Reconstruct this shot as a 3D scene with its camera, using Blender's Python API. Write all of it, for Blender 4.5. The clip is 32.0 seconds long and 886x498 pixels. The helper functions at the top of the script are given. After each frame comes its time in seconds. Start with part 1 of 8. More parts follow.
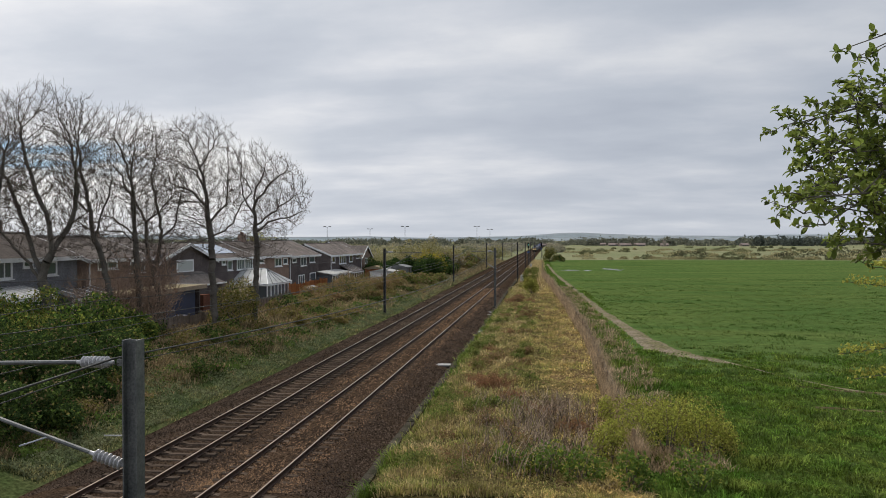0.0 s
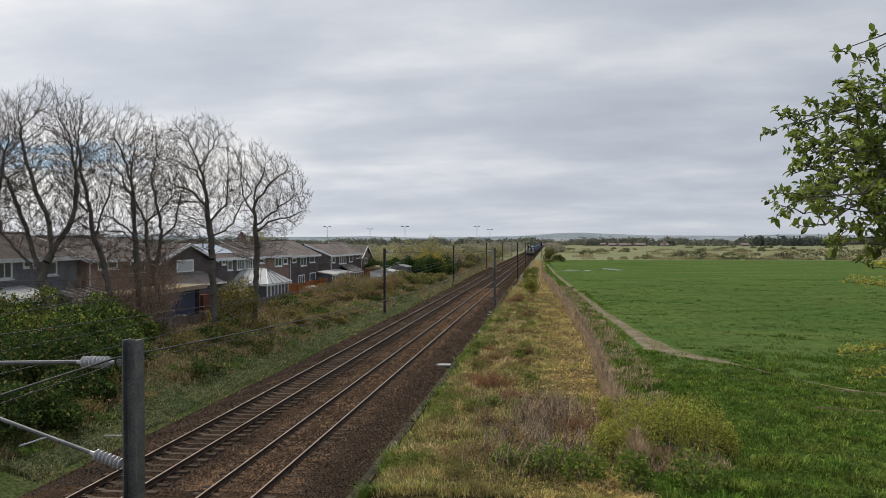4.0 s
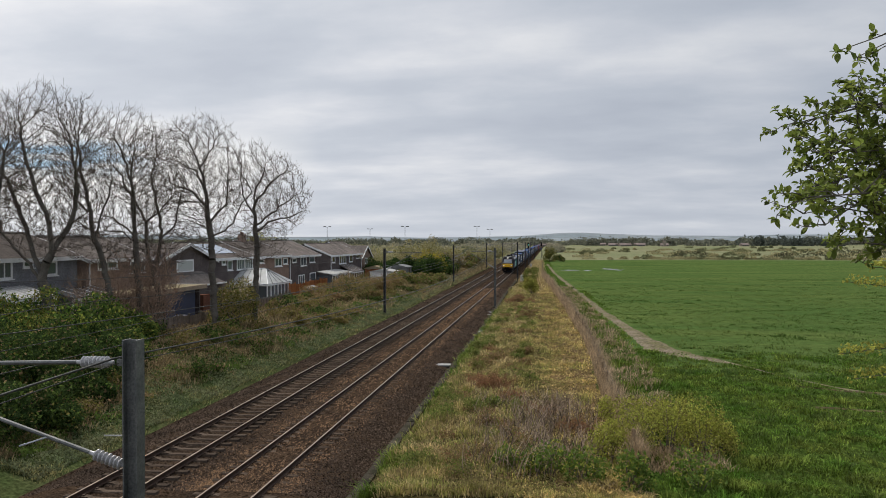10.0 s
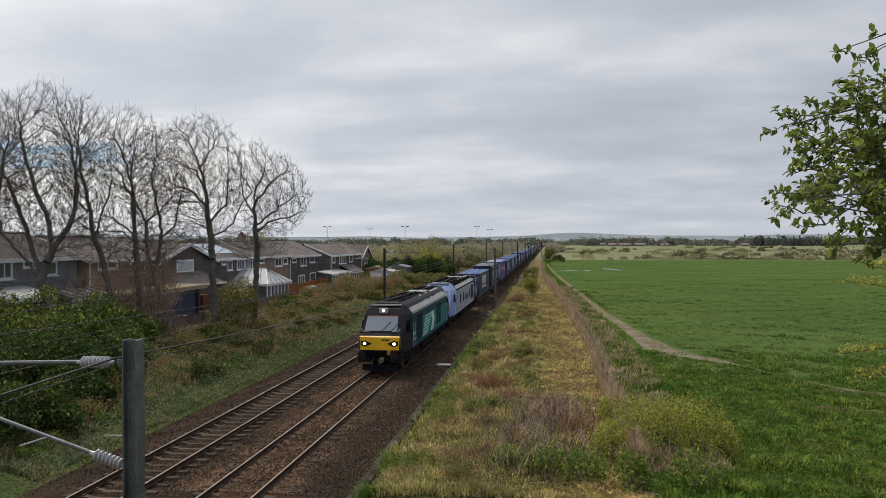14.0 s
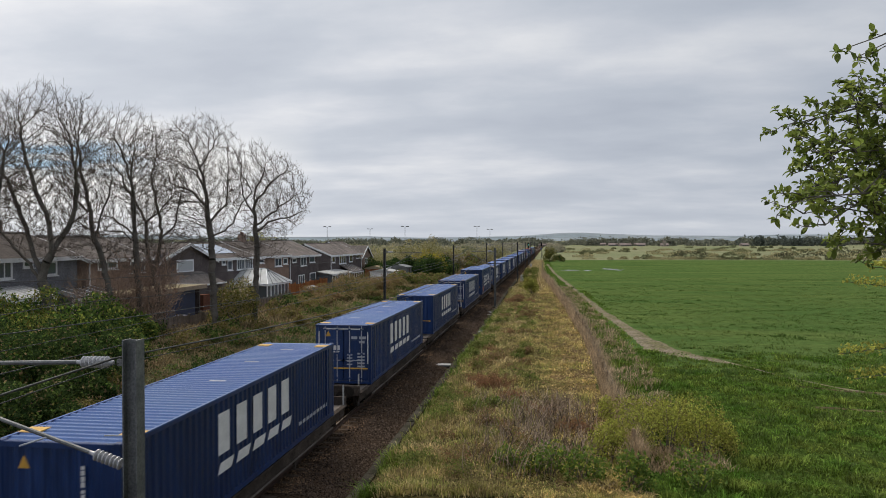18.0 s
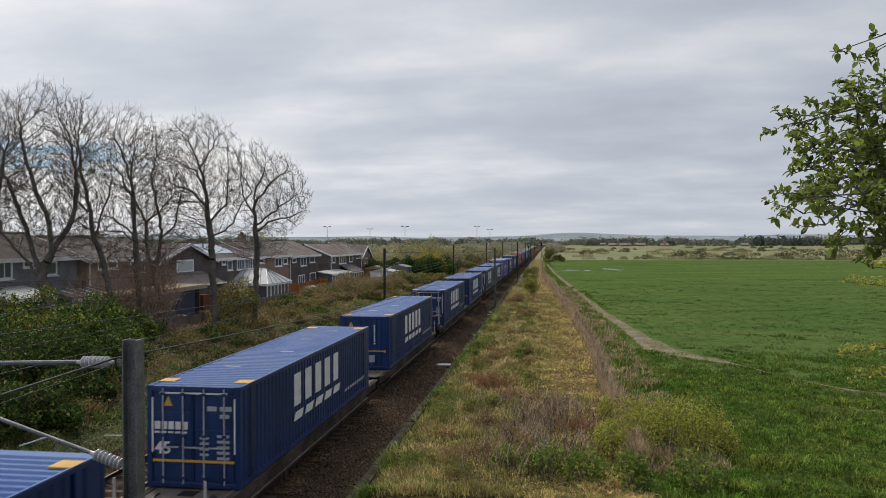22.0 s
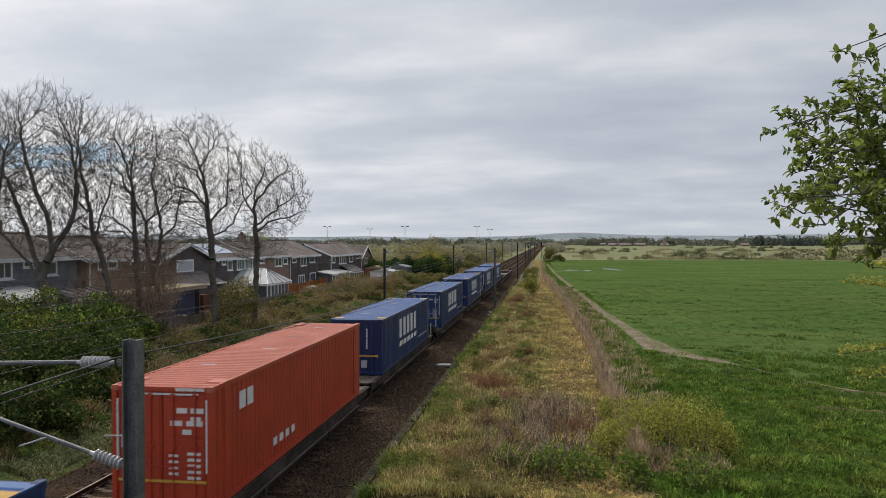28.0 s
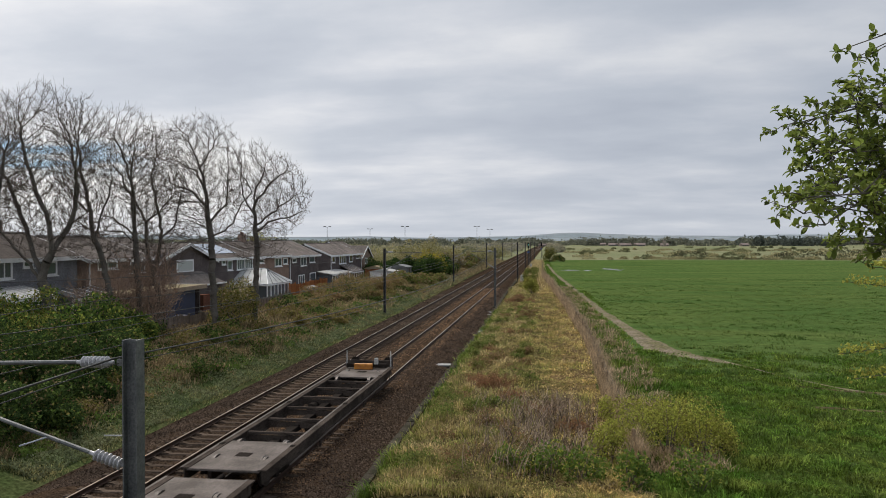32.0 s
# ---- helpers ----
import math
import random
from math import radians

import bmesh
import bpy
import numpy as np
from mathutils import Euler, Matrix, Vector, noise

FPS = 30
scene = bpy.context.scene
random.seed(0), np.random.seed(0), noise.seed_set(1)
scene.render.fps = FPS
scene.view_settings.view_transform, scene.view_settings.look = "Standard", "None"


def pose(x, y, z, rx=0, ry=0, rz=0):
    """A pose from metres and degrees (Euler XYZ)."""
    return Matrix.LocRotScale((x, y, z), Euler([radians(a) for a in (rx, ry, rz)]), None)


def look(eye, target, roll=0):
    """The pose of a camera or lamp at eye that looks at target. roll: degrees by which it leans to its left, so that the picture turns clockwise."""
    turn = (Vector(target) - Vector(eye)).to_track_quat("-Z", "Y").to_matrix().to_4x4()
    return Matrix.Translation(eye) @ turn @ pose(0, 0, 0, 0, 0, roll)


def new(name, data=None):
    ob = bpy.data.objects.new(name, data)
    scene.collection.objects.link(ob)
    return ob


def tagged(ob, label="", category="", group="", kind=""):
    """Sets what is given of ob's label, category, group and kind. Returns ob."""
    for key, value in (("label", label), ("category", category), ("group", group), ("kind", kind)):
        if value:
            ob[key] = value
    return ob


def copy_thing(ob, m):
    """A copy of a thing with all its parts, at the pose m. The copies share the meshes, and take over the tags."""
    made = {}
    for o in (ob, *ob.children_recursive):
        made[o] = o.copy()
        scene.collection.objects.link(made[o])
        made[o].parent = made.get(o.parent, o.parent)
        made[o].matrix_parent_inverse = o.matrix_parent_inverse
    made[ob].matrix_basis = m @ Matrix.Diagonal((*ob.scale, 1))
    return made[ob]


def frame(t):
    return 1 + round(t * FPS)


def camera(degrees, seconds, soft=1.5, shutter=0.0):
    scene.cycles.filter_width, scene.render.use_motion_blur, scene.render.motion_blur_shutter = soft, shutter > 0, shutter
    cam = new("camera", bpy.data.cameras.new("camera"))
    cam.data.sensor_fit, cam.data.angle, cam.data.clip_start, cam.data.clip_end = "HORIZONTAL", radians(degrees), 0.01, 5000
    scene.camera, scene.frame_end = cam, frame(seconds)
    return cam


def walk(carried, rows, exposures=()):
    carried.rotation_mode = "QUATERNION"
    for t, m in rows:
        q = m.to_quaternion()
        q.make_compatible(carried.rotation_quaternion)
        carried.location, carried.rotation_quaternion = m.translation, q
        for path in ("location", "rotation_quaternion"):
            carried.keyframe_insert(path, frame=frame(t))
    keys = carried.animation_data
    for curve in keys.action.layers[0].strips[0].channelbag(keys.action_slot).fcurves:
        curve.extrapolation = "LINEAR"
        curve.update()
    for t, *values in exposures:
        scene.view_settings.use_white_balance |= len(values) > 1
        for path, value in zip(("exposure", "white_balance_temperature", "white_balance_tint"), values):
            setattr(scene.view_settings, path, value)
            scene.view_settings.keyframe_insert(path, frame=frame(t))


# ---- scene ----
# camera: fixed on a bridge parapet beside the line, z = 0 is the top of the rails
EYE = Vector((8.914, 0.0, 7.104))
YAW, TILT = radians(7.916), radians(-0.608)
AIM = EYE + 100 * Vector((-math.sin(YAW) * math.cos(TILT), math.cos(YAW) * math.cos(TILT), math.sin(TILT)))
cam = camera(60.59, 32.0, soft=0.9, shutter=0.08)
walk(cam, [(0.0, look(EYE, AIM, -0.1)), (32.0, look(EYE, AIM, -0.1))], exposures=[(0.0, 0.0), (32.0, 0.0)])

# world: broken grey cloud over a pale sky
SUN_TURN, SUN_HIGH = radians(-35), radians(56)
world = bpy.data.worlds.new("overcast_sky")
scene.world = world
world.use_nodes = True
wn, wl = world.node_tree.nodes, world.node_tree.links
wn.clear()
w_out, w_bg = wn.new("ShaderNodeOutputWorld"), wn.new("ShaderNodeBackground")
sky = wn.new("ShaderNodeTexSky")
sky.sky_type, sky.sun_disc = "NISHITA", False
sky.sun_elevation, sky.sun_rotation = SUN_HIGH, SUN_TURN
w_scale = wn.new("ShaderNodeMixRGB")
w_scale.blend_type, w_scale.inputs[0].default_value = "MULTIPLY", 1.0
w_scale.inputs[2].default_value = (0.1, 0.1, 0.1, 1)
wl.new(sky.outputs[0], w_scale.inputs[1])
w_co = wn.new("ShaderNodeTexCoord")
w_sep = wn.new("ShaderNodeSeparateXYZ")
wl.new(w_co.outputs["Generated"], w_sep.inputs[0])


def wmath(op, a, b=None):
    n = wn.new("ShaderNodeMath")
    n.operation = op
    for i, v in enumerate((a, b)):
        if v is None:
            continue
        if isinstance(v, (int, float)):
            n.inputs[i].default_value = v
        else:
            wl.new(v, n.inputs[i])
    return n.outputs[0]


# the cloud sheet is flat and far overhead, so it closes up towards the horizon
w_h = wmath("ADD", wmath("MAXIMUM", w_sep.outputs[2], 0.0), 0.16)
w_xy = wn.new("ShaderNodeCombineXYZ")
wl.new(wmath("DIVIDE", w_sep.outputs[0], w_h), w_xy.inputs[0])
wl.new(wmath("DIVIDE", w_sep.outputs[1], w_h), w_xy.inputs[1])


def cloud_noise(scale, detail, rough, stretch):
    m = wn.new("ShaderNodeMapping")
    m.inputs["Scale"].default_value = stretch
    m.inputs["Location"].default_value = (3.1, 1.7, 0)
    n = wn.new("ShaderNodeTexNoise")
    n.inputs["Scale"].default_value, n.inputs["Detail"].default_value, n.inputs["Roughness"].default_value = scale, detail, rough
    wl.new(w_xy.outputs[0], m.inputs[0])
    wl.new(m.outputs[0], n.inputs["Vector"])
    return n.outputs[0]


def wramp(value, stops):
    r = wn.new("ShaderNodeValToRGB")
    while len(r.color_ramp.elements) < len(stops):
        r.color_ramp.elements.new(0.5)
    for e, (at, c) in zip(r.color_ramp.elements, stops):
        e.position, e.color = at, (*c, 1)
    wl.new(value, r.inputs[0])
    return r.outputs[0]


GAP = (-0.5870, 0.8030, 0.1000)  # a thin place in the cloud, low over the houses
puffs = cloud_noise(1.35, 9, 0.52, (0.7, 1.0, 1))
cloud = wramp(puffs, [(0.34, (0.46, 0.495, 0.56)), (0.46, (0.51, 0.545, 0.605)), (0.56, (0.59, 0.615, 0.665)), (0.70, (0.74, 0.748, 0.768))])


def wmix(blend, amount, a, b):
    n = wn.new("ShaderNodeMixRGB")
    n.blend_type = blend
    for i, v in enumerate((amount, a, b)):
        if isinstance(v, (int, float)):
            n.inputs[i].default_value = v if i == 0 else (v, v, v, 1)
        elif isinstance(v, tuple):
            n.inputs[i].default_value = (*v, 1)
        else:
            wl.new(v, n.inputs[i])
    return n.outputs[0]


# the sheet is thinner towards the west
west = wn.new("ShaderNodeMapRange")
for i, x in enumerate((-0.62, 0.40, 0.0, 1.0)):
    west.inputs[i + 1].default_value = x
wl.new(w_sep.outputs[0], west.inputs[0])
cloud = wmix("MULTIPLY", 1.0, cloud, wmix("MIX", west.outputs[0], (1.27, 1.255, 1.24), (0.845, 0.87, 0.905)))
gap_way = wn.new("ShaderNodeVectorMath")
gap_way.operation = "DOT_PRODUCT"
wl.new(w_co.outputs["Generated"], gap_way.inputs[0])
gap_way.inputs[1].default_value = GAP
near_gap = wramp(gap_way.outputs["Value"], [(0.990, (0, 0, 0)), (0.9985, (1, 1, 1))])
torn = wramp(cloud_noise(4.0, 5, 0.55, (1.0, 1.6, 1)), [(0.40, (0, 0, 0)), (0.56, (1, 1, 1))])


def belt(middle, half):
    """1 at the given height of the sky, falling to 0 over half."""
    return wmath("MAXIMUM", wmath("SUBTRACT", 1.0, wmath("DIVIDE", wmath("ABSOLUTE", wmath("SUBTRACT", w_sep.outputs[2], middle)), half)), 0.0)


gaps = wmath("MULTIPLY", wmath("MULTIPLY", near_gap, torn), wmath("MINIMUM", wmath("MULTIPLY", belt(0.099, 0.024), 2.0), 1.0))
clear = wmix("MIX", 0.45, w_scale.outputs[0], (0.20, 0.52, 0.90))
# cream edges of the cloud below the gap, and a brighter band low down, where the sheet thins
cream = wmath("MULTIPLY", wmath("MULTIPLY", wramp(gap_way.outputs["Value"], [(0.945, (0, 0, 0)), (0.985, (1, 1, 1))]), wmath("MINIMUM", wmath("MULTIPLY", belt(0.075, 0.085), 1.5), 1.0)), 0.85)
open_sky = wmix("MIX", gaps, wmix("MIX", cream, cloud, (1.06, 1.04, 1.0)), clear)
low = wmath("POWER", wmath("SUBTRACT", 1.0, wmath("MINIMUM", wmath("MULTIPLY", wmath("ABSOLUTE", w_sep.outputs[2]), 5.5), 1.0)), 3.0)
open_sky = wmix("MIX", wmath("MULTIPLY", low, 0.40), open_sky, (0.62, 0.65, 0.70))
wl.new(open_sky, w_bg.inputs[0])
w_bg.inputs[1].default_value = 1.0
wl.new(w_bg.outputs[0], w_out.inputs[0])

sun_data = bpy.data.lights.new("sun", "SUN")
sun_data.energy, sun_data.angle, sun_data.color = 2.6, radians(32), (1.0, 0.92, 0.81)
sun = new("sun", sun_data)
sun.matrix_basis = look((math.sin(-SUN_TURN) * -60, math.cos(SUN_TURN) * 60, 60 * math.tan(SUN_HIGH)), (0, 0, 0))


# ---- materials ----
def mat(name, a, b=None, scale=2.0, fine=50.0, rough=0.8, metal=0.0, bump=0.15, dist=0.02, rnd=0.0, island=0.0, contrast=0.35, stretch=(1, 1, 1), glow=0.0, coat=0.0):
    """Two colours mixed by a broad noise, a fine grain over it, and a relief from the grain."""
    m = bpy.data.materials.new(name)
    m.use_nodes = True
    n, l = m.node_tree.nodes, m.node_tree.links
    bsdf = n["Principled BSDF"]
    bsdf.inputs["Metallic"].default_value = metal
    bsdf.inputs["Coat Weight"].default_value = coat
    bsdf.inputs["Specular IOR Level"].default_value = 0.5 if rough < 0.6 or metal else (0.12 if rough < 0.75 else 0.0)
    b = b or tuple(c * 0.75 for c in a)
    co, mp = n.new("ShaderNodeTexCoord"), n.new("ShaderNodeMapping")
    mp.inputs["Scale"].default_value = stretch
    l.new(co.outputs["Object"], mp.inputs[0])

    def grain(s, detail):
        t = n.new("ShaderNodeTexNoise")
        t.inputs["Scale"].default_value, t.inputs["Detail"].default_value = s, detail
        l.new(mp.outputs[0], t.inputs["Vector"])
        return t.outputs[0]

    def span(v, lo, hi, c0, c1):
        r = n.new("ShaderNodeMapRange")
        for i, x in enumerate((lo, hi, c0, c1)):
            r.inputs[i + 1].default_value = x
        l.new(v, r.inputs[0])
        return r.outputs[0]

    broad, small = grain(scale, 5), grain(fine, 3)
    mix = n.new("ShaderNodeMixRGB")
    l.new(span(broad, 0.36, 0.64, 0, 1), mix.inputs[0])
    mix.inputs[1].default_value, mix.inputs[2].default_value = (*a, 1), (*b, 1)
    out = mix.outputs[0]

    def times(colour, v):
        t = n.new("ShaderNodeMixRGB")
        t.blend_type, t.inputs[0].default_value = "MULTIPLY", 1.0
        l.new(colour, t.inputs[1])
        l.new(v, t.inputs[2])
        return t.outputs[0]

    out = times(out, span(small, 0.3, 0.7, 1 - contrast, 1 + contrast))
    if rnd:
        out = times(out, span(n.new("ShaderNodeObjectInfo").outputs["Random"], 0, 1, 1 - rnd, 1 + rnd))
    if island:
        out = times(out, span(n.new("ShaderNodeNewGeometry").outputs["Random Per Island"], 0, 1, 1 - island, 1 + island))
    l.new(out, bsdf.inputs["Base Color"])
    l.new(span(small, 0.3, 0.7, max(rough - 0.08, 0.02), min(rough + 0.08, 1)), bsdf.inputs["Roughness"])
    if bump:
        bp = n.new("ShaderNodeBump")
        bp.inputs["Strength"].default_value, bp.inputs["Distance"].default_value = bump, dist
        l.new(small, bp.inputs["Height"])
        l.new(bp.outputs[0], bsdf.inputs["Normal"])
    if glow:
        bsdf.inputs["Emission Color"].default_value, bsdf.inputs["Emission Strength"].default_value = (*a, 1), glow
    return m


def glass(name, tint, rough=0.05):
    m = bpy.data.materials.new(name)
    m.use_nodes = True
    b = m.node_tree.nodes["Principled BSDF"]
    b.inputs["Base Color"].default_value, b.inputs["Roughness"].default_value = (*tint, 1), rough
    b.inputs["Specular IOR Level"].default_value = 0.8
    return m


M_BALLAST = mat("ballast_stone", (0.0632, 0.0428, 0.0286), (0.0347, 0.0255, 0.0194), scale=0.8, fine=14, bump=1.0, dist=0.06, contrast=0.8)
M_STONE = mat("ballast_chips", (0.165, 0.104, 0.062), (0.088, 0.060, 0.041), scale=0.5, fine=30, island=0.55, bump=0.3)
M_STONEDARK = mat("dark_ballast_chips", (0.072, 0.0528, 0.04), (0.0384, 0.0296, 0.024), scale=0.5, fine=30, island=0.8, bump=0.3)
M_RAIL = mat("rusty_rail_side", (0.06, 0.035, 0.025), (0.04, 0.026, 0.02), scale=4, fine=40, rough=0.7, bump=0.2, dist=0.003)
M_RAILTOP = mat("polished_rail_head", (0.31, 0.25, 0.20), (0.23, 0.185, 0.15), scale=1, fine=30, rough=0.42, metal=0.9, bump=0, contrast=0.1)
M_SLEEPER = mat("concrete_sleeper", (0.115, 0.088, 0.068), (0.066, 0.052, 0.042), scale=2.5, fine=35, rnd=0.25, bump=0.3)
M_CONCRETE = mat("weathered_concrete", (0.095, 0.082, 0.066), (0.050, 0.050, 0.034), scale=1.6, fine=30, rnd=0.25, bump=0.3)
M_PALECON = mat("pale_concrete", (0.46, 0.46, 0.45), (0.36, 0.36, 0.35), scale=3, fine=40, bump=0.2)
M_STEEL = mat("galvanised_steel", (0.17, 0.175, 0.175), (0.10, 0.107, 0.11), scale=2.5, fine=30, rough=0.55, metal=0.4, bump=0.1, dist=0.004)
M_DARKSTEEL = mat("dark_mast_steel", (0.05, 0.052, 0.055), (0.035, 0.036, 0.04), scale=2, fine=30, rough=0.6, metal=0.3, bump=0.1, dist=0.004)
M_WIRE = mat("tarnished_wire", (0.045, 0.045, 0.042), (0.035, 0.035, 0.033), scale=2, fine=20, rough=0.5, metal=0.5, bump=0)
M_INSUL = mat("grey_porcelain", (0.42, 0.42, 0.44), (0.35, 0.35, 0.37), scale=8, fine=60, rough=0.25, bump=0)
M_GRASS = mat("field_grass_soil", (0.0612, 0.108, 0.0306), (0.0945, 0.133, 0.0396), scale=0.12, stretch=(0.35, 1.6, 1), fine=3, bump=0.9, dist=0.1, contrast=0.55)
M_ROUGH = mat("rough_grass_soil", (0.034, 0.068, 0.012), (0.055, 0.082, 0.016), scale=0.35, fine=3, bump=1.0, dist=0.12, contrast=0.7)
M_MOWN = mat("cut_dry_grass", (0.187, 0.134, 0.055), (0.11, 0.077, 0.0374), scale=0.8, fine=4, bump=1.0, dist=0.1, contrast=0.7)
M_VERGE = mat("verge_grass_soil", (0.0938, 0.0775, 0.0325), (0.0562, 0.05, 0.0213), scale=0.6, fine=4, bump=1.0, dist=0.12, contrast=0.7)
M_BANK = mat("bank_grass_soil", (0.106, 0.09, 0.0475), (0.144, 0.11, 0.06), scale=0.3, fine=3.5, bump=1.0, dist=0.15, contrast=0.7)
M_MOSS = mat("mossy_bank_foot", (0.060, 0.085, 0.030), (0.075, 0.085, 0.036), scale=0.5, fine=8, bump=0.8, dist=0.1, contrast=0.45)
M_GARDEN = mat("garden_ground", (0.10, 0.12, 0.045), (0.13, 0.11, 0.07), scale=0.2, fine=5, bump=0.5, dist=0.08)
M_PATH = mat("trodden_earth", (0.221, 0.184, 0.143), (0.138, 0.129, 0.069), scale=0.7, fine=6, bump=0.7, dist=0.06, contrast=0.5)
# distance haze in the base colours: pasture a little greyed, hills blued
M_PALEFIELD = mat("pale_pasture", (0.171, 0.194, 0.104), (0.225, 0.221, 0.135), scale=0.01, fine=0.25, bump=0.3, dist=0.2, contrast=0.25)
M_HILL = mat("haze_blue_hills", (0.20, 0.24, 0.265), (0.25, 0.28, 0.30), scale=0.0022, fine=0.02, bump=0, contrast=0.25)
M_WATER = glass("puddle_water", (0.35, 0.36, 0.37), 0.06)


# ---- mesh helpers ----
class Geo:
    """Vertices and faces of one mesh, gathered piece by piece."""

    def __init__(self):
        self.v, self.f = [], []

    def add(self, verts, faces):
        o = len(self.v)
        self.v += [tuple(p) for p in verts]
        self.f += [tuple(i + o for i in q) for q in faces]
        return self

    def box(self, x0, x1, y0, y1, z0, z1, c=0.0):
        if c <= 0:
            v = [(x, y, z) for z in (z0, z1) for y in (y0, y1) for x in (x0, x1)]
            return self.add(v, [(0, 2, 3, 1), (4, 5, 7, 6), (0, 1, 5, 4), (2, 6, 7, 3), (0, 4, 6, 2), (1, 3, 7, 5)])
        # chamfered on the edges along z and at the top
        def ring(ix, z):
            a0, a1, b0, b1 = x0 + ix, x1 - ix, y0 + ix, y1 - ix
            return [(a0 + c, b0, z), (a1 - c, b0, z), (a1, b0 + c, z), (a1, b1 - c, z), (a1 - c, b1, z), (a0 + c, b1, z), (a0, b1 - c, z), (a0, b0 + c, z)]
        v = ring(0, z0) + ring(0, z1 - c) + ring(c * 0.7, z1)
        f = [tuple(range(7, -1, -1)), tuple(range(16, 24))]
        for r in (0, 8):
            f += [(r + i, r + (i + 1) % 8, r + 8 + (i + 1) % 8, r + 8 + i) for i in range(8)]
        return self.add(v, f)

    def prism(self, poly, axis, a, b):
        """poly: points in the two other axes, in order; pushed along axis from a to b."""
        put = {"x": lambda p, t: (t, p[0], p[1]), "y": lambda p, t: (p[0], t, p[1]), "z": lambda p, t: (p[0], p[1], t)}[axis]
        n = len(poly)
        v = [put(p, a) for p in poly] + [put(p, b) for p in poly]
        f = [(i, (i + 1) % n, n + (i + 1) % n, n + i) for i in range(n)]
        return self.add(v, f + [tuple(range(n - 1, -1, -1)), tuple(range(n, 2 * n))])

    def tube(self, pts, radii, sides=8, caps=True):
        pts = [Vector(p) for p in pts]
        if isinstance(radii, (int, float)):
            radii = [radii] * len(pts)
        v, f = [], []
        for i, p in enumerate(pts):
            d = (pts[min(i + 1, len(pts) - 1)] - pts[max(i - 1, 0)]).normalized()
            u = d.orthogonal().normalized() if abs(d.z) > 0.95 else Vector((0, 0, 1)).cross(d).normalized()
            w = d.cross(u)
            for k in range(sides):
                a = 2 * math.pi * k / sides
                v.append(p + (u * math.cos(a) + w * math.sin(a)) * radii[i])
        for i in range(len(pts) - 1):
            for k in range(sides):
                q = (k + 1) % sides
                f.append((i * sides + k, i * sides + q, (i + 1) * sides + q, (i + 1) * sides + k))
        if caps:
            f += [tuple(range(sides - 1, -1, -1)), tuple(range((len(pts) - 1) * sides, len(pts) * sides))]
        return self.add(v, f)

    def lathe(self, base, axis, rings, sides=14):
        """rings: (distance along the axis, radius)."""
        b, d = Vector(base), Vector(axis).normalized()
        return self.tube([b + d * t for t, _ in rings], [r for _, r in rings], sides)

    def mesh(self, name, *mats, smooth=False):
        me = bpy.data.meshes.new(name)
        me.from_pydata(self.v, [], self.f)
        for m in mats:
            me.materials.append(m)
        if smooth:
            me.polygons.foreach_set("use_smooth", [True] * len(me.polygons))
        me.update()
        return me


def part(name, geo, material, parent, label="", smooth=False):
    ob = new(name, geo.mesh(name, material, smooth=smooth) if isinstance(geo, Geo) else geo)
    ob.parent = parent
    return tagged(ob, label)


def thing(name, label, category, group="", m=None, kind=""):
    ob = new(name)
    ob.empty_display_size = 0.3
    if m is not None:
        ob.matrix_basis = m
    return tagged(ob, label, category, group, kind)


def raw_mesh(name, verts, faces, material):
    """verts (N,3) and faces (M,k) as arrays: quick for very many small faces."""
    me = bpy.data.meshes.new(name)
    k = faces.shape[1]
    me.vertices.add(len(verts))
    me.vertices.foreach_set("co", np.ascontiguousarray(verts, np.float32).ravel())
    me.loops.add(faces.size)
    me.loops.foreach_set("vertex_index", np.ascontiguousarray(faces, np.int32).ravel())
    me.polygons.add(len(faces))
    me.polygons.foreach_set("loop_start", np.arange(0, faces.size, k, dtype=np.int32))
    me.materials.append(material)
    me.update(calc_edges=True)
    return me


RNG = np.random.default_rng(11)


def unit(n):
    d = RNG.normal(size=(n, 3))
    return d / np.linalg.norm(d, axis=1, keepdims=True)


def leaf_mesh(name, centres, size, material, aspect=0.6, droop=0.0, vary=0.4, axes=None):
    """A small folded diamond of two triangles pairs at each centre."""
    n = len(centres)
    d = unit(n) if axes is None else axes
    d = d + np.array([0, 0, -droop])
    d /= np.linalg.norm(d, axis=1, keepdims=True)
    s = np.cross(d, unit(n))
    s /= np.linalg.norm(s, axis=1, keepdims=True) + 1e-9
    up = np.cross(s, d)
    L = (size * (1 + vary * (RNG.random(n) * 2 - 1)))[:, None]
    a = centres - d * L * 0.5
    b = centres + d * L * 0.5
    c1 = centres + s * L * aspect * 0.5 + up * L * 0.12
    c2 = centres - s * L * aspect * 0.5 + up * L * 0.12
    v = np.stack([a, c1, b, c2], 1).reshape(-1, 3)
    f = np.arange(n * 4).reshape(n, 4)
    return raw_mesh(name, v, np.concatenate([f[:, [0, 1, 2]], f[:, [0, 2, 3]]]), material)


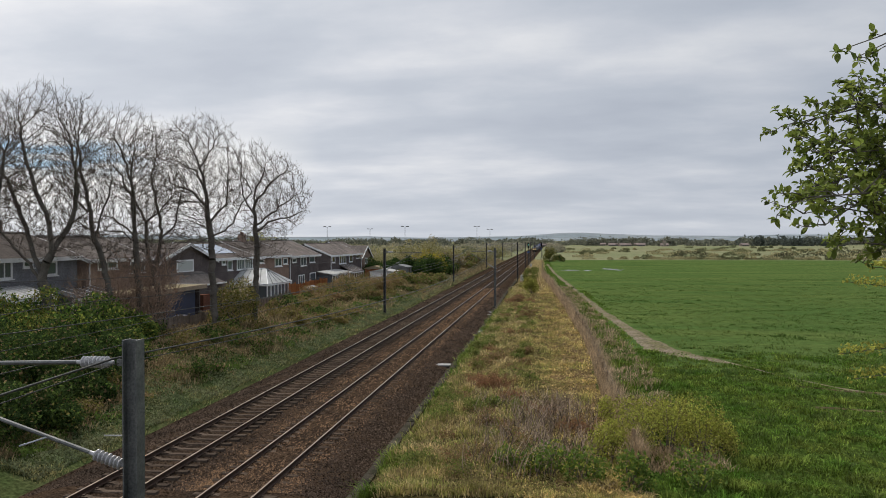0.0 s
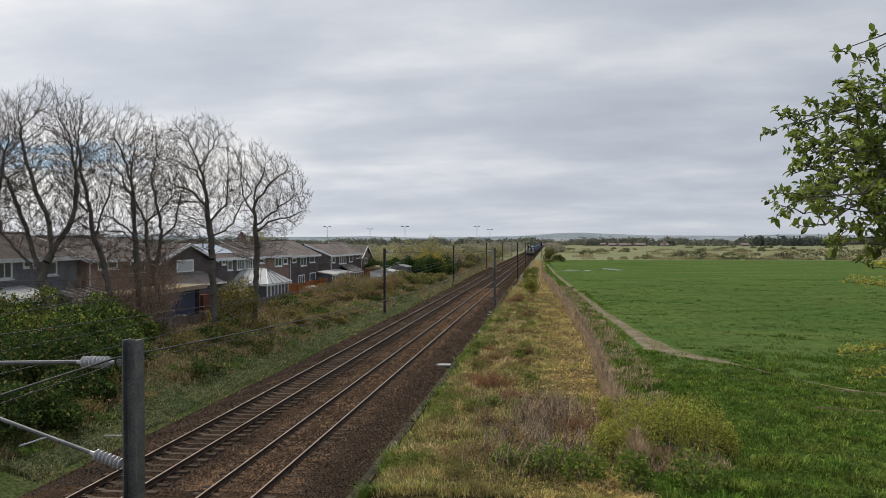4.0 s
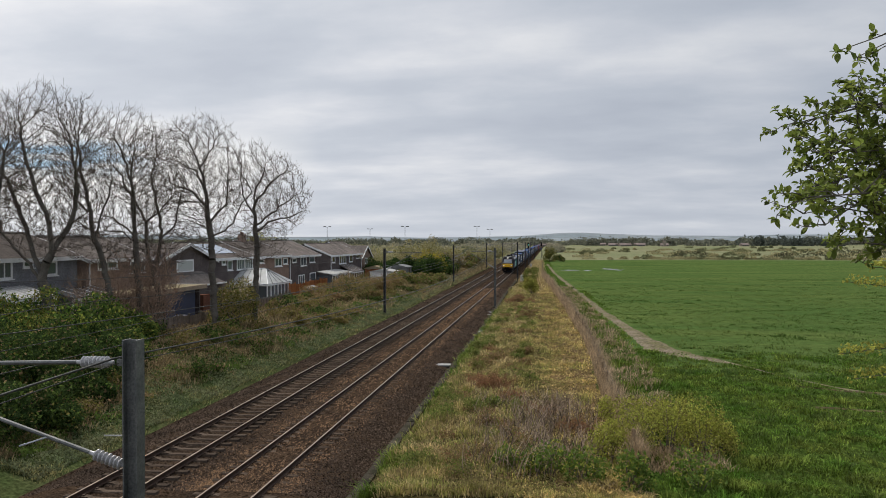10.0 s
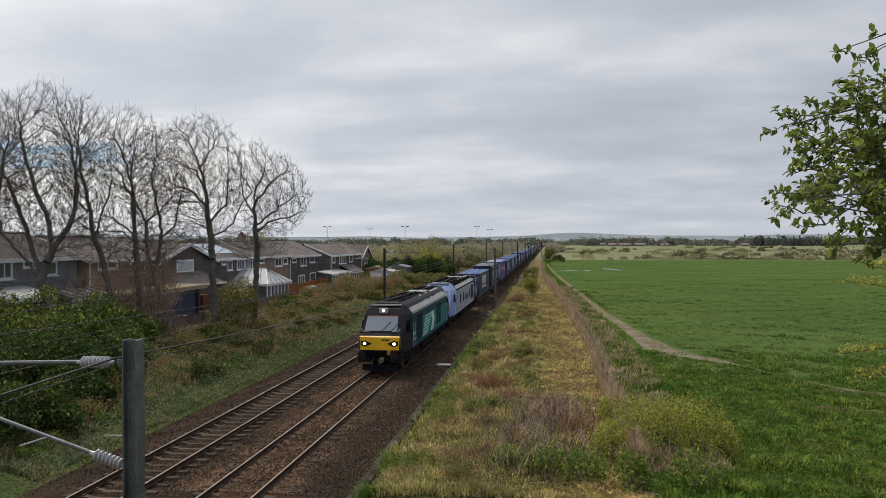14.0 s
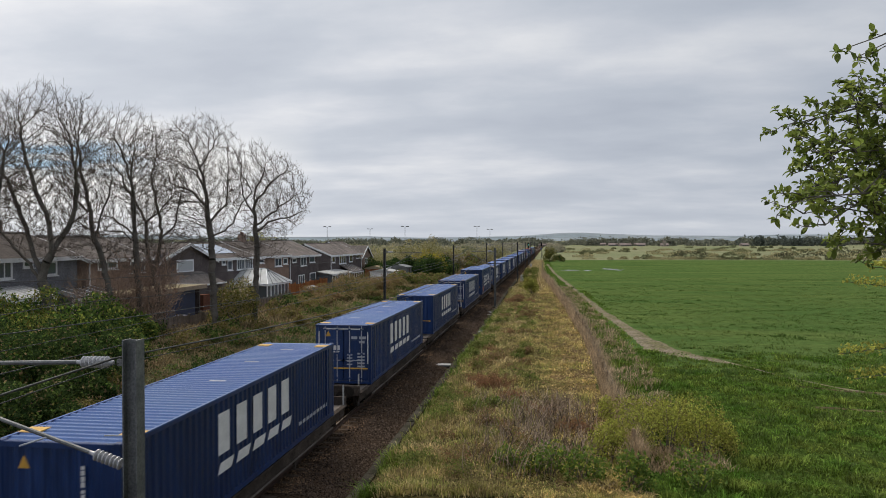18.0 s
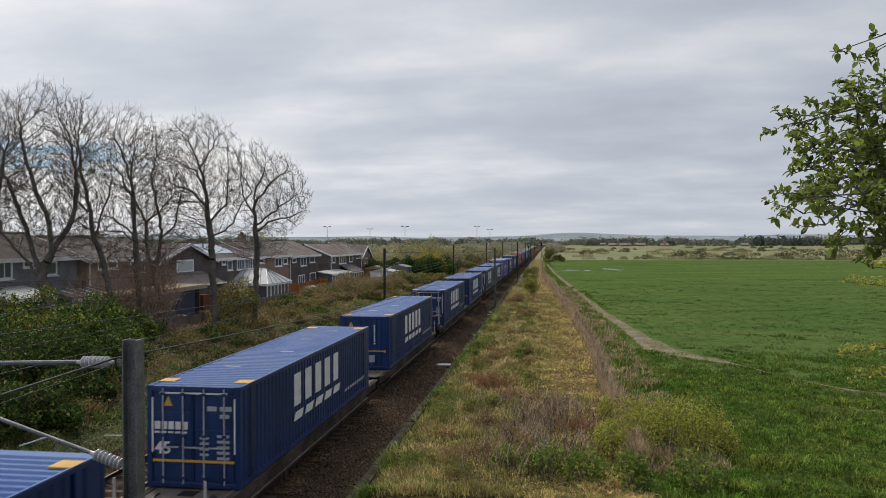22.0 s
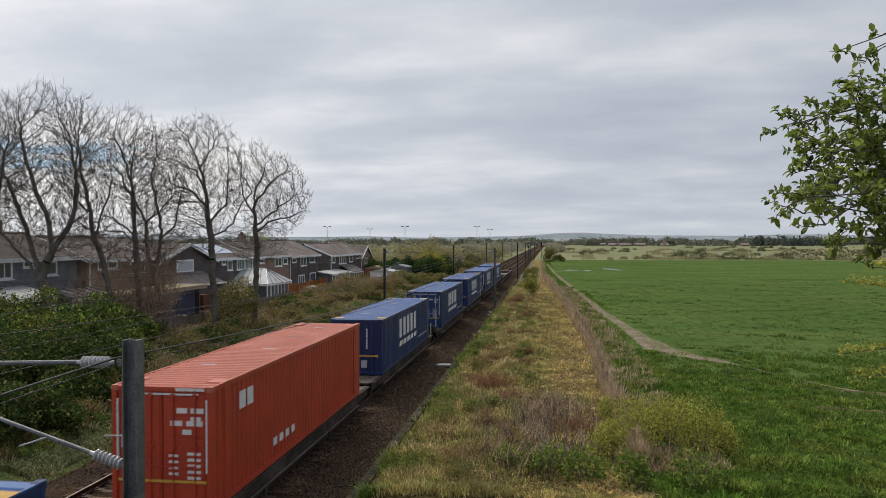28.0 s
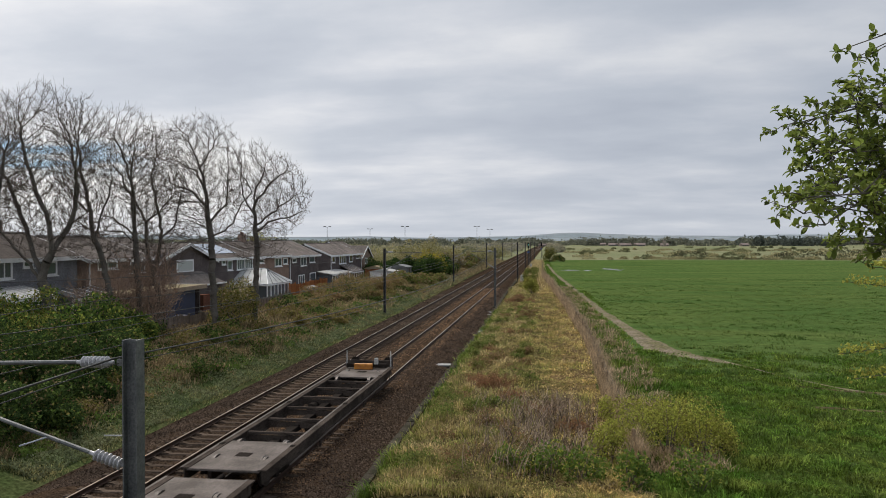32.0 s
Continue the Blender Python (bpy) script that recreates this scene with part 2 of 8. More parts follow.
def blade_mesh(name, roots, height, width, material, lean=0.5, vary=0.5, outward=None):
    """Grass: a bent blade of two quads' worth of triangles at each root."""
    n = len(roots)
    a = RNG.random(n) * 2 * np.pi
    h = (height * (1 + vary * (RNG.random(n) * 2 - 1)))
    w = (width * (0.7 + 0.6 * RNG.random(n)))
    side = np.stack([np.cos(a), np.sin(a), np.zeros(n)], 1)
    b = RNG.random(n) * 2 * np.pi
    tip = np.stack([np.cos(b), np.sin(b), np.zeros(n)], 1) * (h * lean * RNG.random(n))[:, None]
    if outward is not None:
        tip = outward * (h * lean)[:, None] + tip * 0.35
    up = np.array([0, 0, 1.0])
    r0, r1 = roots - side * w[:, None] * 0.5, roots + side * w[:, None] * 0.5
    mid = roots + tip * 0.35 + up * (h * 0.6)[:, None]
    m0, m1 = mid - side * w[:, None] * 0.35, mid + side * w[:, None] * 0.35
    t = roots + tip + up * (h * (0.98 - 0.2 * lean))[:, None]
    v = np.stack([r0, r1, m1, m0, t], 1).reshape(-1, 3)
    o = np.arange(n)[:, None] * 5
    f = np.concatenate([o + [0, 1, 2], o + [0, 2, 3], o + [3, 2, 4]])
    return raw_mesh(name, v, f, material)


def label_text(body, size, m_local, material, parent, name="lettering", extrude=0.004):
    """Built-in font, turned into a mesh; it lies in the local x-y plane of m_local."""
    cu = bpy.data.curves.new(name, "FONT")
    cu.body, cu.size, cu.extrude, cu.resolution_u = body, size, extrude, 2
    cu.offset = size * 0.018
    tmp = bpy.data.objects.new(name, cu)
    scene.collection.objects.link(tmp)
    me = bpy.data.meshes.new_from_object(tmp.evaluated_get(bpy.context.evaluated_depsgraph_get()))
    bpy.data.objects.remove(tmp)
    me.transform(m_local)
    me.materials.clear()
    me.materials.append(material)
    return part(name, me, None, parent)
# ---- ground: one sheet, a shallow cutting on the far side of the line, fields beyond the fence ----
def fence_x(y):
    return float(np.interp(y, [0, 36, 45, 56, 82, 123, 151, 260, 5000], [11.9, 11.6, 11.7, 11.6, 10.8, 9.2, 7.9, 6.6, 6.6]))


def hill(x, y):
    r = math.hypot(x - 9, y)
    if r < 1700:
        return 0.0
    k = min((r - 1700) / 1400, 1.0)
    k = k * k * (3 - 2 * k)
    a = math.atan2(x - 9, max(y, 1.0))
    crest = 0.78 + 0.10 * math.sin(a * 9 + 0.6) + 0.10 * math.sin(a * 21 + 1.0) + 0.05 * math.sin(a * 47) + 0.20 * math.exp(-((a - 0.035) / 0.06) ** 2)
    return 33.0 * k * crest * (1 + 0.12 * min(max((r - 3100) / 1200, 0), 1))


def ground_z(x, y):
    n = noise.noise((x * 0.35, y * 0.35, 3.0)) * 0.10 + noise.noise((x * 1.1, y * 1.1, 7.0)) * 0.05
    if x > -6.7 and x < 3.0:
        return -0.75 + hill(x, y)
    if x <= -6.7:
        z = float(np.interp(-x, [6.7, 7.4, 9.5, 12.5, 15.0, 20.0, 60.0, 3000.0], [-0.65, -0.45, 0.15, 0.95, 1.0, 0.35, 0.0, 0.0]))
        k = min(max((-x - 7.0) / 3.0, 0.0), 1.0)
        z = z * (1.0 if y < 90 else max(0.35, 1 - (y - 90) / 120)) + n * (0.3 + 1.6 * k) * (1.0 if x > -60 else 0.2)
    else:
        z = float(np.interp(x, [3.0, 3.6, 4.6, 8.0, 12.0, 3000.0], [-0.55, -0.30, -0.05, 0.05, 0.0, 0.0])) + n * (1.0 if x < 14 else 0.5)
    return z + hill(x, y)


def build_ground():
    ys = [-80, -40, -15] + [i * 1.25 for i in range(0, 73)] + [92 + i * 4 for i in range(0, 53)]
    y = 310.0
    while y < 4600:
        ys.append(y)
        y *= 1.09
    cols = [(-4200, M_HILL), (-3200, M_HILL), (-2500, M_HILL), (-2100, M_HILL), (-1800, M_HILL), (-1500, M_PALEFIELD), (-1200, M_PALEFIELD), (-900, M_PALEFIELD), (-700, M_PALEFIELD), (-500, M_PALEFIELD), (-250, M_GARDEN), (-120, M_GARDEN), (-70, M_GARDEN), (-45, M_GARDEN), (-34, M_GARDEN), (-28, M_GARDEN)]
    cols += [(-24 + i * 1.1, M_BANK) for i in range(13)] + [(-9.6, M_MOSS), (-8.9, M_MOSS), (-8.2, M_MOSS), (-7.5, M_MOSS), (-6.9, M_BALLAST), (-6.5, M_BALLAST), (-2.0, M_BALLAST), (2.9, M_BALLAST), (3.1, M_VERGE)]
    cols += [(3.7, M_VERGE), (4.5, M_VERGE), (5.3, M_VERGE), (6.1, M_VERGE)]
    cols += [("f", -4.2, M_VERGE), ("f", -3.4, M_VERGE), ("f", -2.6, M_MOWN), ("f", -1.8, M_MOWN), ("f", -1.0, M_MOWN), ("f", -0.4, M_ROUGH), ("f", 0.3, M_ROUGH), ("f", 1.0, M_ROUGH), ("f", 1.9, M_ROUGH), ("f", 2.7, M_GRASS), ("f", 4.0, M_GRASS), ("f", 5.5, M_GRASS), ("f", 7.5, M_GRASS), ("f", 10, M_GRASS), ("f", 13, M_GRASS), ("f", 17, M_GRASS), ("f", 23, M_GRASS), ("f", 32, M_GRASS), ("f", 48, M_GRASS), ("f", 75, M_GRASS), ("f", 130, M_GRASS)]
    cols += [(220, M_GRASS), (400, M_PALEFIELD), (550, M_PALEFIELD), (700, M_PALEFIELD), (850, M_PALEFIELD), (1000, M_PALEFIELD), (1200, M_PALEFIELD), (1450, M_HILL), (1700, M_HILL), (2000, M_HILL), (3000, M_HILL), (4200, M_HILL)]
    mats = [M_HILL, M_PALEFIELD, M_GARDEN, M_BANK, M_MOSS, M_BALLAST, M_VERGE, M_MOWN, M_ROUGH, M_GRASS]
    v, f, mi = [], [], []
    nx = len(cols)
    for yy in ys:
        for c in cols:
            x = fence_x(yy) + c[1] if c[0] == "f" else c[0]
            v.append((x, yy, ground_z(x, yy)))
    for j in range(len(ys) - 1):
        for i in range(nx - 1):
            f.append((j * nx + i, j * nx + i + 1, (j + 1) * nx + i + 1, (j + 1) * nx + i))
            m = cols[i][-1]
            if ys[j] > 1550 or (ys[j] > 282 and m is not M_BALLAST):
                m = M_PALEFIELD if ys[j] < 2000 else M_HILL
            if m is M_GRASS and i < nx - 17 and ys[j] < 42 + 7 * noise.noise((i * 0.9, ys[j] * 0.15, 2.0)):
                m = M_ROUGH
            mi.append(mats.index(m))
    me = bpy.data.meshes.new("ground")
    me.from_pydata(v, [], f)
    for m in mats:
        me.materials.append(m)
    me.polygons.foreach_set("material_index", mi)
    me.polygons.foreach_set("use_smooth", [True] * len(f))
    me.update()
    tagged(new("ground", me), "grassy railway land and green crop field reaching low hills", "ground", kind="structure")


build_ground()


def ribbon(name, centre, widths, material, label, lift=0.03):
    """A worn strip laid along a line on the ground."""
    g = Geo()
    rows = []
    for i, (x, y) in enumerate(centre):
        a = Vector(centre[max(i - 1, 0)])
        b = Vector(centre[min(i + 1, len(centre) - 1)])
        d = (b - a).normalized()
        s = Vector((d.y, -d.x))
        w = widths[i]
        for k in (-0.5, -0.2, 0.2, 0.5):
            wob = 0.16 * noise.noise((x * 0.5, y * 0.5, k * 9))
            p = Vector((x, y)) + s * (w * k + wob)
            rows.append((p.x, p.y, ground_z(p.x, p.y) + (lift if abs(k) < 0.4 else -0.03)))
    n = len(centre)
    g.add(rows, [(i * 4 + k, i * 4 + k + 1, i * 4 + k + 5, i * 4 + k + 4) for i in range(n - 1) for k in range(3)])
    ob = new(name, g.mesh(name, material, smooth=True))
    return tagged(ob, label, "path", kind="structure")


def smooth_line(pts, step=1.0):
    out = []
    for (x0, y0), (x1, y1) in zip(pts, pts[1:]):
        k = max(int(math.hypot(x1 - x0, y1 - y0) / step), 1)
        out += [(x0 + (x1 - x0) * i / k, y0 + (y1 - y0) * i / k) for i in range(k)]
    return out + [pts[-1]]


line = smooth_line([(8.6, 233), (10.1, 171), (12.0, 128), (13.0, 106), (14.3, 76), (15.0, 66), (15.5, 59), (16.2, 50.8), (17.7, 48.0), (19.6, 45.1), (21.2, 41.3), (22.5, 38.8), (24.6, 36.6), (28.0, 33.4)])
ribbon("footpath", line, [float(np.interp(b, [33, 36.6, 41, 45, 47.5, 50.5, 55, 59, 66, 76, 106, 171, 233], [1.3, 0.9, 0.35, 0.5, 2.2, 3.1, 2.2, 1.7, 1.4, 1.2, 0.95, 0.9, 0.9])) * (1.0 if b > 46 else max(0.12, 0.55 + 1.5 * noise.noise((a * 0.9, b * 0.9, 2.0)))) for a, b in line], M_PATH, "trodden brown earth footpath along the field edge")

M_RUT = mat("wet_rut_mud", (0.085, 0.065, 0.045), (0.13, 0.12, 0.05), scale=0.8, fine=5, bump=0.9, dist=0.06, contrast=0.5)
for pts in ([(20.8, 38.6), (22.4, 37.9), (25.4, 37.0)], [(20.1, 33.9), (21.4, 33.9), (23.7, 33.0)]):
    line = smooth_line(pts, 0.6)
    ribbon("wheel_rut", line, [0.12 + 0.4 * abs(noise.noise((a * 0.6, b * 0.6, 4.0))) + 0.3 * min(i / 8, 1) for i, (a, b) in enumerate(line)], M_RUT, "muddy wheel rut through the field edge", 0.06)

# trackbed
TRACKS = (-3.577, 0.0)


def ballast_z(x):
    return float(np.interp(x, [-7.1, -6.2, -5.4, -4.8, -2.4, -1.79, -1.2, 1.2, 1.9, 2.6, 3.3], [-0.72, -0.45, -0.24, -0.225, -0.225, -0.27, -0.185, -0.175, -0.21, -0.42, -0.62]))


def build_ballast():
    xs = np.concatenate([np.linspace(-7.1, 3.3, 53)])
    ys = list(np.arange(-10, 110, 0.5)) + list(np.arange(110, 300, 4)) + list(np.arange(300, 1600, 40))
    v = [(x, y, ballast_z(x) + (0.03 * noise.noise((x * 2.3, y * 2.3, 1.0)) if y < 110 else 0)) for y in ys for x in xs]
    n = len(xs)
    f = [(j * n + i, j * n + i + 1, (j + 1) * n + i + 1, (j + 1) * n + i) for j in range(len(ys) - 1) for i in range(n - 1)]
    me = bpy.data.meshes.new("trackbed")
    me.from_pydata(v, [], f)
    me.materials.append(M_BALLAST)
    me.polygons.foreach_set("use_smooth", [True] * len(f))
    me.update()
    tagged(new("trackbed", me), "brown stone ballast bed under two railway tracks", "trackbed", kind="structure")
    # loose stones on top
    n = 78000
    y = 21 + 95 * RNG.random(n) ** 1.9
    x = -7.0 + 10.2 * RNG.random(n)
    off = np.abs(x - np.where(x < -1.8, TRACKS[0], TRACKS[1]))
    keep = (off > 1.3) | (RNG.random(n) < 0.45)
    x, y = x[keep], y[keep]
    n = len(x)
    z = np.array([ballast_z(a) for a in x]) + 0.01 * RNG.random(n)
    c = np.stack([x, y, z], 1)
    base = np.array([[1, 0.1, -0.3], [-0.9, 0.2, -0.25], [0.1, 0.9, -0.3], [0, -1, -0.2], [0.1, 0, 0.7]])
    tri = np.array([[0, 2, 4], [2, 1, 4], [1, 3, 4], [3, 0, 4]])
    s = (0.028 + 0.032 * RNG.random((n, 1, 1))) * (0.8 + (y[:, None, None] - 21) / 60)
    a = RNG.random(n) * 6.28
    R = np.zeros((n, 3, 3))
    R[:, 0, 0], R[:, 0, 1], R[:, 1, 0], R[:, 1, 1], R[:, 2, 2] = np.cos(a), -np.sin(a), np.sin(a), np.cos(a), 1
    v = np.einsum("nij,kj->nki", R, base) * s * (0.8 + 0.4 * RNG.random((n, 5, 1))) + c[:, None]
    f = (np.arange(n) * 5)[:, None, None] + tri[None]
    left = (x + 0.5 * RNG.normal(size=n) < -1.7) | (x + 0.25 * RNG.normal(size=n) > 1.45)
    for side, m, label in ((~left, M_STONE, "loose rust-brown ballast stones round the nearer track"), (left, M_STONEDARK, "dark ballast stones round the farther track and along the cess")):
        k = int(side.sum())
        ob = new("ballast_stones", raw_mesh("ballast_stones", v[side].reshape(-1, 3), f[:k].reshape(-1, 3), m))
        tagged(ob, label, "ballast", kind="stuff")


build_ballast()

RAIL_FAR = 1600.0


def build_tracks():
    prof = [(-0.07, -0.155), (0.07, -0.155), (0.07, -0.14), (0.012, -0.118), (0.012, -0.04), (0.034, -0.03), (0.034, -0.006), (0.026, -0.001), (-0.026, -0.001), (-0.034, -0.006), (-0.034, -0.03), (-0.012, -0.04), (-0.012, -0.118), (-0.07, -0.14)]
    rail = Geo().prism(prof, "y", -30, RAIL_FAR).mesh("rail", M_RAIL)
    head = Geo().prism([(-0.03, -0.0012), (0.03, -0.0012), (0.024, 0.003), (-0.024, 0.003)], "y", -30, RAIL_FAR).mesh("running_surface", M_RAILTOP)
    slab = Geo()
    slab.add([(-1.25, -0.13, 0), (1.25, -0.13, 0), (1.25, 0.13, 0), (-1.25, 0.13, 0), (-1.24, -0.10, 0.15), (-0.5, -0.1, 0.15), (-0.4, -0.09, 0.11), (0.4, -0.09, 0.11), (0.5, -0.1, 0.15), (1.24, -0.1, 0.15), (-1.24, 0.1, 0.15), (-0.5, 0.1, 0.15), (-0.4, 0.09, 0.11), (0.4, 0.09, 0.11), (0.5, 0.1, 0.15), (1.24, 0.1, 0.15)],
             [(3, 2, 1, 0), (0, 1, 9, 8, 7, 6, 5, 4), (2, 3, 10, 11, 12, 13, 14, 15), (1, 2, 15, 9), (3, 0, 4, 10), (4, 5, 11, 10), (5, 6, 12, 11), (6, 7, 13, 12), (7, 8, 14, 13), (8, 9, 15, 14)])
    for rx in (-0.7525, 0.7525):
        for s in (-1, 1):
            slab.box(rx + s * 0.10 - 0.03, rx + s * 0.10 + 0.03, -0.05, 0.05, 0.15, 0.185)
    sleeper = slab.mesh("sleeper", M_SLEEPER)
    for n, tx in enumerate(TRACKS):
        t = thing("railway_track", ("straight track with concrete sleepers showing between bright worn rails", "straight track whose sleepers lie half buried in brown ballast")[n], "railway track", "running lines", pose(tx, 0, 0))
        for rx in (-0.7525, 0.7525):
            r = part("rail", rail, None, t)
            r.location.x = rx
            h = part("running_surface", head, None, r, "polished steel rail head")
        depth = -0.305
        rnd = random.Random(5 + n)
        far = Geo()
        for i in range(260):
            y = 18 + i * 0.65
            if i < 150:
                o = part("sleeper", sleeper, None, t)
                o.location = (rnd.uniform(-0.02, 0.02), y, depth + rnd.uniform(-0.012, 0.008))
                o.rotation_euler.z = rnd.uniform(-0.01, 0.01)
            else:
                far.box(-1.25, 1.25, y - 0.11, y + 0.11, depth, depth + 0.15)
        tagged(part("distant_sleepers", far, M_SLEEPER, t), kind="stuff")


build_tracks()


def cable_trough():
    t = thing("cable_trough", "mossy grey concrete cable trough along the track side", "cable trough", m=pose(3.32, 0, -0.34))
    rnd = random.Random(3)
    lid = Geo().box(-0.17, 0.17, -0.49, 0.49, 0, 0.05, 0.008).mesh("lid", M_CONCRETE)
    for i in range(130):
        o = part("lid", lid, None, t)
        y = 18 + i
        o.location = (rnd.uniform(-0.015, 0.015) - (0.4 if y > 75 else 0) * min((y - 75) / 30, 1), y, rnd.uniform(-0.01, 0.015))
        o.rotation_euler.z = rnd.uniform(-0.02, 0.02)
    part("channel", Geo().box(-0.15, 0.15, 17, 78, -0.25, -0.002), M_CONCRETE, t)


cable_trough()


def inspection_slab(x, y, z, w, d, label):
    t = thing("inspection_cover", label, "cover", m=pose(x, y, z, 0, 0, 2))
    part("slab", Geo().box(-w / 2, w / 2, -d / 2, d / 2, 0.02, 0.10, 0.015), M_PALECON, t)
    part("base", Geo().box(-w / 2 + 0.06, w / 2 - 0.06, -d / 2 + 0.06, d / 2 - 0.06, -0.25, 0.02), M_CONCRETE, t)


inspection_slab(2.66, 45.2, -0.42, 0.85, 0.55, "pale grey concrete inspection cover beside the ballast")
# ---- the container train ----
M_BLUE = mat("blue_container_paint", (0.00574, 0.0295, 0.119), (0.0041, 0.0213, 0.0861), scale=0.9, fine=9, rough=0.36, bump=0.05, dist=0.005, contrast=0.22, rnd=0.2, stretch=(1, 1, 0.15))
# blue roof: the sky's reflection is put into a paler base colour
M_ROOFBLUE = mat("sky_paled_blue_roof", (0.0299, 0.0924, 0.299), (0.051, 0.119, 0.299), scale=0.35, fine=14, rough=0.5, bump=0.03, dist=0.005, contrast=0.07, rnd=0.12)
M_NAVY = mat("navy_container_paint", (0.0063, 0.0243, 0.0702), (0.0054, 0.0171, 0.0522), scale=0.9, fine=9, rough=0.36, bump=0.05, dist=0.005, contrast=0.22, rnd=0.12, stretch=(1, 1, 0.15))
M_GREYROOF = mat("weathered_grey_roof", (0.16, 0.185, 0.20), (0.12, 0.14, 0.155), scale=0.5, fine=12, rough=0.5, bump=0.03, dist=0.005, contrast=0.12)
# violet roof paled likewise, for the sky it would reflect
M_LILACROOF = mat("sky_paled_violet_roof", (0.30, 0.33, 0.50), (0.24, 0.26, 0.42), scale=0.6, fine=10, rough=0.5, bump=0.05, dist=0.005, contrast=0.2)
M_LILAC = mat("faded_violet_paint", (0.080, 0.080, 0.255), (0.062, 0.062, 0.20), scale=0.8, fine=9, stretch=(1, 1, 0.15), rough=0.45, bump=0.05, dist=0.005, contrast=0.15)
M_RED = mat("red_container_paint", (0.44, 0.050, 0.020), (0.36, 0.042, 0.018), scale=0.8, fine=18, rough=0.42, bump=0.06, dist=0.005, contrast=0.16)
M_REDROOF = mat("pale_red_roof", (0.46, 0.125, 0.075), (0.40, 0.10, 0.06), scale=0.6, fine=12, rough=0.55, bump=0.06, dist=0.005, contrast=0.18)
M_WHITE = mat("white_vinyl", (0.70, 0.70, 0.70), (0.60, 0.60, 0.60), scale=3, fine=30, rough=0.5, bump=0, contrast=0.08)
M_ORANGE = mat("orange_vinyl", (0.62, 0.17, 0.02), (0.5, 0.13, 0.02), scale=3, fine=30, rough=0.5, bump=0, contrast=0.1)
M_YELLOW = mat("yellow_marking", (0.62, 0.36, 0.05), (0.5, 0.28, 0.045), scale=3, fine=30, rough=0.5, bump=0, contrast=0.15)
M_LOCKBAR = mat("galvanised_lock_rod", (0.42, 0.44, 0.48), (0.30, 0.31, 0.36), scale=6, fine=60, rough=0.5, metal=0.2, bump=0)
M_WAGON = mat("dirty_wagon_steel", (0.091, 0.0741, 0.0637), (0.0468, 0.039, 0.0338), scale=1.3, fine=22, rough=0.75, bump=0.2, dist=0.01, contrast=0.35)
M_DECK = mat("worn_deck_plate", (0.167, 0.142, 0.128), (0.0943, 0.0798, 0.0696), scale=1.2, fine=18, rough=0.7, bump=0.2, dist=0.01, contrast=0.3)
M_WAGONDK = mat("underframe_grime", (0.032, 0.027, 0.024), (0.022, 0.019, 0.017), scale=1.5, fine=25, rough=0.85, bump=0.2, dist=0.01)
M_WHEEL = mat("wheel_steel", (0.09, 0.08, 0.075), (0.06, 0.05, 0.045), scale=3, fine=40, rough=0.5, metal=0.6, bump=0.05)
M_BARS = mat("grey_small_print", (0.38, 0.40, 0.45), (0.32, 0.34, 0.4), scale=5, fine=60, rough=0.5, bump=0, contrast=0.15)

BOX_L, BOX_W, DECK = 13.716, 1.25, 0.84


def ribs(g, place, length, pitch=0.285, lo=0.0, depth=0.034, w0=0.0, w1=1.0):
    """A trapezoid corrugation: place(s, d, w) gives the point at s along, d inwards, w across."""
    s, row = 0.06, [(0.0, 0.0)]
    while s + pitch < length - 0.05:
        row += [(s, 0.0), (s + 0.05, depth), (s + pitch * 0.5, depth), (s + pitch * 0.5 + 0.05, 0.0)]
        s += pitch
    row.append((length, 0.0))
    v = [place(a, d, w) for a, d in row for w in (w0, w1)]
    g.add(v, [(2 * i, 2 * i + 1, 2 * i + 3, 2 * i + 2) for i in range(len(row) - 1)])
    return g


def skew(g, y0, y1, z0, z1, lean, x, t=0.006):
    """A small slanted plate on the side that faces +x."""
    g.add([(x, y0, z0), (x, y1, z0), (x, y1 + lean, z1), (x, y0 + lean, z1), (x + t, y0, z0), (x + t, y1, z0), (x + t, y1 + lean, z1), (x + t, y0 + lean, z1)],
          [(4, 5, 6, 7), (0, 3, 2, 1), (0, 1, 5, 4), (1, 2, 6, 5), (2, 3, 7, 6), (3, 0, 4, 7)])


def mark_blocks(parent, y0, z0, height, step, x, n=5):
    """The firm's mark: five plain upright shapes over five slanted dashes."""
    for i in range(n):
        y, w = y0 + i * step, step * 0.80
        g, t = Geo(), 0.004
        k = height
        skew(g, y, y + w * 0.74, z0, z0 + k, 0, x, t)
        part("mark_block", g, M_WHITE, parent, "white block of the firm's mark")
        g = Geo()
        skew(g, y - 0.04 * step, y + w * 0.86, z0 - height * 0.46, z0 - height * 0.20, step * 0.16, x, t)
        part("mark_dash", g, M_WHITE, parent, "white slanted dash under the mark")


def bars_on_end(parent, rows, y=-0.012, material=None):
    for x0, x1, z0, z1 in rows:
        part("print_bar", Geo().box(x0, x1, y - 0.004, y, z0, z1), material or M_WHITE, parent)


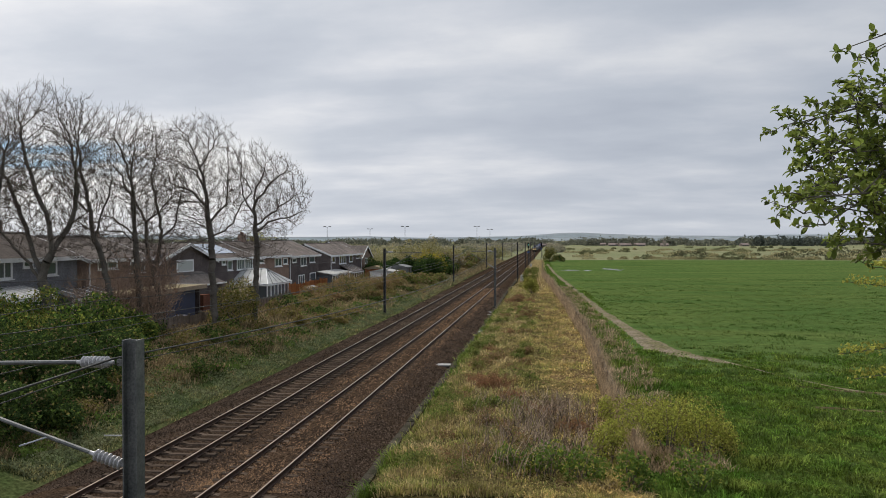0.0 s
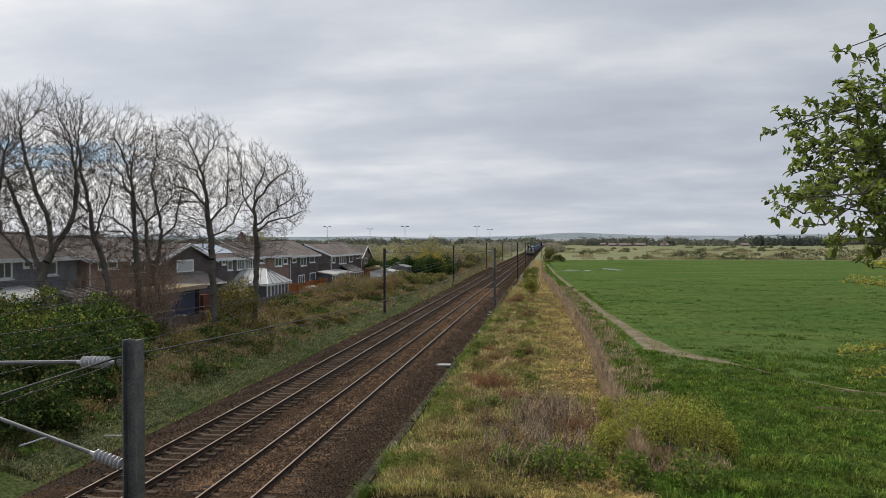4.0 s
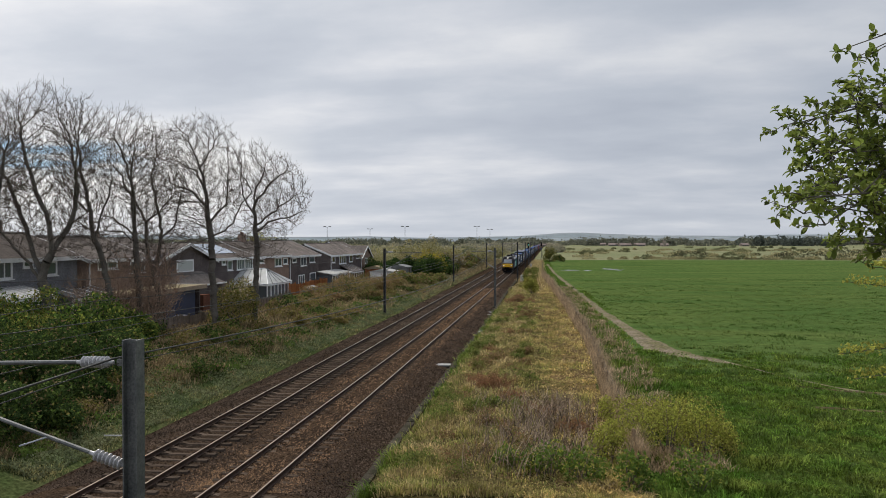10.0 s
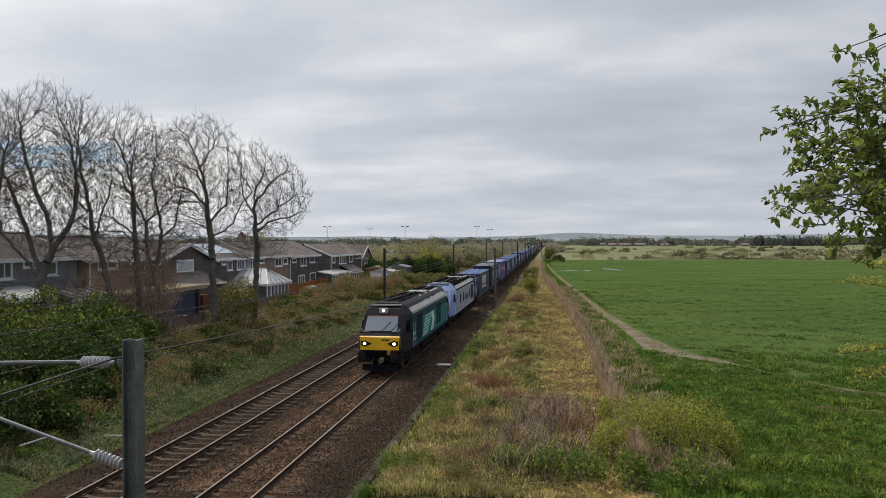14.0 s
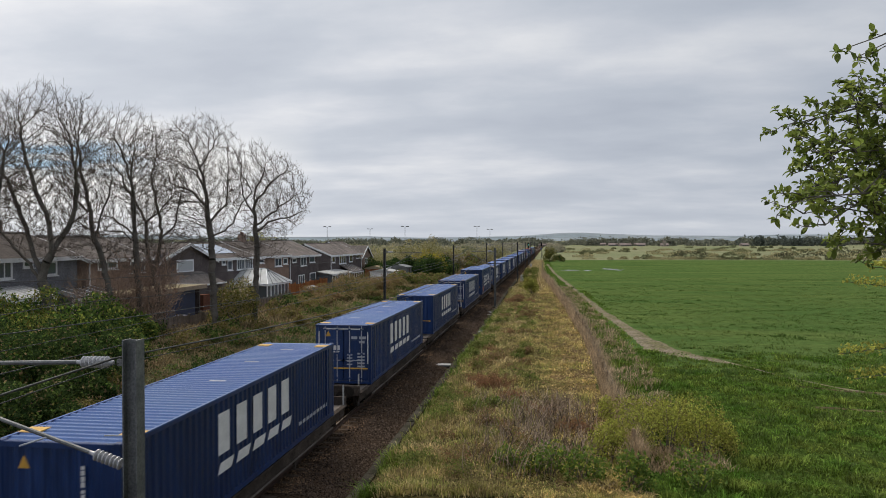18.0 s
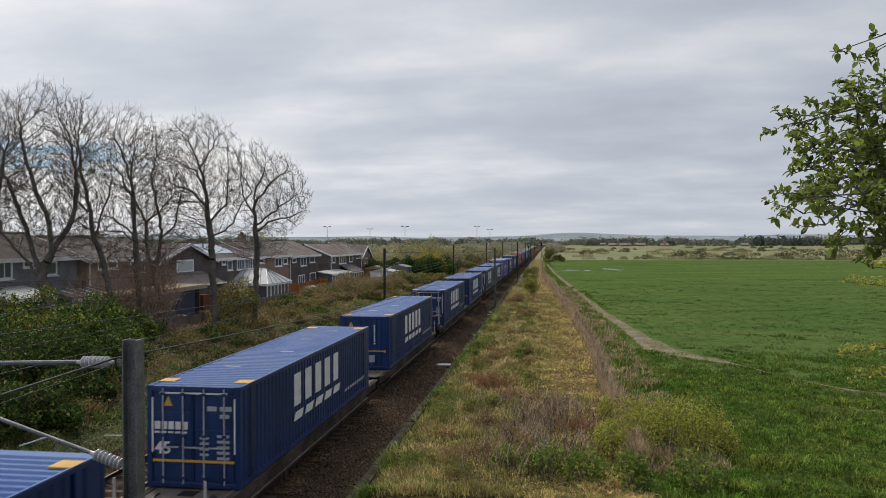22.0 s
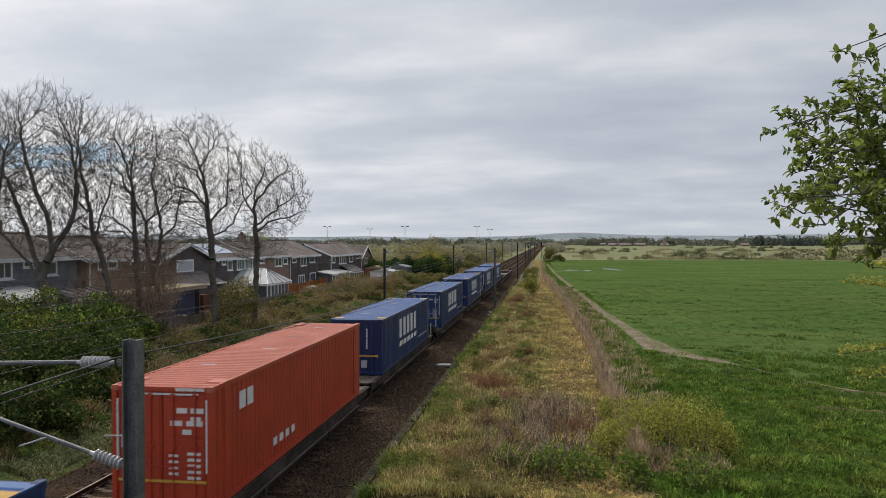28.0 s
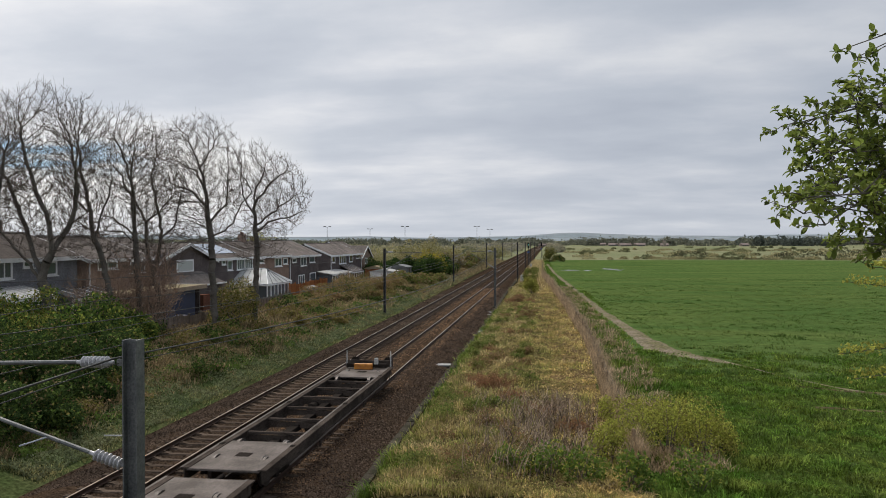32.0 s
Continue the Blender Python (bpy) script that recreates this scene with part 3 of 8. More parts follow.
def container(style, door):
    """A 45 ft box: y from its leading end, x across, z from the wagon deck."""
    tall = style in ("slogan", "blue_slogan", "violet", "red")
    H = 2.896 if tall else 2.591
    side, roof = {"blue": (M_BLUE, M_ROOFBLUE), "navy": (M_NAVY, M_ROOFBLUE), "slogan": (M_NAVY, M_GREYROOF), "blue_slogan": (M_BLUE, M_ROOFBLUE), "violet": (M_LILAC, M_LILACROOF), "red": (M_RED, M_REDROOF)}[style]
    smooth_side = style == "navy"
    words = {"blue": "blue corrugated steel shipping container with white block mark", "navy": "dark navy shipping container with white block mark", "slogan": "tall navy container with a white slogan about rail", "blue_slogan": "tall dark blue container with a white rail slogan", "violet": "tall faded violet container with orange marks", "red": "tall red corrugated shipping container with a paler roof"}
    t = thing("shipping_container", words[style] + (", doors leading" if door else ", plain end leading"), "shipping container", "containers on the train")
    W, L = BOX_W, BOX_L
    for s in (-1, 1):
        g = Geo()
        ribs(g, lambda a, d, w, s=s: (s * (W - 0.012 - d), 0.12 + a, 0.14 + w * (H - 0.24)), L - 0.24, depth=0.025 if smooth_side else 0.05)
        part("side_panel", g, side, t)
        g = Geo().box(s * W - 0.05 * (s > 0), s * W + 0.05 * (s < 0), 0.1, L - 0.1, 0.02, 0.15)
        part("bottom_rail", g, side, t)
        g = Geo().box(s * W - 0.06 * (s > 0), s * W + 0.06 * (s < 0), 0.1, L - 0.1, H - 0.11, H - 0.005)
        part("top_rail", g, side, t)
        # thin worn edge, given the same paled colour as the roof
        part("worn_edge", Geo().box(min(s * W, s * (W - 0.05)) + s * 0.002, max(s * W, s * (W - 0.05)) + s * 0.002, 0.17, L - 0.2, H - 0.03, H + 0.002), roof, t, "worn top edge in the pale roof colour")
        for y in (0.0, L - 0.13):
            part("corner_post", Geo().box(min(s * W, s * (W - 0.13)), max(s * W, s * (W - 0.13)), y, y + 0.13, 0.1, H - 0.1, 0.012), side, t)
            for z in (0.0, H - 0.118):
                part("corner_casting", Geo().box(min(s * (W + 0.004), s * (W - 0.16)), max(s * (W + 0.004), s * (W - 0.16)), y - (0.004 if y == 0 else 0.03), y + 0.16, z, z + 0.122, 0.01), side if style != "red" else M_REDROOF, t)
        for y in (0.70, L - 0.86):
            part("lifting_post", Geo().box(min(s * (W + 0.003), s * (W - 0.08)), max(s * (W + 0.003), s * (W - 0.08)), y, y + 0.17, 0.02, H - 0.02), side, t)
            part("roof_plate", Geo().box(min(s * W, s * (W - 0.42)), max(s * W, s * (W - 0.42)), y - 0.1, y + 0.3, H - 0.02, H + 0.008, 0.004), M_YELLOW if style == "blue" else roof, t, "yellow reinforcement plate" if style == "blue" else "")
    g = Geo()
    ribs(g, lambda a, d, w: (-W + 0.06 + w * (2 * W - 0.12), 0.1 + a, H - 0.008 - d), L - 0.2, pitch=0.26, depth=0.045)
    part("roof", g, roof, t, "ribbed steel roof, paler than the sides")
    for y, x in ((3.1, -0.3), (6.2, 0.25), (9.4, -0.1), (12.0, 0.1)):
        part("roof_label", Geo().box(x - 0.22, x + 0.22, y, y + 0.10, H - 0.013, H - 0.006), M_BARS, t)
    part("rear_wall", Geo().box(-W + 0.1, W - 0.1, L - 0.06, L - 0.03, 0.1, H - 0.06), side, t)
    part("floor", Geo().box(-W + 0.05, W - 0.05, 0.05, L - 0.05, 0.03, 0.12), M_WAGONDK, t)
    part("header", Geo().box(-W + 0.13, W - 0.13, 0.0, 0.1, H - 0.12, H - 0.01, 0.01), side, t)
    part("sill", Geo().box(-W + 0.13, W - 0.13, 0.0, 0.1, 0.02, 0.14, 0.01), side, t)
    if door:
        for s in (-1, 1):
            d = Geo().box(min(s * 0.015, s * (W - 0.14)), max(s * 0.015, s * (W - 0.14)), 0.05, 0.09, 0.15, H - 0.13)
            x0, x1 = sorted((s * 0.06, s * (W - 0.2)))
            zs = np.linspace(0.2, H - 0.2, 6)
            for a, b in zip(zs, zs[1:]):
                d.box(x0, x1, 0.03, 0.052, a + 0.03, b - 0.03, 0.006)
            leaf = part("door", d, side, t)
            for x in (s * 0.28, s * 0.82):
                part("lock_rod", Geo().tube([(x, 0.01, 0.1), (x, 0.01, H - 0.06)], 0.022, 8), side if style in ("violet", "red") else M_LOCKBAR, leaf)
                for z in (0.22, H * 0.5, H - 0.24):
                    part("rod_bracket", Geo().box(x - 0.06, x + 0.06, -0.014, 0.03, z, z + 0.07), side, leaf)
                part("door_handle", Geo().box(min(x, x - s * 0.42), max(x, x - s * 0.42), -0.03, -0.012, 1.02, 1.06), side if style in ("violet", "red") else M_LOCKBAR, leaf)
        for x0, x1, z0, z1 in ((-W + 0.13, -W + 0.17, 0.9, H - 0.3), (W - 0.17, W - 0.13, 0.9, H - 0.3), (-W + 0.35, W - 0.35, H - 0.2, H - 0.16)):
            part("edge_line", Geo().box(x0, x1, 0.0, 0.03, z0, z1), M_WHITE, t, "white conspicuity line")
        part("warning_stripe", Geo().box(-W + 0.16, W - 0.16, -0.006, 0.01, 0.66, 0.72), M_YELLOW, t, "yellow height stripe")
        bars_on_end(t, [(0.36, 0.62, H - 0.62, H - 0.5), (0.70, 1.02, H - 0.62, H - 0.5), (0.70, 0.95, H - 0.8, H - 0.70)] + [(0.16, 0.40, 1.25 - 0.14 * i, 1.31 - 0.14 * i) for i in range(4)] + [(0.62, 0.95, 1.30 - 0.14 * i, 1.37 - 0.14 * i) for i in range(5)], 0.028, M_BARS if style != "red" else M_WHITE)
        if style in ("blue", "violet", "navy"):
            label_text("45", 0.44, pose(-W + 0.2, 0.02, 0.86, 90, 0, 0), M_WHITE, t, "size_number")
        if style == "violet":
            g = Geo().add([(-0.62 - 0.44, 0.02, 1.72), (-0.62, 0.02, 1.32), (-0.62 + 0.44, 0.02, 1.72), (-0.62, 0.02, 2.12)], [(0, 1, 2, 3)])
            part("diamond_mark", g, M_ORANGE, t, "orange diamond mark")
            bars_on_end(t, [(0.1, 0.38, 1.95, 2.02), (0.1, 0.95, 1.78, 1.86), (0.1, 0.95, 1.62, 1.70), (0.1, 0.95, 1.46, 1.54)], 0.028)
        elif style != "red":
            for i in range(5):
                bars_on_end(t, [(-W + 0.2 + i * 0.185, -W + 0.35 + i * 0.185, 1.48, 1.68), (-W + 0.19 + i * 0.185, -W + 0.33 + i * 0.185, 1.38, 1.43)], 0.026)
        else:
            bars_on_end(t, [(-W + 0.3, -W + 0.5, 1.95, 2.15), (-W + 0.24, -W + 0.46, 1.45, 1.75), (0.2, 0.5, 1.98, 2.1), (0.6, 1.0, 1.98, 2.1), (0.5, 0.72, 1.78, 1.9)], 0.026)
            part("hazard_stripes", Geo().box(0.35, 1.05, -0.008, 0.0, H - 0.1, H - 0.03), M_WHITE, t, "chipped white and black header stripes")
    else:
        g = Geo()
        ribs(g, lambda a, d, w: (-W + 0.13 + a, 0.03 + d, 0.13 + w * (H - 0.25)), 2 * W - 0.26, pitch=0.25, depth=0.04)
        part("end_wall", g, side, t)
        for i in range(9):
            z = 1.22 + i * (H - 1.6) / 9
            part("print_bar", Geo().box(0.46, 0.53, 0.008, 0.024, z, z + (H - 1.6) / 9 * (0.8 if i % 4 else 0.55)), M_WHITE, t)
        part("clearance_bar", Geo().box(-0.2, W - 0.2, -0.02, 0.0, 0.86, 0.92).box(-0.5, -0.2, -0.025, 0.0, 0.82, 0.96).box(W - 0.28, W - 0.2, -0.025, 0.0, 0.83, 0.95), M_YELLOW, t, "yellow clearance bar")
        part("label_plate", Geo().box(0.22, 0.5, 0.004, 0.02, 0.34, 0.68), M_BARS, t)
    zt = H - 0.36
    g = Geo().add([(-0.80, 0.015, zt - 0.15), (-0.56, 0.015, zt - 0.15), (-0.68, 0.015, zt + 0.1)], [(0, 1, 2)])
    part("hazard_triangle", g, M_YELLOW, t, "yellow warning triangle")
    # the camera's side
    x = W - 0.006
    if style in ("blue", "navy"):
        mark_blocks(t, 4.1, 1.22, 0.98, 1.06, x)
        for i in range(9):
            part("print_bar", Geo().box(x, x + 0.004, 9.9 + i * 0.36, 10.15 + i * 0.36, 0.53, 0.64), M_BARS, t)
    elif style in ("slogan", "blue_slogan"):
        o = label_text("LESS CO  RAIL", 1.16, pose(x, 2.75, 1.25, 90, 0, 90), M_WHITE, t, "slogan")
        span = max(v.co.y for v in o.data.vertices) - min(v.co.y for v in o.data.vertices)
        for v in o.data.vertices:
            v.co.y = 2.8 + (v.co.y - 2.8) * 8.2 / span
        label_text("2", 0.55, pose(x, 7.55, 1.08, 90, 0, 90), M_WHITE, t, "slogan")
        for y in (2.8, 3.5, 4.2, 4.9, 6.2, 6.9, 8.3, 9.0, 9.7, 10.3):
            g = Geo()
            skew(g, y, y + 0.46, 0.86, 1.08, 0.12, x, 0.004)
            part("mark_dash", g, M_WHITE, t, "white slanted dash")
        g = Geo().add([(x + 0.004, 1.35, 0.62), (x + 0.004, 1.85, 0.22), (x + 0.004, 2.3, 0.62), (x + 0.004, 1.85, 1.05)], [(0, 1, 2, 3)])
        part("diamond_mark", g, M_ORANGE, t, "orange diamond mark")
    elif style == "violet":
        for i in range(8):
            part("slogan_bar", Geo().box(x, x + 0.004, 1.9 + i * 0.46, 2.26 + i * 0.46, 1.48 - 0.0 * i, 1.86), M_ORANGE, t, "orange slogan block")
        for i in range(5):
            part("slogan_bar", Geo().box(x, x + 0.004, 5.9 + i * 0.5, 6.28 + i * 0.5, 1.52, 1.86), M_WHITE, t, "white slogan block")
        g = Geo().add([(x + 0.004, 10.35, 1.5), (x + 0.004, 11.5, 0.72), (x + 0.004, 12.65, 1.5), (x + 0.004, 11.5, 2.3)], [(0, 1, 2, 3)])
        part("diamond_mark", g, M_ORANGE, t, "large orange diamond mark")
        part("print_bar", Geo().box(x, x + 0.004, 0.95, 1.1, 0.7, 1.25), M_WHITE, t)
    else:
        part("mark_block", Geo().box(x, x + 0.004, 1.55, 1.95, 2.05, 2.5), M_WHITE, t, "white block of the firm's mark")
        part("mark_block", Geo().box(x, x + 0.004, 2.05, 2.45, 2.05, 2.5), M_WHITE, t, "white block of the firm's mark")
        for i in range(4):
            part("print_bar", Geo().box(x, x + 0.004, 3.9 + i * 0.5, 4.2 + i * 0.5, 0.5, 0.72), M_WHITE, t)
    return t


STYLES = {1: "navy", 2: "slogan", 3: "violet", 8: "blue_slogan", 15: "navy", 17: "violet", 19: "blue_slogan", 21: "red"}
DOOR_LEADS = {k: k % 2 == 1 for k in range(1, 27)}


def bogie(parent, y):
    b = part("bogie", Geo(), M_WAGONDK, parent)
    g = Geo()
    for s in (-1, 1):
        g.prism([(y - 1.25, 0.36), (y - 1.1, 0.56), (y + 1.1, 0.56), (y + 1.25, 0.36), (y + 0.6, 0.36), (y + 0.4, 0.24), (y - 0.4, 0.24), (y - 0.6, 0.36)], "x", s * 1.02 - 0.06, s * 1.02 + 0.06)
        for a in (-0.9, 0.9):
            g.box(s * 1.02 - 0.13, s * 1.02 + 0.13, y + a - 0.14, y + a + 0.14, 0.3, 0.52, 0.02)
    g.box(-1.0, 1.0, y - 0.2, y + 0.2, 0.4, 0.62)
    b.data = g.mesh("bogie", M_WAGONDK)
    for a in (-0.9, 0.9):
        for s in (-1, 1):
            part("wheel", Geo().lathe((s * 0.69, y + a, 0.42), (s, 0, 0), [(0, 0.44), (0.03, 0.44), (0.04, 0.418), (0.13, 0.415), (0.135, 0.36), (0.09, 0.3), (0.09, 0.12), (0.16, 0.1), (0.17, 0.0)], 20), M_WHEEL, b, "steel wheel")
        part("axle", Geo().tube([(-0.72, y + a, 0.42), (0.72, y + a, 0.42)], 0.08, 10), M_WHEEL, b)


def buffer(parent, x, y, d, dark=False):
    b = part("buffer", Geo().lathe((x, y, 1.06 if dark else 0.98), (0, d, 0), [(0, 0.11), (0.3, 0.11), (0.3, 0.075), (0.48, 0.075)], 12), M_WAGONDK, parent)
    part("buffer_face", Geo().lathe((x, y + d * 0.48, 1.06 if dark else 0.98), (0, d, 0), [(0, 0.10), (0.01, 0.235), (0.05, 0.235), (0.06, 0.2)], 16), M_WAGONDK, b)


def wagon(lead):
    """One platform of a twin flat wagon; y = 0 under the leading end of its container. lead: its buffers are at the leading end."""
    t = thing("flat_wagon", "grimy steel container flat wagon with open ladder frame", "railway wagon", "wagons of the train")
    a, b = -1.75, 15.5
    for s in (-1, 1):
        g = Geo()
        for z0, z1, w in ((0.78, 0.82, 0.13), (0.40, 0.44, 0.12), (0.44, 0.78, 0.02)):
            x = s * 1.13
            g.box(x - w, x + w, a + (1.9 if z1 < 0.7 else 0), b - (1.9 if z1 < 0.7 else 0), z0, z1)
        part("side_sill", g, M_WAGON, t, "dark grimy side beam")
        part("bottom_flange", Geo().box(s * 1.13 + 0.121 * s - 0.012, s * 1.13 + 0.121 * s + 0.012, a + 1.9, b - 1.9, 0.395, 0.445), M_DECK, t, "worn pale bottom edge")
        part("top_flange", Geo().box(s * 1.13 - 0.125, s * 1.13 - 0.05, a, b, 0.821, 0.827), M_DECK, t, "worn pale top edge")
        for y in (0.75, 6.9, L_MID, 12.95):
            part("container_spigot", Geo().box(s * 1.13 - 0.07, s * 1.13 + 0.07, y - 0.09, y + 0.09, 0.82, 0.838, 0.0).lathe((s * 1.13, y, 0.836), (0, 0, 1), [(0, 0.05), (0.003, 0.045)], 8), M_WAGONDK, t)
        for y in (3.4, 9.6):
            part("side_bracket", Geo().prism([(y - 0.12, 0.42), (y + 0.12, 0.42), (y + 0.05, 0.10), (y - 0.05, 0.10)], "x", s * 1.2 - 0.03, s * 1.2 + 0.03), M_WAGON, t)
        part("step_rail", Geo().tube([(s * 1.22, b - 0.4, 0.8), (s * 1.24, b - 0.4, 0.35), (s * 1.24, b - 0.9, 0.35), (s * 1.22, b - 0.9, 0.8)], 0.018, 6), M_WAGON, t)
    for y in (2.5, 4.4, 6.3, 8.2, 10.1, 11.7):
        part("cross_beam", Geo().box(-1.0, 1.0, y - 0.06, y + 0.06, 0.70, 0.78).box(-1.02, 1.02, y - 0.02, y + 0.02, 0.45, 0.66), M_WAGON, t)
    part("spine", Geo().box(-0.14, 0.14, 1.0, 13.0, 0.38, 0.56), M_WAGONDK, t)
    for y0, y1 in ((a, 1.2), (12.6, b)):
        part("end_deck", Geo().box(-1.05, 1.05, y0, y1, 0.74, 0.80, 0.01).box(-0.4, 0.4, y0 + 0.5, y1 - 0.6, 0.62, 0.74), M_DECK, t, "worn plated end deck")
        part("deck_recess", Geo().box(-0.22, 0.22, (y0 + y1) / 2 - 0.2, (y0 + y1) / 2 + 0.2, 0.8, 0.806), M_WAGONDK, t)
    part("brake_cylinder", Geo().lathe((0.45, 4.4, 0.45), (0, 1, 0), [(0, 0.1), (0.02, 0.16), (0.55, 0.16), (0.6, 0.06), (1.4, 0.03)], 12), M_WAGONDK, t)
    part("air_tank", Geo().lathe((-0.5, 7.6, 0.42), (0, 1, 0), [(0, 0.08), (0.05, 0.18), (1.1, 0.18), (1.15, 0.08)], 12), M_WAGONDK, t)
    bogie(t, 0.35)
    bogie(t, 13.35)
    y, d = (a, -1) if lead else (b, 1)
    part("headstock", Geo().box(-1.2, 1.2, min(y, y + d * 0.12), max(y, y + d * 0.12), 0.72, 1.12, 0.01), M_WAGON, t)
    for s in (-1, 1):
        buffer(t, s * 0.86, y + d * 0.12, d)
        part("lamp_iron", Geo().box(s * 1.12 - 0.025, s * 1.12 + 0.025, y - d * 0.04 - 0.025, y - d * 0.04 + 0.025, 0.8, 1.6), M_PALECON, t, "pale upright at the wagon end")
    part("drawbar", Geo().tube([(0, b if lead else a, 0.62), (0, (b + 0.4) if lead else (a - 0.4), 0.62)], 0.07, 8), M_WAGONDK, t)
    return t


L_MID = 6.85
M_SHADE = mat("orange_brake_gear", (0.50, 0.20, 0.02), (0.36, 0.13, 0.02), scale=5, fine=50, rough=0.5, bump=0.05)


def rear_gear(parent):
    """Brake gear on the outer end of the last wagon."""
    part("brake_crossbar", Geo().box(-1.0, 1.0, 14.9, 15.15, 0.86, 1.04, 0.01), M_WAGONDK, parent)
    part("hand_brake_box", Geo().box(-0.55, 0.35, 14.6, 14.88, 0.82, 1.08, 0.02), M_SHADE, parent, "orange hand brake box")
    part("tail_lamp", Geo().box(0.42, 0.6, 14.8, 15.0, 1.04, 1.34, 0.02), M_PALECON, parent, "pale tail lamp")


def build_wagons():
    lead, trail = wagon(True), wagon(False)
    made = {1: lead, 2: trail}
    for k in range(3, 29):
        made[k] = copy_thing(lead if k % 2 else trail, Matrix())
    rear_gear(made[28])
    return made


def build_boxes():
    first, made = {}, {}
    for k in range(1, 27):
        key = (STYLES.get(k, "blue"), DOOR_LEADS[k])
        if key in first:
            made[k] = copy_thing(first[key], Matrix())
        else:
            made[k] = first[key] = container(*key)
    return made


WAGONS, BOXES = build_wagons(), build_boxes()


# ---- locomotives ----
M_LOCONAVY = mat("dark_blue_loco_paint", (0.006, 0.042, 0.075), (0.005, 0.030, 0.056), scale=0.8, fine=30, rough=0.6, bump=0.02, dist=0.003, contrast=0.1)
M_TEAL = mat("teal_loco_paint", (0.012, 0.185, 0.20), (0.010, 0.15, 0.165), scale=0.8, fine=30, rough=0.6, bump=0.02, dist=0.003, contrast=0.1)
M_AQUA = mat("aqua_stripe", (0.30, 0.60, 0.57), (0.25, 0.54, 0.52), scale=2, fine=30, rough=0.35, bump=0, contrast=0.08)
M_FLASH = mat("pale_mint_flash", (0.55, 0.72, 0.68), (0.5, 0.66, 0.62), scale=2, fine=30, rough=0.35, bump=0, contrast=0.08)
M_SILVER = mat("silver_lilac_paint", (0.33, 0.35, 0.42), (0.27, 0.29, 0.35), scale=0.8, fine=30, rough=0.6, bump=0.02, dist=0.003, contrast=0.1)
M_COOLBLUE = mat("bright_blue_cab_paint", (0.20, 0.29, 0.62), (0.27, 0.34, 0.60), scale=1.2, fine=20, rough=0.45, bump=0.02, dist=0.003, contrast=0.15)
M_CABBLACK = mat("black_cab_paint", (0.014, 0.013, 0.018), (0.010, 0.009, 0.013), scale=1, fine=30, rough=0.6, bump=0.02, dist=0.003, contrast=0.1)
M_WARN = mat("warning_yellow", (0.82, 0.47, 0.010), (0.72, 0.40, 0.010), scale=1.2, fine=30, rough=0.35, bump=0, contrast=0.08)
M_LOCOROOF = mat("grey_roof_panel", (0.36, 0.36, 0.35), (0.28, 0.28, 0.27), scale=1.2, fine=20, rough=0.5, bump=0.05, dist=0.005)
M_GRILLE = mat("dark_grille", (0.015, 0.016, 0.018), (0.01, 0.01, 0.012), scale=3, fine=40, rough=0.75, metal=0.0, bump=0.1)
M_SCREEN = glass("windscreen", (0.22, 0.25, 0.29), 0.08)
M_LAMP = mat("lit_headlamp", (1.0, 0.95, 0.84), (1.0, 0.92, 0.8), scale=5, fine=20, bump=0, contrast=0.05, glow=2.0)


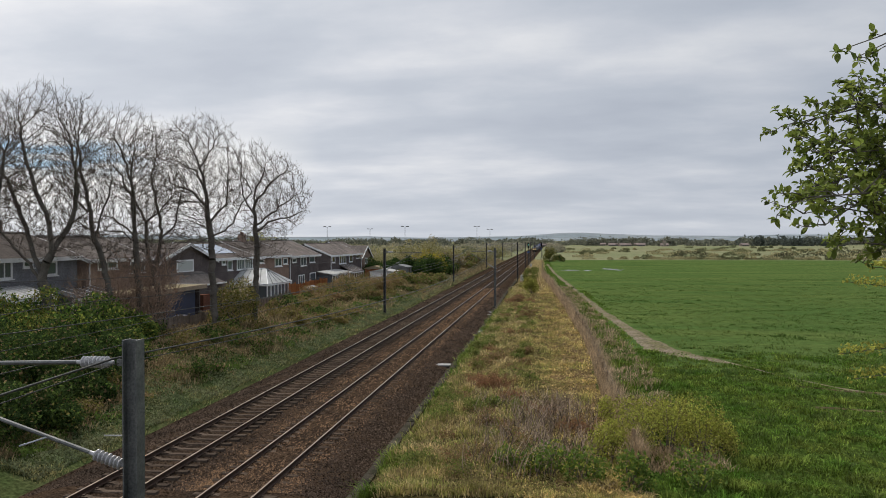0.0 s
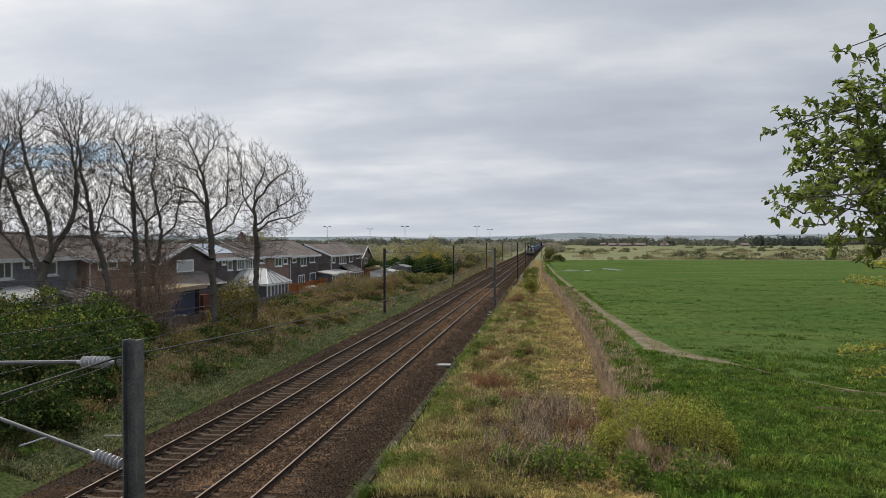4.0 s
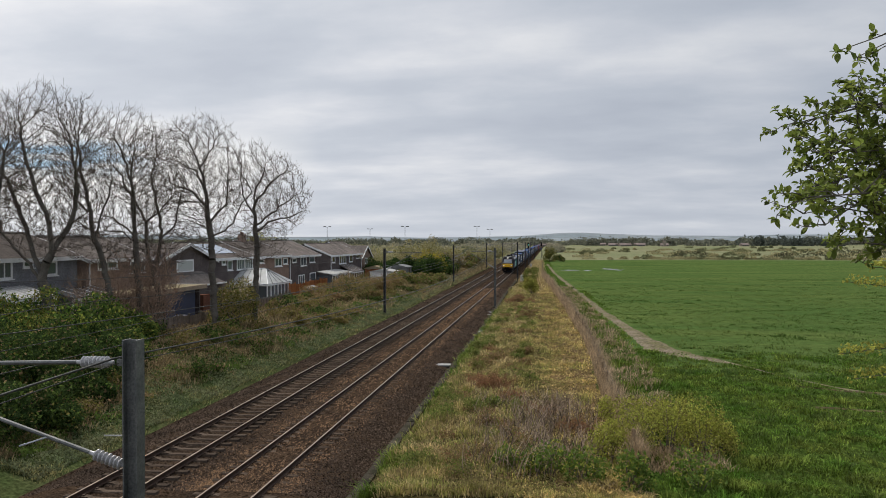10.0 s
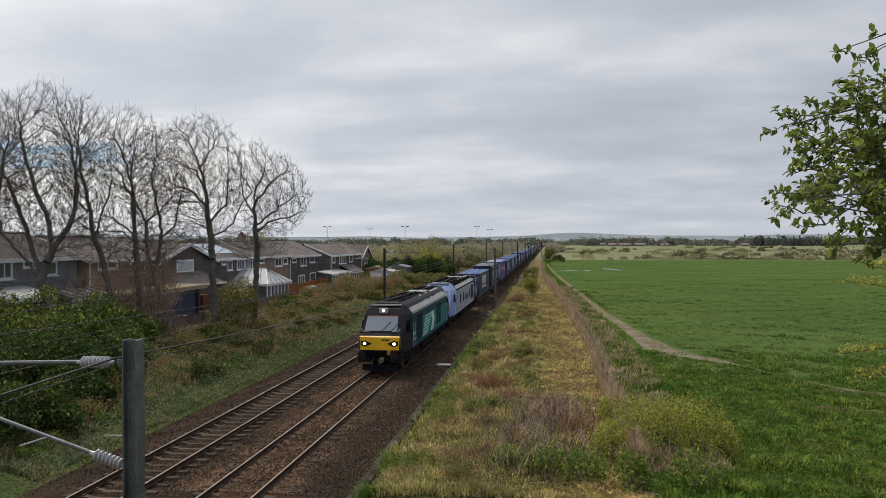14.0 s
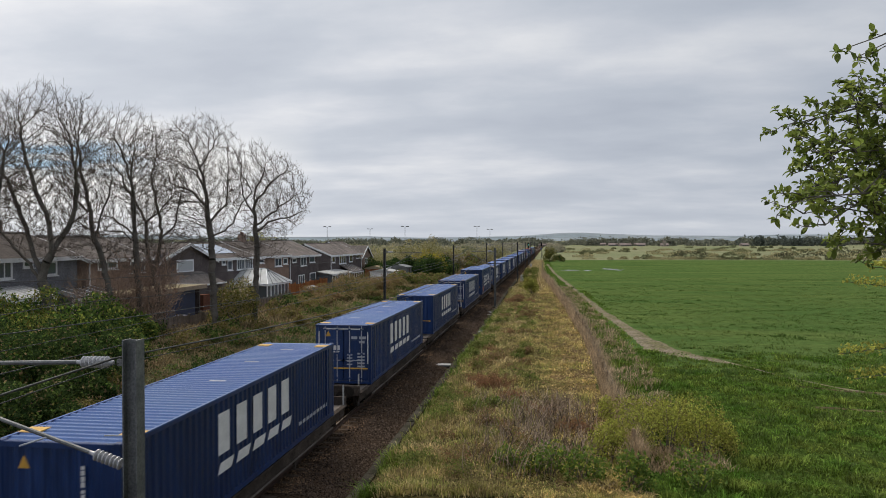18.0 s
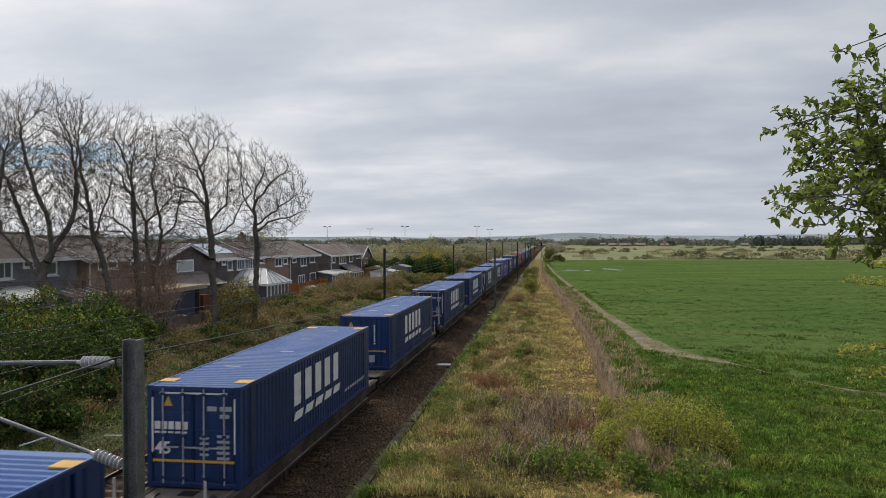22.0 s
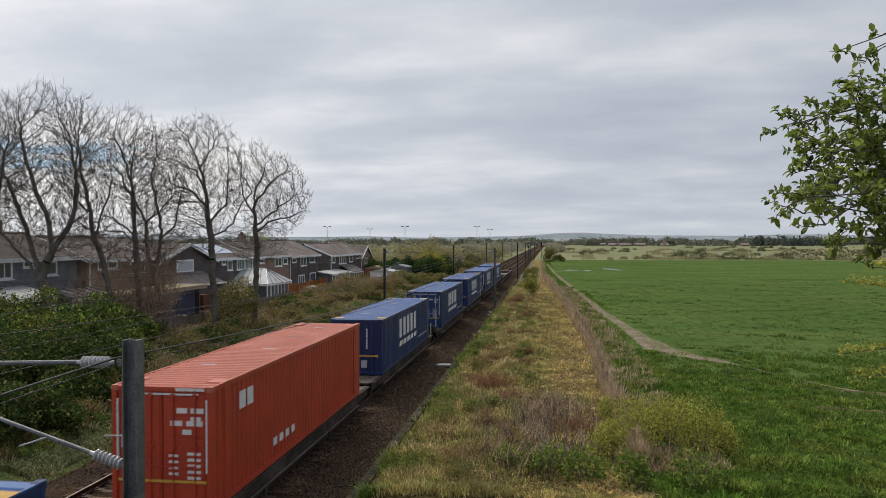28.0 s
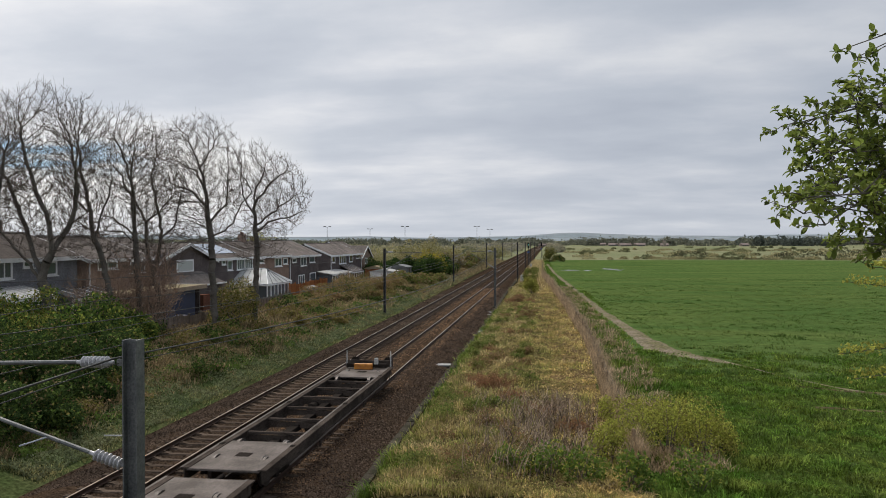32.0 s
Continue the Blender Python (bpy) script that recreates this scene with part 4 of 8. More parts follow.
def loco(style):
    """A diesel locomotive 20.5 m long; y = 0 at its leading buffers, z from the rail."""
    main, light = (M_LOCONAVY, M_TEAL) if style == "teal" else (M_SILVER, M_SILVER)
    t = thing("locomotive", "dark navy and teal diesel locomotive with yellow front" if style == "teal" else "silver lilac locomotive coupled behind the leading one", "locomotive", "locomotives of the train")
    LEN = 20.5

    def section(y, zb, zt, hw_b, hw_t, zs):
        """Half-outline of the body at y: sill, side, shoulder, roof edge."""
        return [(-hw_b, y, zb), (-hw_b, y, zs), (-hw_t, y, zt), (hw_t, y, zt), (hw_b, y, zs), (hw_b, y, zb)]

    def shell(name, secs, m, label=""):
        g = Geo()
        v = [p for s in secs for p in s]
        n = len(secs[0])
        f = [(i * n + k, i * n + k + 1, (i + 1) * n + k + 1, (i + 1) * n + k) for i in range(len(secs) - 1) for k in range(n - 1)]
        f += [tuple(range(n)), tuple(range((len(secs) - 1) * n + n - 1, (len(secs) - 1) * n - 1, -1))]
        return part(name, g.add(v, f), m, t, label)

    hw = 1.345
    # engine house with shoulders that lean in to the roof
    shell("body_side", [section(2.9, 1.0, 3.02, hw, hw - 0.02, 2.6), section(17.6, 1.0, 3.02, hw, hw - 0.02, 2.6)], main)
    shell("roof", [[(-hw + 0.02, y, 3.02), (-0.98, y, 3.52), (-0.6, y, 3.66), (0.6, y, 3.66), (0.98, y, 3.52), (hw - 0.02, y, 3.02)] for y in (2.9, 17.6)], M_CABBLACK if style == "teal" else M_GRILLE, "dark panelled roof")
    for s in (-1, 1):
        part("shoulder_panel", Geo().add([(s * 1.30, 3.0, 3.08), (s * 1.30, 17.4, 3.08), (s * 1.12, 17.4, 3.33), (s * 1.12, 3.0, 3.33)], [(0, 1, 2, 3) if s > 0 else (3, 2, 1, 0)]), M_LOCOROOF, t, "silver roof shoulder panel").location = (s * 0.012, 0, 0.012)
    for end in (0, 1):
        Y = (lambda y: y) if end == 0 else (lambda y: LEN - y)
        g = Geo()
        rows = [(0.72, 0.98, 1.05), (0.52, 1.25, 1.09), (0.50, 1.98, 1.11), (0.74, 2.16, 1.13), (1.50, 3.10, 1.02), (1.78, 3.40, 0.90), (2.3, 3.58, 0.82)]
        v = []
        for y, z, w in rows:
            v += [(-w, Y(y), z), (w, Y(y), z)]
        f = [(2 * i, 2 * i + 1, 2 * i + 3, 2 * i + 2) for i in range(len(rows) - 1)]
        o = len(v)
        # cab sides and roof back to the engine house
        back = [(-hw, Y(2.9), 1.0), (-hw, Y(2.9), 2.6), (-hw + 0.02, Y(2.9), 3.02), (-0.98, Y(2.9), 3.52), (-0.6, Y(2.9), 3.66), (0.6, Y(2.9), 3.66), (0.98, Y(2.9), 3.52), (hw - 0.02, Y(2.9), 3.02), (hw, Y(2.9), 2.6), (hw, Y(2.9), 1.0)]
        v += back
        for s, idx in ((0, (o, o + 1, o + 2, o + 3, o + 4)), (1, (o + 9, o + 8, o + 7, o + 6, o + 5))):
            f += [(0 + s, 2 + s, 4 + s, idx[1], idx[0]), (4 + s, 6 + s, idx[1]), (6 + s, 8 + s, idx[2], idx[1]), (8 + s, 10 + s, idx[3], idx[2]), (10 + s, 12 + s, idx[4], idx[3])]
        f += [(12, 13, o + 5, o + 4)]
        cabo = part("cab", g.add(v, f), M_CABBLACK if style == "teal" else (M_COOLBLUE if end == 0 else M_SILVER), t, "black wrap-round cab" if style == "teal" else "blue-tinted cab")
        # yellow nose band
        e = 0.012 * (1 if end == 0 else -1)
        g = Geo().add([(-1.03, Y(0.505) - e, 1.30), (1.03, Y(0.505) - e, 1.30), (1.09, Y(0.50) - e, 1.98), (-1.09, Y(0.50) - e, 1.98), (-1.05, Y(0.70) - e, 2.11), (1.05, Y(0.70) - e, 2.11), (-1.105, Y(0.56), 1.34), (1.105, Y(0.56), 1.34), (-1.125, Y(0.56), 1.98), (1.125, Y(0.56), 1.98)],
                      [(0, 1, 2, 3), (3, 2, 5, 4), (0, 3, 8, 6), (1, 7, 9, 2)])
        nose = part("nose_panel", g, M_WARN if style == "teal" else M_SILVER, t, "yellow warning panel" if style == "teal" else "pale nose panel")
        for i in range(5):
            part("number_bar", Geo().box(0.12 + i * 0.085, 0.18 + i * 0.085, Y(0.49) - 0.004, Y(0.49) + 0.004, 1.78, 1.88), M_CABBLACK, nose)
        # windscreen, leaning back
        def on_screen(x, k, lift=0.014):
            y, z = 0.74 + (1.50 - 0.74) * k, 2.16 + (3.10 - 2.16) * k
            n = Vector((0, -0.94, 0.76)).normalized() * lift
            return (x, Y(y + n.y), z + n.z)
        g = Geo().add([on_screen(-0.90, 0.12), on_screen(0.90, 0.12), on_screen(0.84, 0.90), on_screen(-0.84, 0.90)], [(0, 1, 2, 3)])
        scr = part("windscreen", g, M_SCREEN, t, "large raked windscreen")
        part("screen_surround", Geo().tube([on_screen(-0.90, 0.93), on_screen(0.90, 0.93)], 0.016, 6), M_RED if style == "teal" else M_CABBLACK, scr)
        for s in (-1, 1):
            part("wiper", Geo().tube([on_screen(s * 0.25 + 0.3, 0.10, 0.04), on_screen(s * 0.25 + 0.75, 0.6, 0.04)], 0.016, 5), M_CABBLACK, scr)
            part("mirror_bar", Geo().tube([on_screen(s * 1.06, 0.22, 0.06), on_screen(s * 0.98, 0.05, 0.08), on_screen(s * 0.62, 0.06, 0.08)], 0.022, 6), M_LOCOROOF, scr)
            eye = [(s * 0.40, 1.64), (s * 0.66, 1.74), (s * 1.02, 1.78), (s * 1.02, 1.54), (s * 0.70, 1.50)]
            part("light_recess", Geo().prism(eye if s > 0 else eye[::-1], "y", Y(0.488), Y(0.494)), M_CABBLACK, nose, "black recess round the light")
            lamp = part("headlight_pod", Geo().lathe((s * 0.80, Y(0.49), 1.64), (0, -1 if end == 0 else 1, 0), [(-0.02, 0.17), (0.02, 0.16), (0.025, 0.11)], 16), M_CABBLACK, t)
            part("headlight", Geo().lathe((s * 0.80, Y(0.465), 1.64), (0, -1 if end == 0 else 1, 0), [(0, 0.085), (0.02, 0.075), (0.03, 0.0)], 16), M_LAMP if end == 0 and style == "teal" else M_LOCOROOF, lamp, "lit round headlight" if end == 0 and style == "teal" else "")
            # cab side window and door
            y0, y1 = sorted((Y(1.75), Y(2.45)))
            x = s * (hw + 0.004)
            part("cab_side_window", Geo().add([(x, y0, 2.12), (x, y1, 2.12), (x - s * 0.06, y1, 2.74), (x - s * 0.08, y0 + (0.2 if end == 0 else 0), 2.74)], [(0, 1, 2, 3)]), M_GRILLE, t)
            y0, y1 = sorted((Y(2.95), Y(3.6)))
            part("cab_door", Geo().box(min(s * hw, s * (hw + 0.015)), max(s * hw, s * (hw + 0.015)), y0, y1, 1.1, 2.85), main, t)
            for yy in (y0 - 0.06, y1 + 0.06):
                part("handrail", Geo().tube([(s * (hw + 0.05), yy, 1.2), (s * (hw + 0.05), yy, 2.5)], 0.018, 6), M_LOCKBAR, t)
            buffer(t, s * 0.87, Y(0.62), -1 if end == 0 else 1, True)
            part("skirt", Geo().box(min(s * 0.55, s * 1.2), max(s * 0.55, s * 1.2), min(Y(0.6), Y(0.95)), max(Y(0.6), Y(0.95)), 0.62, 1.0, 0.03), M_CABBLACK, t)
        top = part("top_light_pod", Geo().box(-0.26, 0.26, min(Y(1.52), Y(1.8)), max(Y(1.52), Y(1.8)), 3.16, 3.44, 0.04), M_LOCOROOF if style == "teal" else M_SILVER, t)
        part("top_headlight", Geo().lathe((0, Y(1.515), 3.32), (0, -1 if end == 0 else 1, 0), [(0, 0.085), (0.015, 0.08), (0.02, 0.0)], 16), M_LAMP if end == 0 and style == "teal" else M_LOCOROOF, top, "lit round top headlight" if end == 0 and style == "teal" else "")
        for i in range(6):
            part("vent_slat", Geo().box(-0.8 + i * 0.28, -0.58 + i * 0.28, min(Y(2.0), Y(2.45)), max(Y(2.0), Y(2.45)), 3.632, 3.65), M_GRILLE, t)
        part("horn_cover", Geo().box(-0.85, 0.85, min(Y(1.95), Y(2.5)), max(Y(1.95), Y(2.5)), 3.54, 3.63, 0.03), M_LOCOROOF, t)
        part("coupling", Geo().tube([(0, Y(0.6), 0.95), (0, Y(0.25), 0.92), (0, Y(0.1), 0.75), (0, Y(0.2), 0.45)], 0.06, 8), M_GRILLE, t)
        part("plough", Geo().add([(-1.0, Y(0.75), 0.16), (0, Y(0.5), 0.16), (1.0, Y(0.75), 0.16), (1.0, Y(0.85), 0.5), (0, Y(0.6), 0.5), (-1.0, Y(0.85), 0.5)], [(0, 1, 4, 5), (1, 2, 3, 4)]), M_GRILLE, t)
        for x in (-0.5, -0.3, 0.3, 0.5):
            part("air_hose", Geo().tube([(x, Y(0.6), 0.95), (x, Y(0.42), 0.8), (x + 0.03, Y(0.42), 0.45)], 0.025, 6), M_GRILLE, t)
        part("cable_cover", Geo().box(0.42, 0.62, min(Y(0.4), Y(0.55)), max(Y(0.4), Y(0.55)), 1.05, 1.3, 0.02), M_SHADE, t, "orange cable cover")
    # side panels, grilles, stripes
    for s in (-1, 1):
        def plate(name, y0, y1, z0, z1, m, d=0.012, lean=0.0, label=""):
            g = Geo()
            x0, x1 = sorted((s * hw, s * (hw + d)))
            g.add([(x0, y0, z0), (x0, y1, z0), (x0, y1 + lean, z1), (x0, y0 + lean, z1), (x1, y0, z0), (x1, y1, z0), (x1, y1 + lean, z1), (x1, y0 + lean, z1)], [(0, 3, 2, 1), (4, 5, 6, 7), (0, 1, 5, 4), (1, 2, 6, 5), (2, 3, 7, 6), (3, 0, 4, 7)])
            return part(name, g, m, t, label)
        if style == "teal":
            plate("teal_panel", 6.2, 17.3, 1.25, 2.55, M_TEAL, 0.004, 0, "teal side panel")
            for i, (y0, y1, z) in enumerate(((7.3, 10.2, 2.42), (7.1, 9.9, 2.24), (6.9, 9.5, 2.06), (6.8, 9.2, 1.88), (6.6, 8.9, 1.70), (6.5, 8.6, 1.52), (6.4, 8.2, 1.36))):
                plate("stripe", y0, y1, z - 0.055, z + 0.055, M_AQUA, 0.008, 0.1, "aqua speed stripe")
            plate("light_flash", 9.6, 10.6, 1.3, 1.95, M_FLASH, 0.0085, 0.7, "pale slanted flash")
            plate("light_flash", 10.3, 11.3, 1.95, 2.52, M_FLASH, 0.0085, -0.5, "pale slanted flash")
            plate("cab_mark", 2.95, 3.7, 1.75, 1.95, M_AQUA, 0.02, 0.1)
            plate("cab_mark", 2.95, 3.5, 1.50, 1.62, M_AQUA, 0.02, 0.1)
            for i in range(5):
                plate("body_streak", 3.9 + 0.25 * i, 4.3 + 0.3 * i, 1.15 + 0.3 * i, 1.30 + 0.3 * i, M_TEAL, 0.006, 0.2, "teal streak on navy")
        else:
            for y in (5.6, 8.0, 13.2):
                plate("dark_window", y, y + 0.55, 1.75, 2.5, M_GRILLE, 0.012)
            plate("lower_band", 3.2, 17.3, 1.05, 1.25, M_LOCOROOF, 0.01)
            for i in range(5):
                plate("mark_bar", 9.4 + i * 0.6, 9.8 + i * 0.6, 1.7, 2.2, M_LOCONAVY, 0.01)
        for y0, y1 in ((4.6, 6.3), (12.2, 13.0), (13.3, 14.1)) if style == "teal" else ((14.6, 16.6),):
            gr = plate("side_grille", y0, y1, 1.45, 2.75, M_GRILLE, 0.02)
            for k in range(7):
                z = 1.52 + k * 0.175
                part("slat", Geo().box(min(s * (hw + 0.02), s * (hw + 0.032)), max(s * (hw + 0.02), s * (hw + 0.032)), y0 + 0.04, y1 - 0.04, z, z + 0.09), M_LOCONAVY, gr)
        plate("gutter", 2.9, 17.6, 3.0, 3.06, M_LOCOROOF if style == "teal" else M_GRILLE, 0.02)
        plate("sill_line", 2.6, 17.9, 1.0, 1.06, M_GRILLE, 0.02)
    for i, (y0, y1, m) in enumerate(((3.4, 5.0, M_GRILLE), (5.3, 7.0, M_GRILLE), (7.3, 8.6, M_GRILLE), (9.0, 11.0, M_GRILLE), (11.3, 13.2, M_LOCOROOF), (13.6, 15.2, M_GRILLE), (15.5, 17.2, M_GRILLE))):
        part("roof_hatch", Geo().box(-0.62, 0.62, y0, y1, 3.6, 3.70 + 0.03 * (i % 2), 0.03), m, t)
    for y in (6.1, 14.4):
        part("roof_fan", Geo().lathe((0, y, 3.7), (0, 0, 1), [(0, 0.55), (0.06, 0.55), (0.06, 0.48), (0.02, 0.46), (0.02, 0)], 18), M_GRILLE, t)
    for s in (-1, 1):
        for y0, y1 in ((8.8, 9.4), (11.1, 11.7), (13.0, 16.8)):
            part("roof_frame", Geo().add([(s * 1.11, y0, 3.345), (s * 1.11, y1, 3.345), (s * 0.66, y1, 3.655), (s * 0.66, y0, 3.655)], [(0, 1, 2, 3) if s > 0 else (3, 2, 1, 0)]), M_LOCOROOF, t, "pale roof frame").location = (s * 0.012, 0, 0.012)
    part("exhaust", Geo().box(-0.3, 0.3, 8.0, 8.6, 3.66, 3.82, 0.03), M_GRILLE, t)
    part("fuel_tank", Geo().prism([(-1.2, 0.9), (-1.2, 0.5), (-0.9, 0.28), (0.9, 0.28), (1.2, 0.5), (1.2, 0.9)], "y", 7.4, 13.0), M_WAGONDK, t, "dark grimy fuel tank")
    part("underframe", Geo().box(-1.25, 1.25, 1.0, 19.5, 0.86, 1.0), M_WAGONDK, t)
    for y in (4.2, 16.3):
        b = part("loco_bogie", Geo(), M_WAGONDK, t)
        g = Geo()
        for s in (-1, 1):
            g.prism([(y - 2.1, 0.45), (y - 1.9, 0.78), (y + 1.9, 0.78), (y + 2.1, 0.45), (y + 0.8, 0.5), (y + 0.5, 0.32), (y - 0.5, 0.32), (y - 0.8, 0.5)], "x", s * 1.1 - 0.07, s * 1.1 + 0.07)
            for a in (-1.4, 1.4):
                g.box(s * 1.12 - 0.14, s * 1.12 + 0.14, y + a - 0.2, y + a + 0.2, 0.4, 0.72, 0.03)
                g.tube([(s * 1.14, y + a + 0.4, 0.5), (s * 1.14, y + a + 0.4, 0.86)], 0.1, 10)
        b.data = g.mesh("loco_bogie", M_WAGONDK)
        for a in (-1.4, 1.4):
            for s in (-1, 1):
                part("wheel", Geo().lathe((s * 0.69, y + a, 0.54), (s, 0, 0), [(0, 0.57), (0.03, 0.57), (0.04, 0.54), (0.13, 0.535), (0.135, 0.48), (0.09, 0.4), (0.09, 0.15), (0.16, 0.12), (0.17, 0)], 22), M_WHEEL, b, "steel wheel")
    return t


LOCOS = [loco("teal"), loco("silver")]
# ---- overhead line ----
def mast(x, y, top, side, m, base=-0.6, w=0.23, insul=True, reach=None, group="overhead line masts"):
    """An H-section mast with a bracket out over the track; side: +1 or -1, towards the track."""
    t = thing("overhead_line_mast", "galvanised steel H-section mast carrying overhead wires" if m is M_STEEL else "dark steel mast carrying overhead wires beside the track", "mast", group, pose(x, y, 0))
    h = w / 2
    e = h - 0.02
    g = Geo().prism([(-h, -h), (-e, -h), (-e, -0.008), (e, -0.008), (e, -h), (h, -h), (h, h), (e, h), (e, 0.008), (-e, 0.008), (-e, h), (-h, h)], "z", base, top)
    part("column", g, m, t)
    part("footing", Geo().box(-0.35, 0.35, -0.35, 0.35, base - 0.3, base + 0.3, 0.03), M_CONCRETE, t)
    k = 1.0 if top < 5.8 else 2.0
    z1, z0 = top - 0.35, top - 1.92 - 0.3 * (k - 1)
    r = reach or abs(x - (TRACKS[0] if x < -4 else TRACKS[1])) - 0.2

    def insulator(a, b):
        a, b = Vector(a), Vector(b)
        d = (b - a)
        rings = [(0, 0.03), (0.06, 0.035)]
        n = 7
        for i in range(n):
            s = 0.08 + (d.length - 0.16) * i / n
            rings += [(s, 0.045), (s + 0.02, 0.092), (s + 0.035, 0.092), (s + 0.05, 0.045)]
        rings += [(d.length - 0.05, 0.035), (d.length, 0.03)]
        return Geo().lathe(a, d, rings, 12)

    s = side
    arm = part("top_tube", Geo().tube([(s * (h + 0.80), 0, z1 - 0.01), (s * r, 0, z1 - 0.06)], 0.034, 8), M_STEEL, t, "pale bracket tube")
    part("insulator", insulator((s * (h + 0.2), 0, z1), (s * (h + 0.80), 0, z1 - 0.01)), M_INSUL, arm, "ribbed grey insulator")
    part("clamp", Geo().box(min(s * h, s * (h + 0.14)), max(s * h, s * (h + 0.22)), -0.03, 0.04, z1 - 0.05, z1 + 0.05, 0.01), M_STEEL, arm)
    strut = part("lower_tube", Geo().tube([(s * (h + 0.6), 0, z0 + 0.19 * k), (s * (h + 0.6 + 2.1), 0, z0 + 0.19 * k + 0.65 * k)], 0.034, 8), M_STEEL, t, "pale slanting bracket tube")
    part("insulator", insulator((s * h, 0, z0), (s * (h + 0.6), 0, z0 + 0.19 * k)), M_INSUL, strut, "ribbed grey insulator")
    part("steady_arm", Geo().tube([(s * (h + 1.3), -0.02, z0 + 0.40 * k), (s * (h + 1.55), -0.3, z0 + 0.33 * k)], 0.014, 6), M_LOCKBAR, strut)
    part("registration_tube", Geo().tube([(s * (h + 2.2), 0, z0 + 0.68 * k), (s * (r + 0.6), 0, z0 + 0.6 * k)], 0.02, 6), M_STEEL, t)
    part("side_pin", Geo().tube([(s * h, -0.1, z0 + 0.49), (s * (h + 0.3), -0.1, z0 + 0.48)], 0.012, 6), M_PALECON, t)
    return t


RIGHT_MASTS = [(2.72, 10.65, 5.63), (2.95, 85.5, 6.3), (3.3, 139.5, 6.9), (3.0, 196.0, 6.6), (2.9, 262.0, 6.6), (2.9, 330.0, 6.6)]
LEFT_MASTS = [(-7.6, 18.0, 6.3), (-7.6, 75.6, 6.35), (-7.5, 131.5, 6.4), (-7.4, 201.0, 6.5), (-7.5, 275.0, 6.5), (-7.5, 345.0, 6.5)]
for i, (x, y, z) in enumerate(RIGHT_MASTS):
    mast(x, y, z, -1, M_STEEL if i < 2 else M_DARKSTEEL)
for i, (x, y, z) in enumerate(LEFT_MASTS):
    if i:
        mast(x, y, z, 1, M_DARKSTEEL)


def wire(name, label, ends, sag, r, steps=14):
    pts = []
    for (a, b) in zip(ends, ends[1:]):
        a, b = Vector(a), Vector(b)
        for i in range(steps):
            k = i / steps
            p = a.lerp(b, k)
            p.z -= sag * 4 * k * (1 - k) * ((b - a).length / 60) ** 2
            pts.append(p)
    pts.append(Vector(ends[-1]))
    ob = new(name, Geo().tube(pts, r, 6).mesh(name, M_WIRE, smooth=True))
    return tagged(ob, label, "cable", "overhead wires")


def stagger(i):
    return 0.2 if i % 2 else -0.2


RY, LY = [-45.0] + [m[1] for m in RIGHT_MASTS], [-40.0] + [m[1] for m in LEFT_MASTS]
wire("contact_wire", "thin tarnished contact wire over the running track", [(stagger(i), y, 4.98) for i, y in enumerate(RY)], 0.05, 0.009)
wire("catenary_wire", "thin sagging catenary wire above the contact wire", [(stagger(i), y, 5.62) for i, y in enumerate(RY)], 0.33, 0.010)
wire("contact_wire", "thin tarnished contact wire over the empty track", [(-3.58 + stagger(i), y, 4.62) for i, y in enumerate(LY)], 0.05, 0.009)
wire("catenary_wire", "thin sagging catenary wire above the empty track", [(-3.58 + stagger(i), y, 5.5) for i, y in enumerate(LY)], 0.45, 0.010)
wire("return_wire", "dark return conductor slung from mast to mast", [(2.55, -50.0, 5.9), (2.5, 10.5, 5.36), (2.8, 85.4, 5.95), (3.2, 139.4, 6.4), (2.9, 196, 6.2), (2.8, 262, 6.2), (2.8, 330, 6.2)], 0.62, 0.016)
wire("earth_wire", "thin earth wire below the return conductor", [(2.55, -50.0, 5.75), (2.5, 10.5, 5.27), (2.8, 85.4, 5.8), (3.2, 139.4, 6.2)], 0.66, 0.008)
wire("return_wire", "dark return conductor along the far masts", [(-7.5, y, 5.95) for y in LY], 0.5, 0.012)

M_SIGNALGREEN = mat("lit_green_signal", (0.25, 0.95, 0.85), (0.25, 0.9, 0.8), bump=0, contrast=0.02, glow=2.0)
M_SIGNBLUE = mat("blue_sign_plate", (0.02, 0.10, 0.30), (0.02, 0.08, 0.26), scale=3, fine=30, rough=0.4, bump=0)


def signal(x, y, lens, label):
    t = thing("railway_signal", label, "signal", m=pose(x, y, 0))
    part("post", Geo().tube([(0, 0, -0.6), (0, 0, 5.2)], 0.09, 10), M_DARKSTEEL, t)
    head = part("signal_head", Geo().box(-0.27, 0.27, -0.14, 0.1, 4.9, 6.5, 0.05), M_CABBLACK, t, "black signal head with back plate")
    for i, z in enumerate((6.25, 5.85, 5.45, 5.05)):
        part("lens_hood", Geo().lathe((0, -0.14, z), (0, -1, 0), [(0, 0.13), (0.2, 0.13), (0.2, 0.115), (0.02, 0.11), (0.02, 0)], 12), M_CABBLACK, head)
    part("lit_lens", Geo().lathe((0, -0.15, 5.85), (0, -1, 0), [(0, 0.17), (0.06, 0.14), (0.09, 0)], 14), lens, head, "glowing signal lens")
    part("number_plate", Geo().box(-0.3, 0.3, -0.1, -0.07, 3.4, 3.9), M_SIGNBLUE, t)
    part("ladder", Geo().tube([(0.3, 0.2, -0.5), (0.3, 0.2, 4.6)], 0.025, 6).tube([(0.6, 0.2, -0.5), (0.6, 0.2, 4.6)], 0.025, 6), M_DARKSTEEL, t)


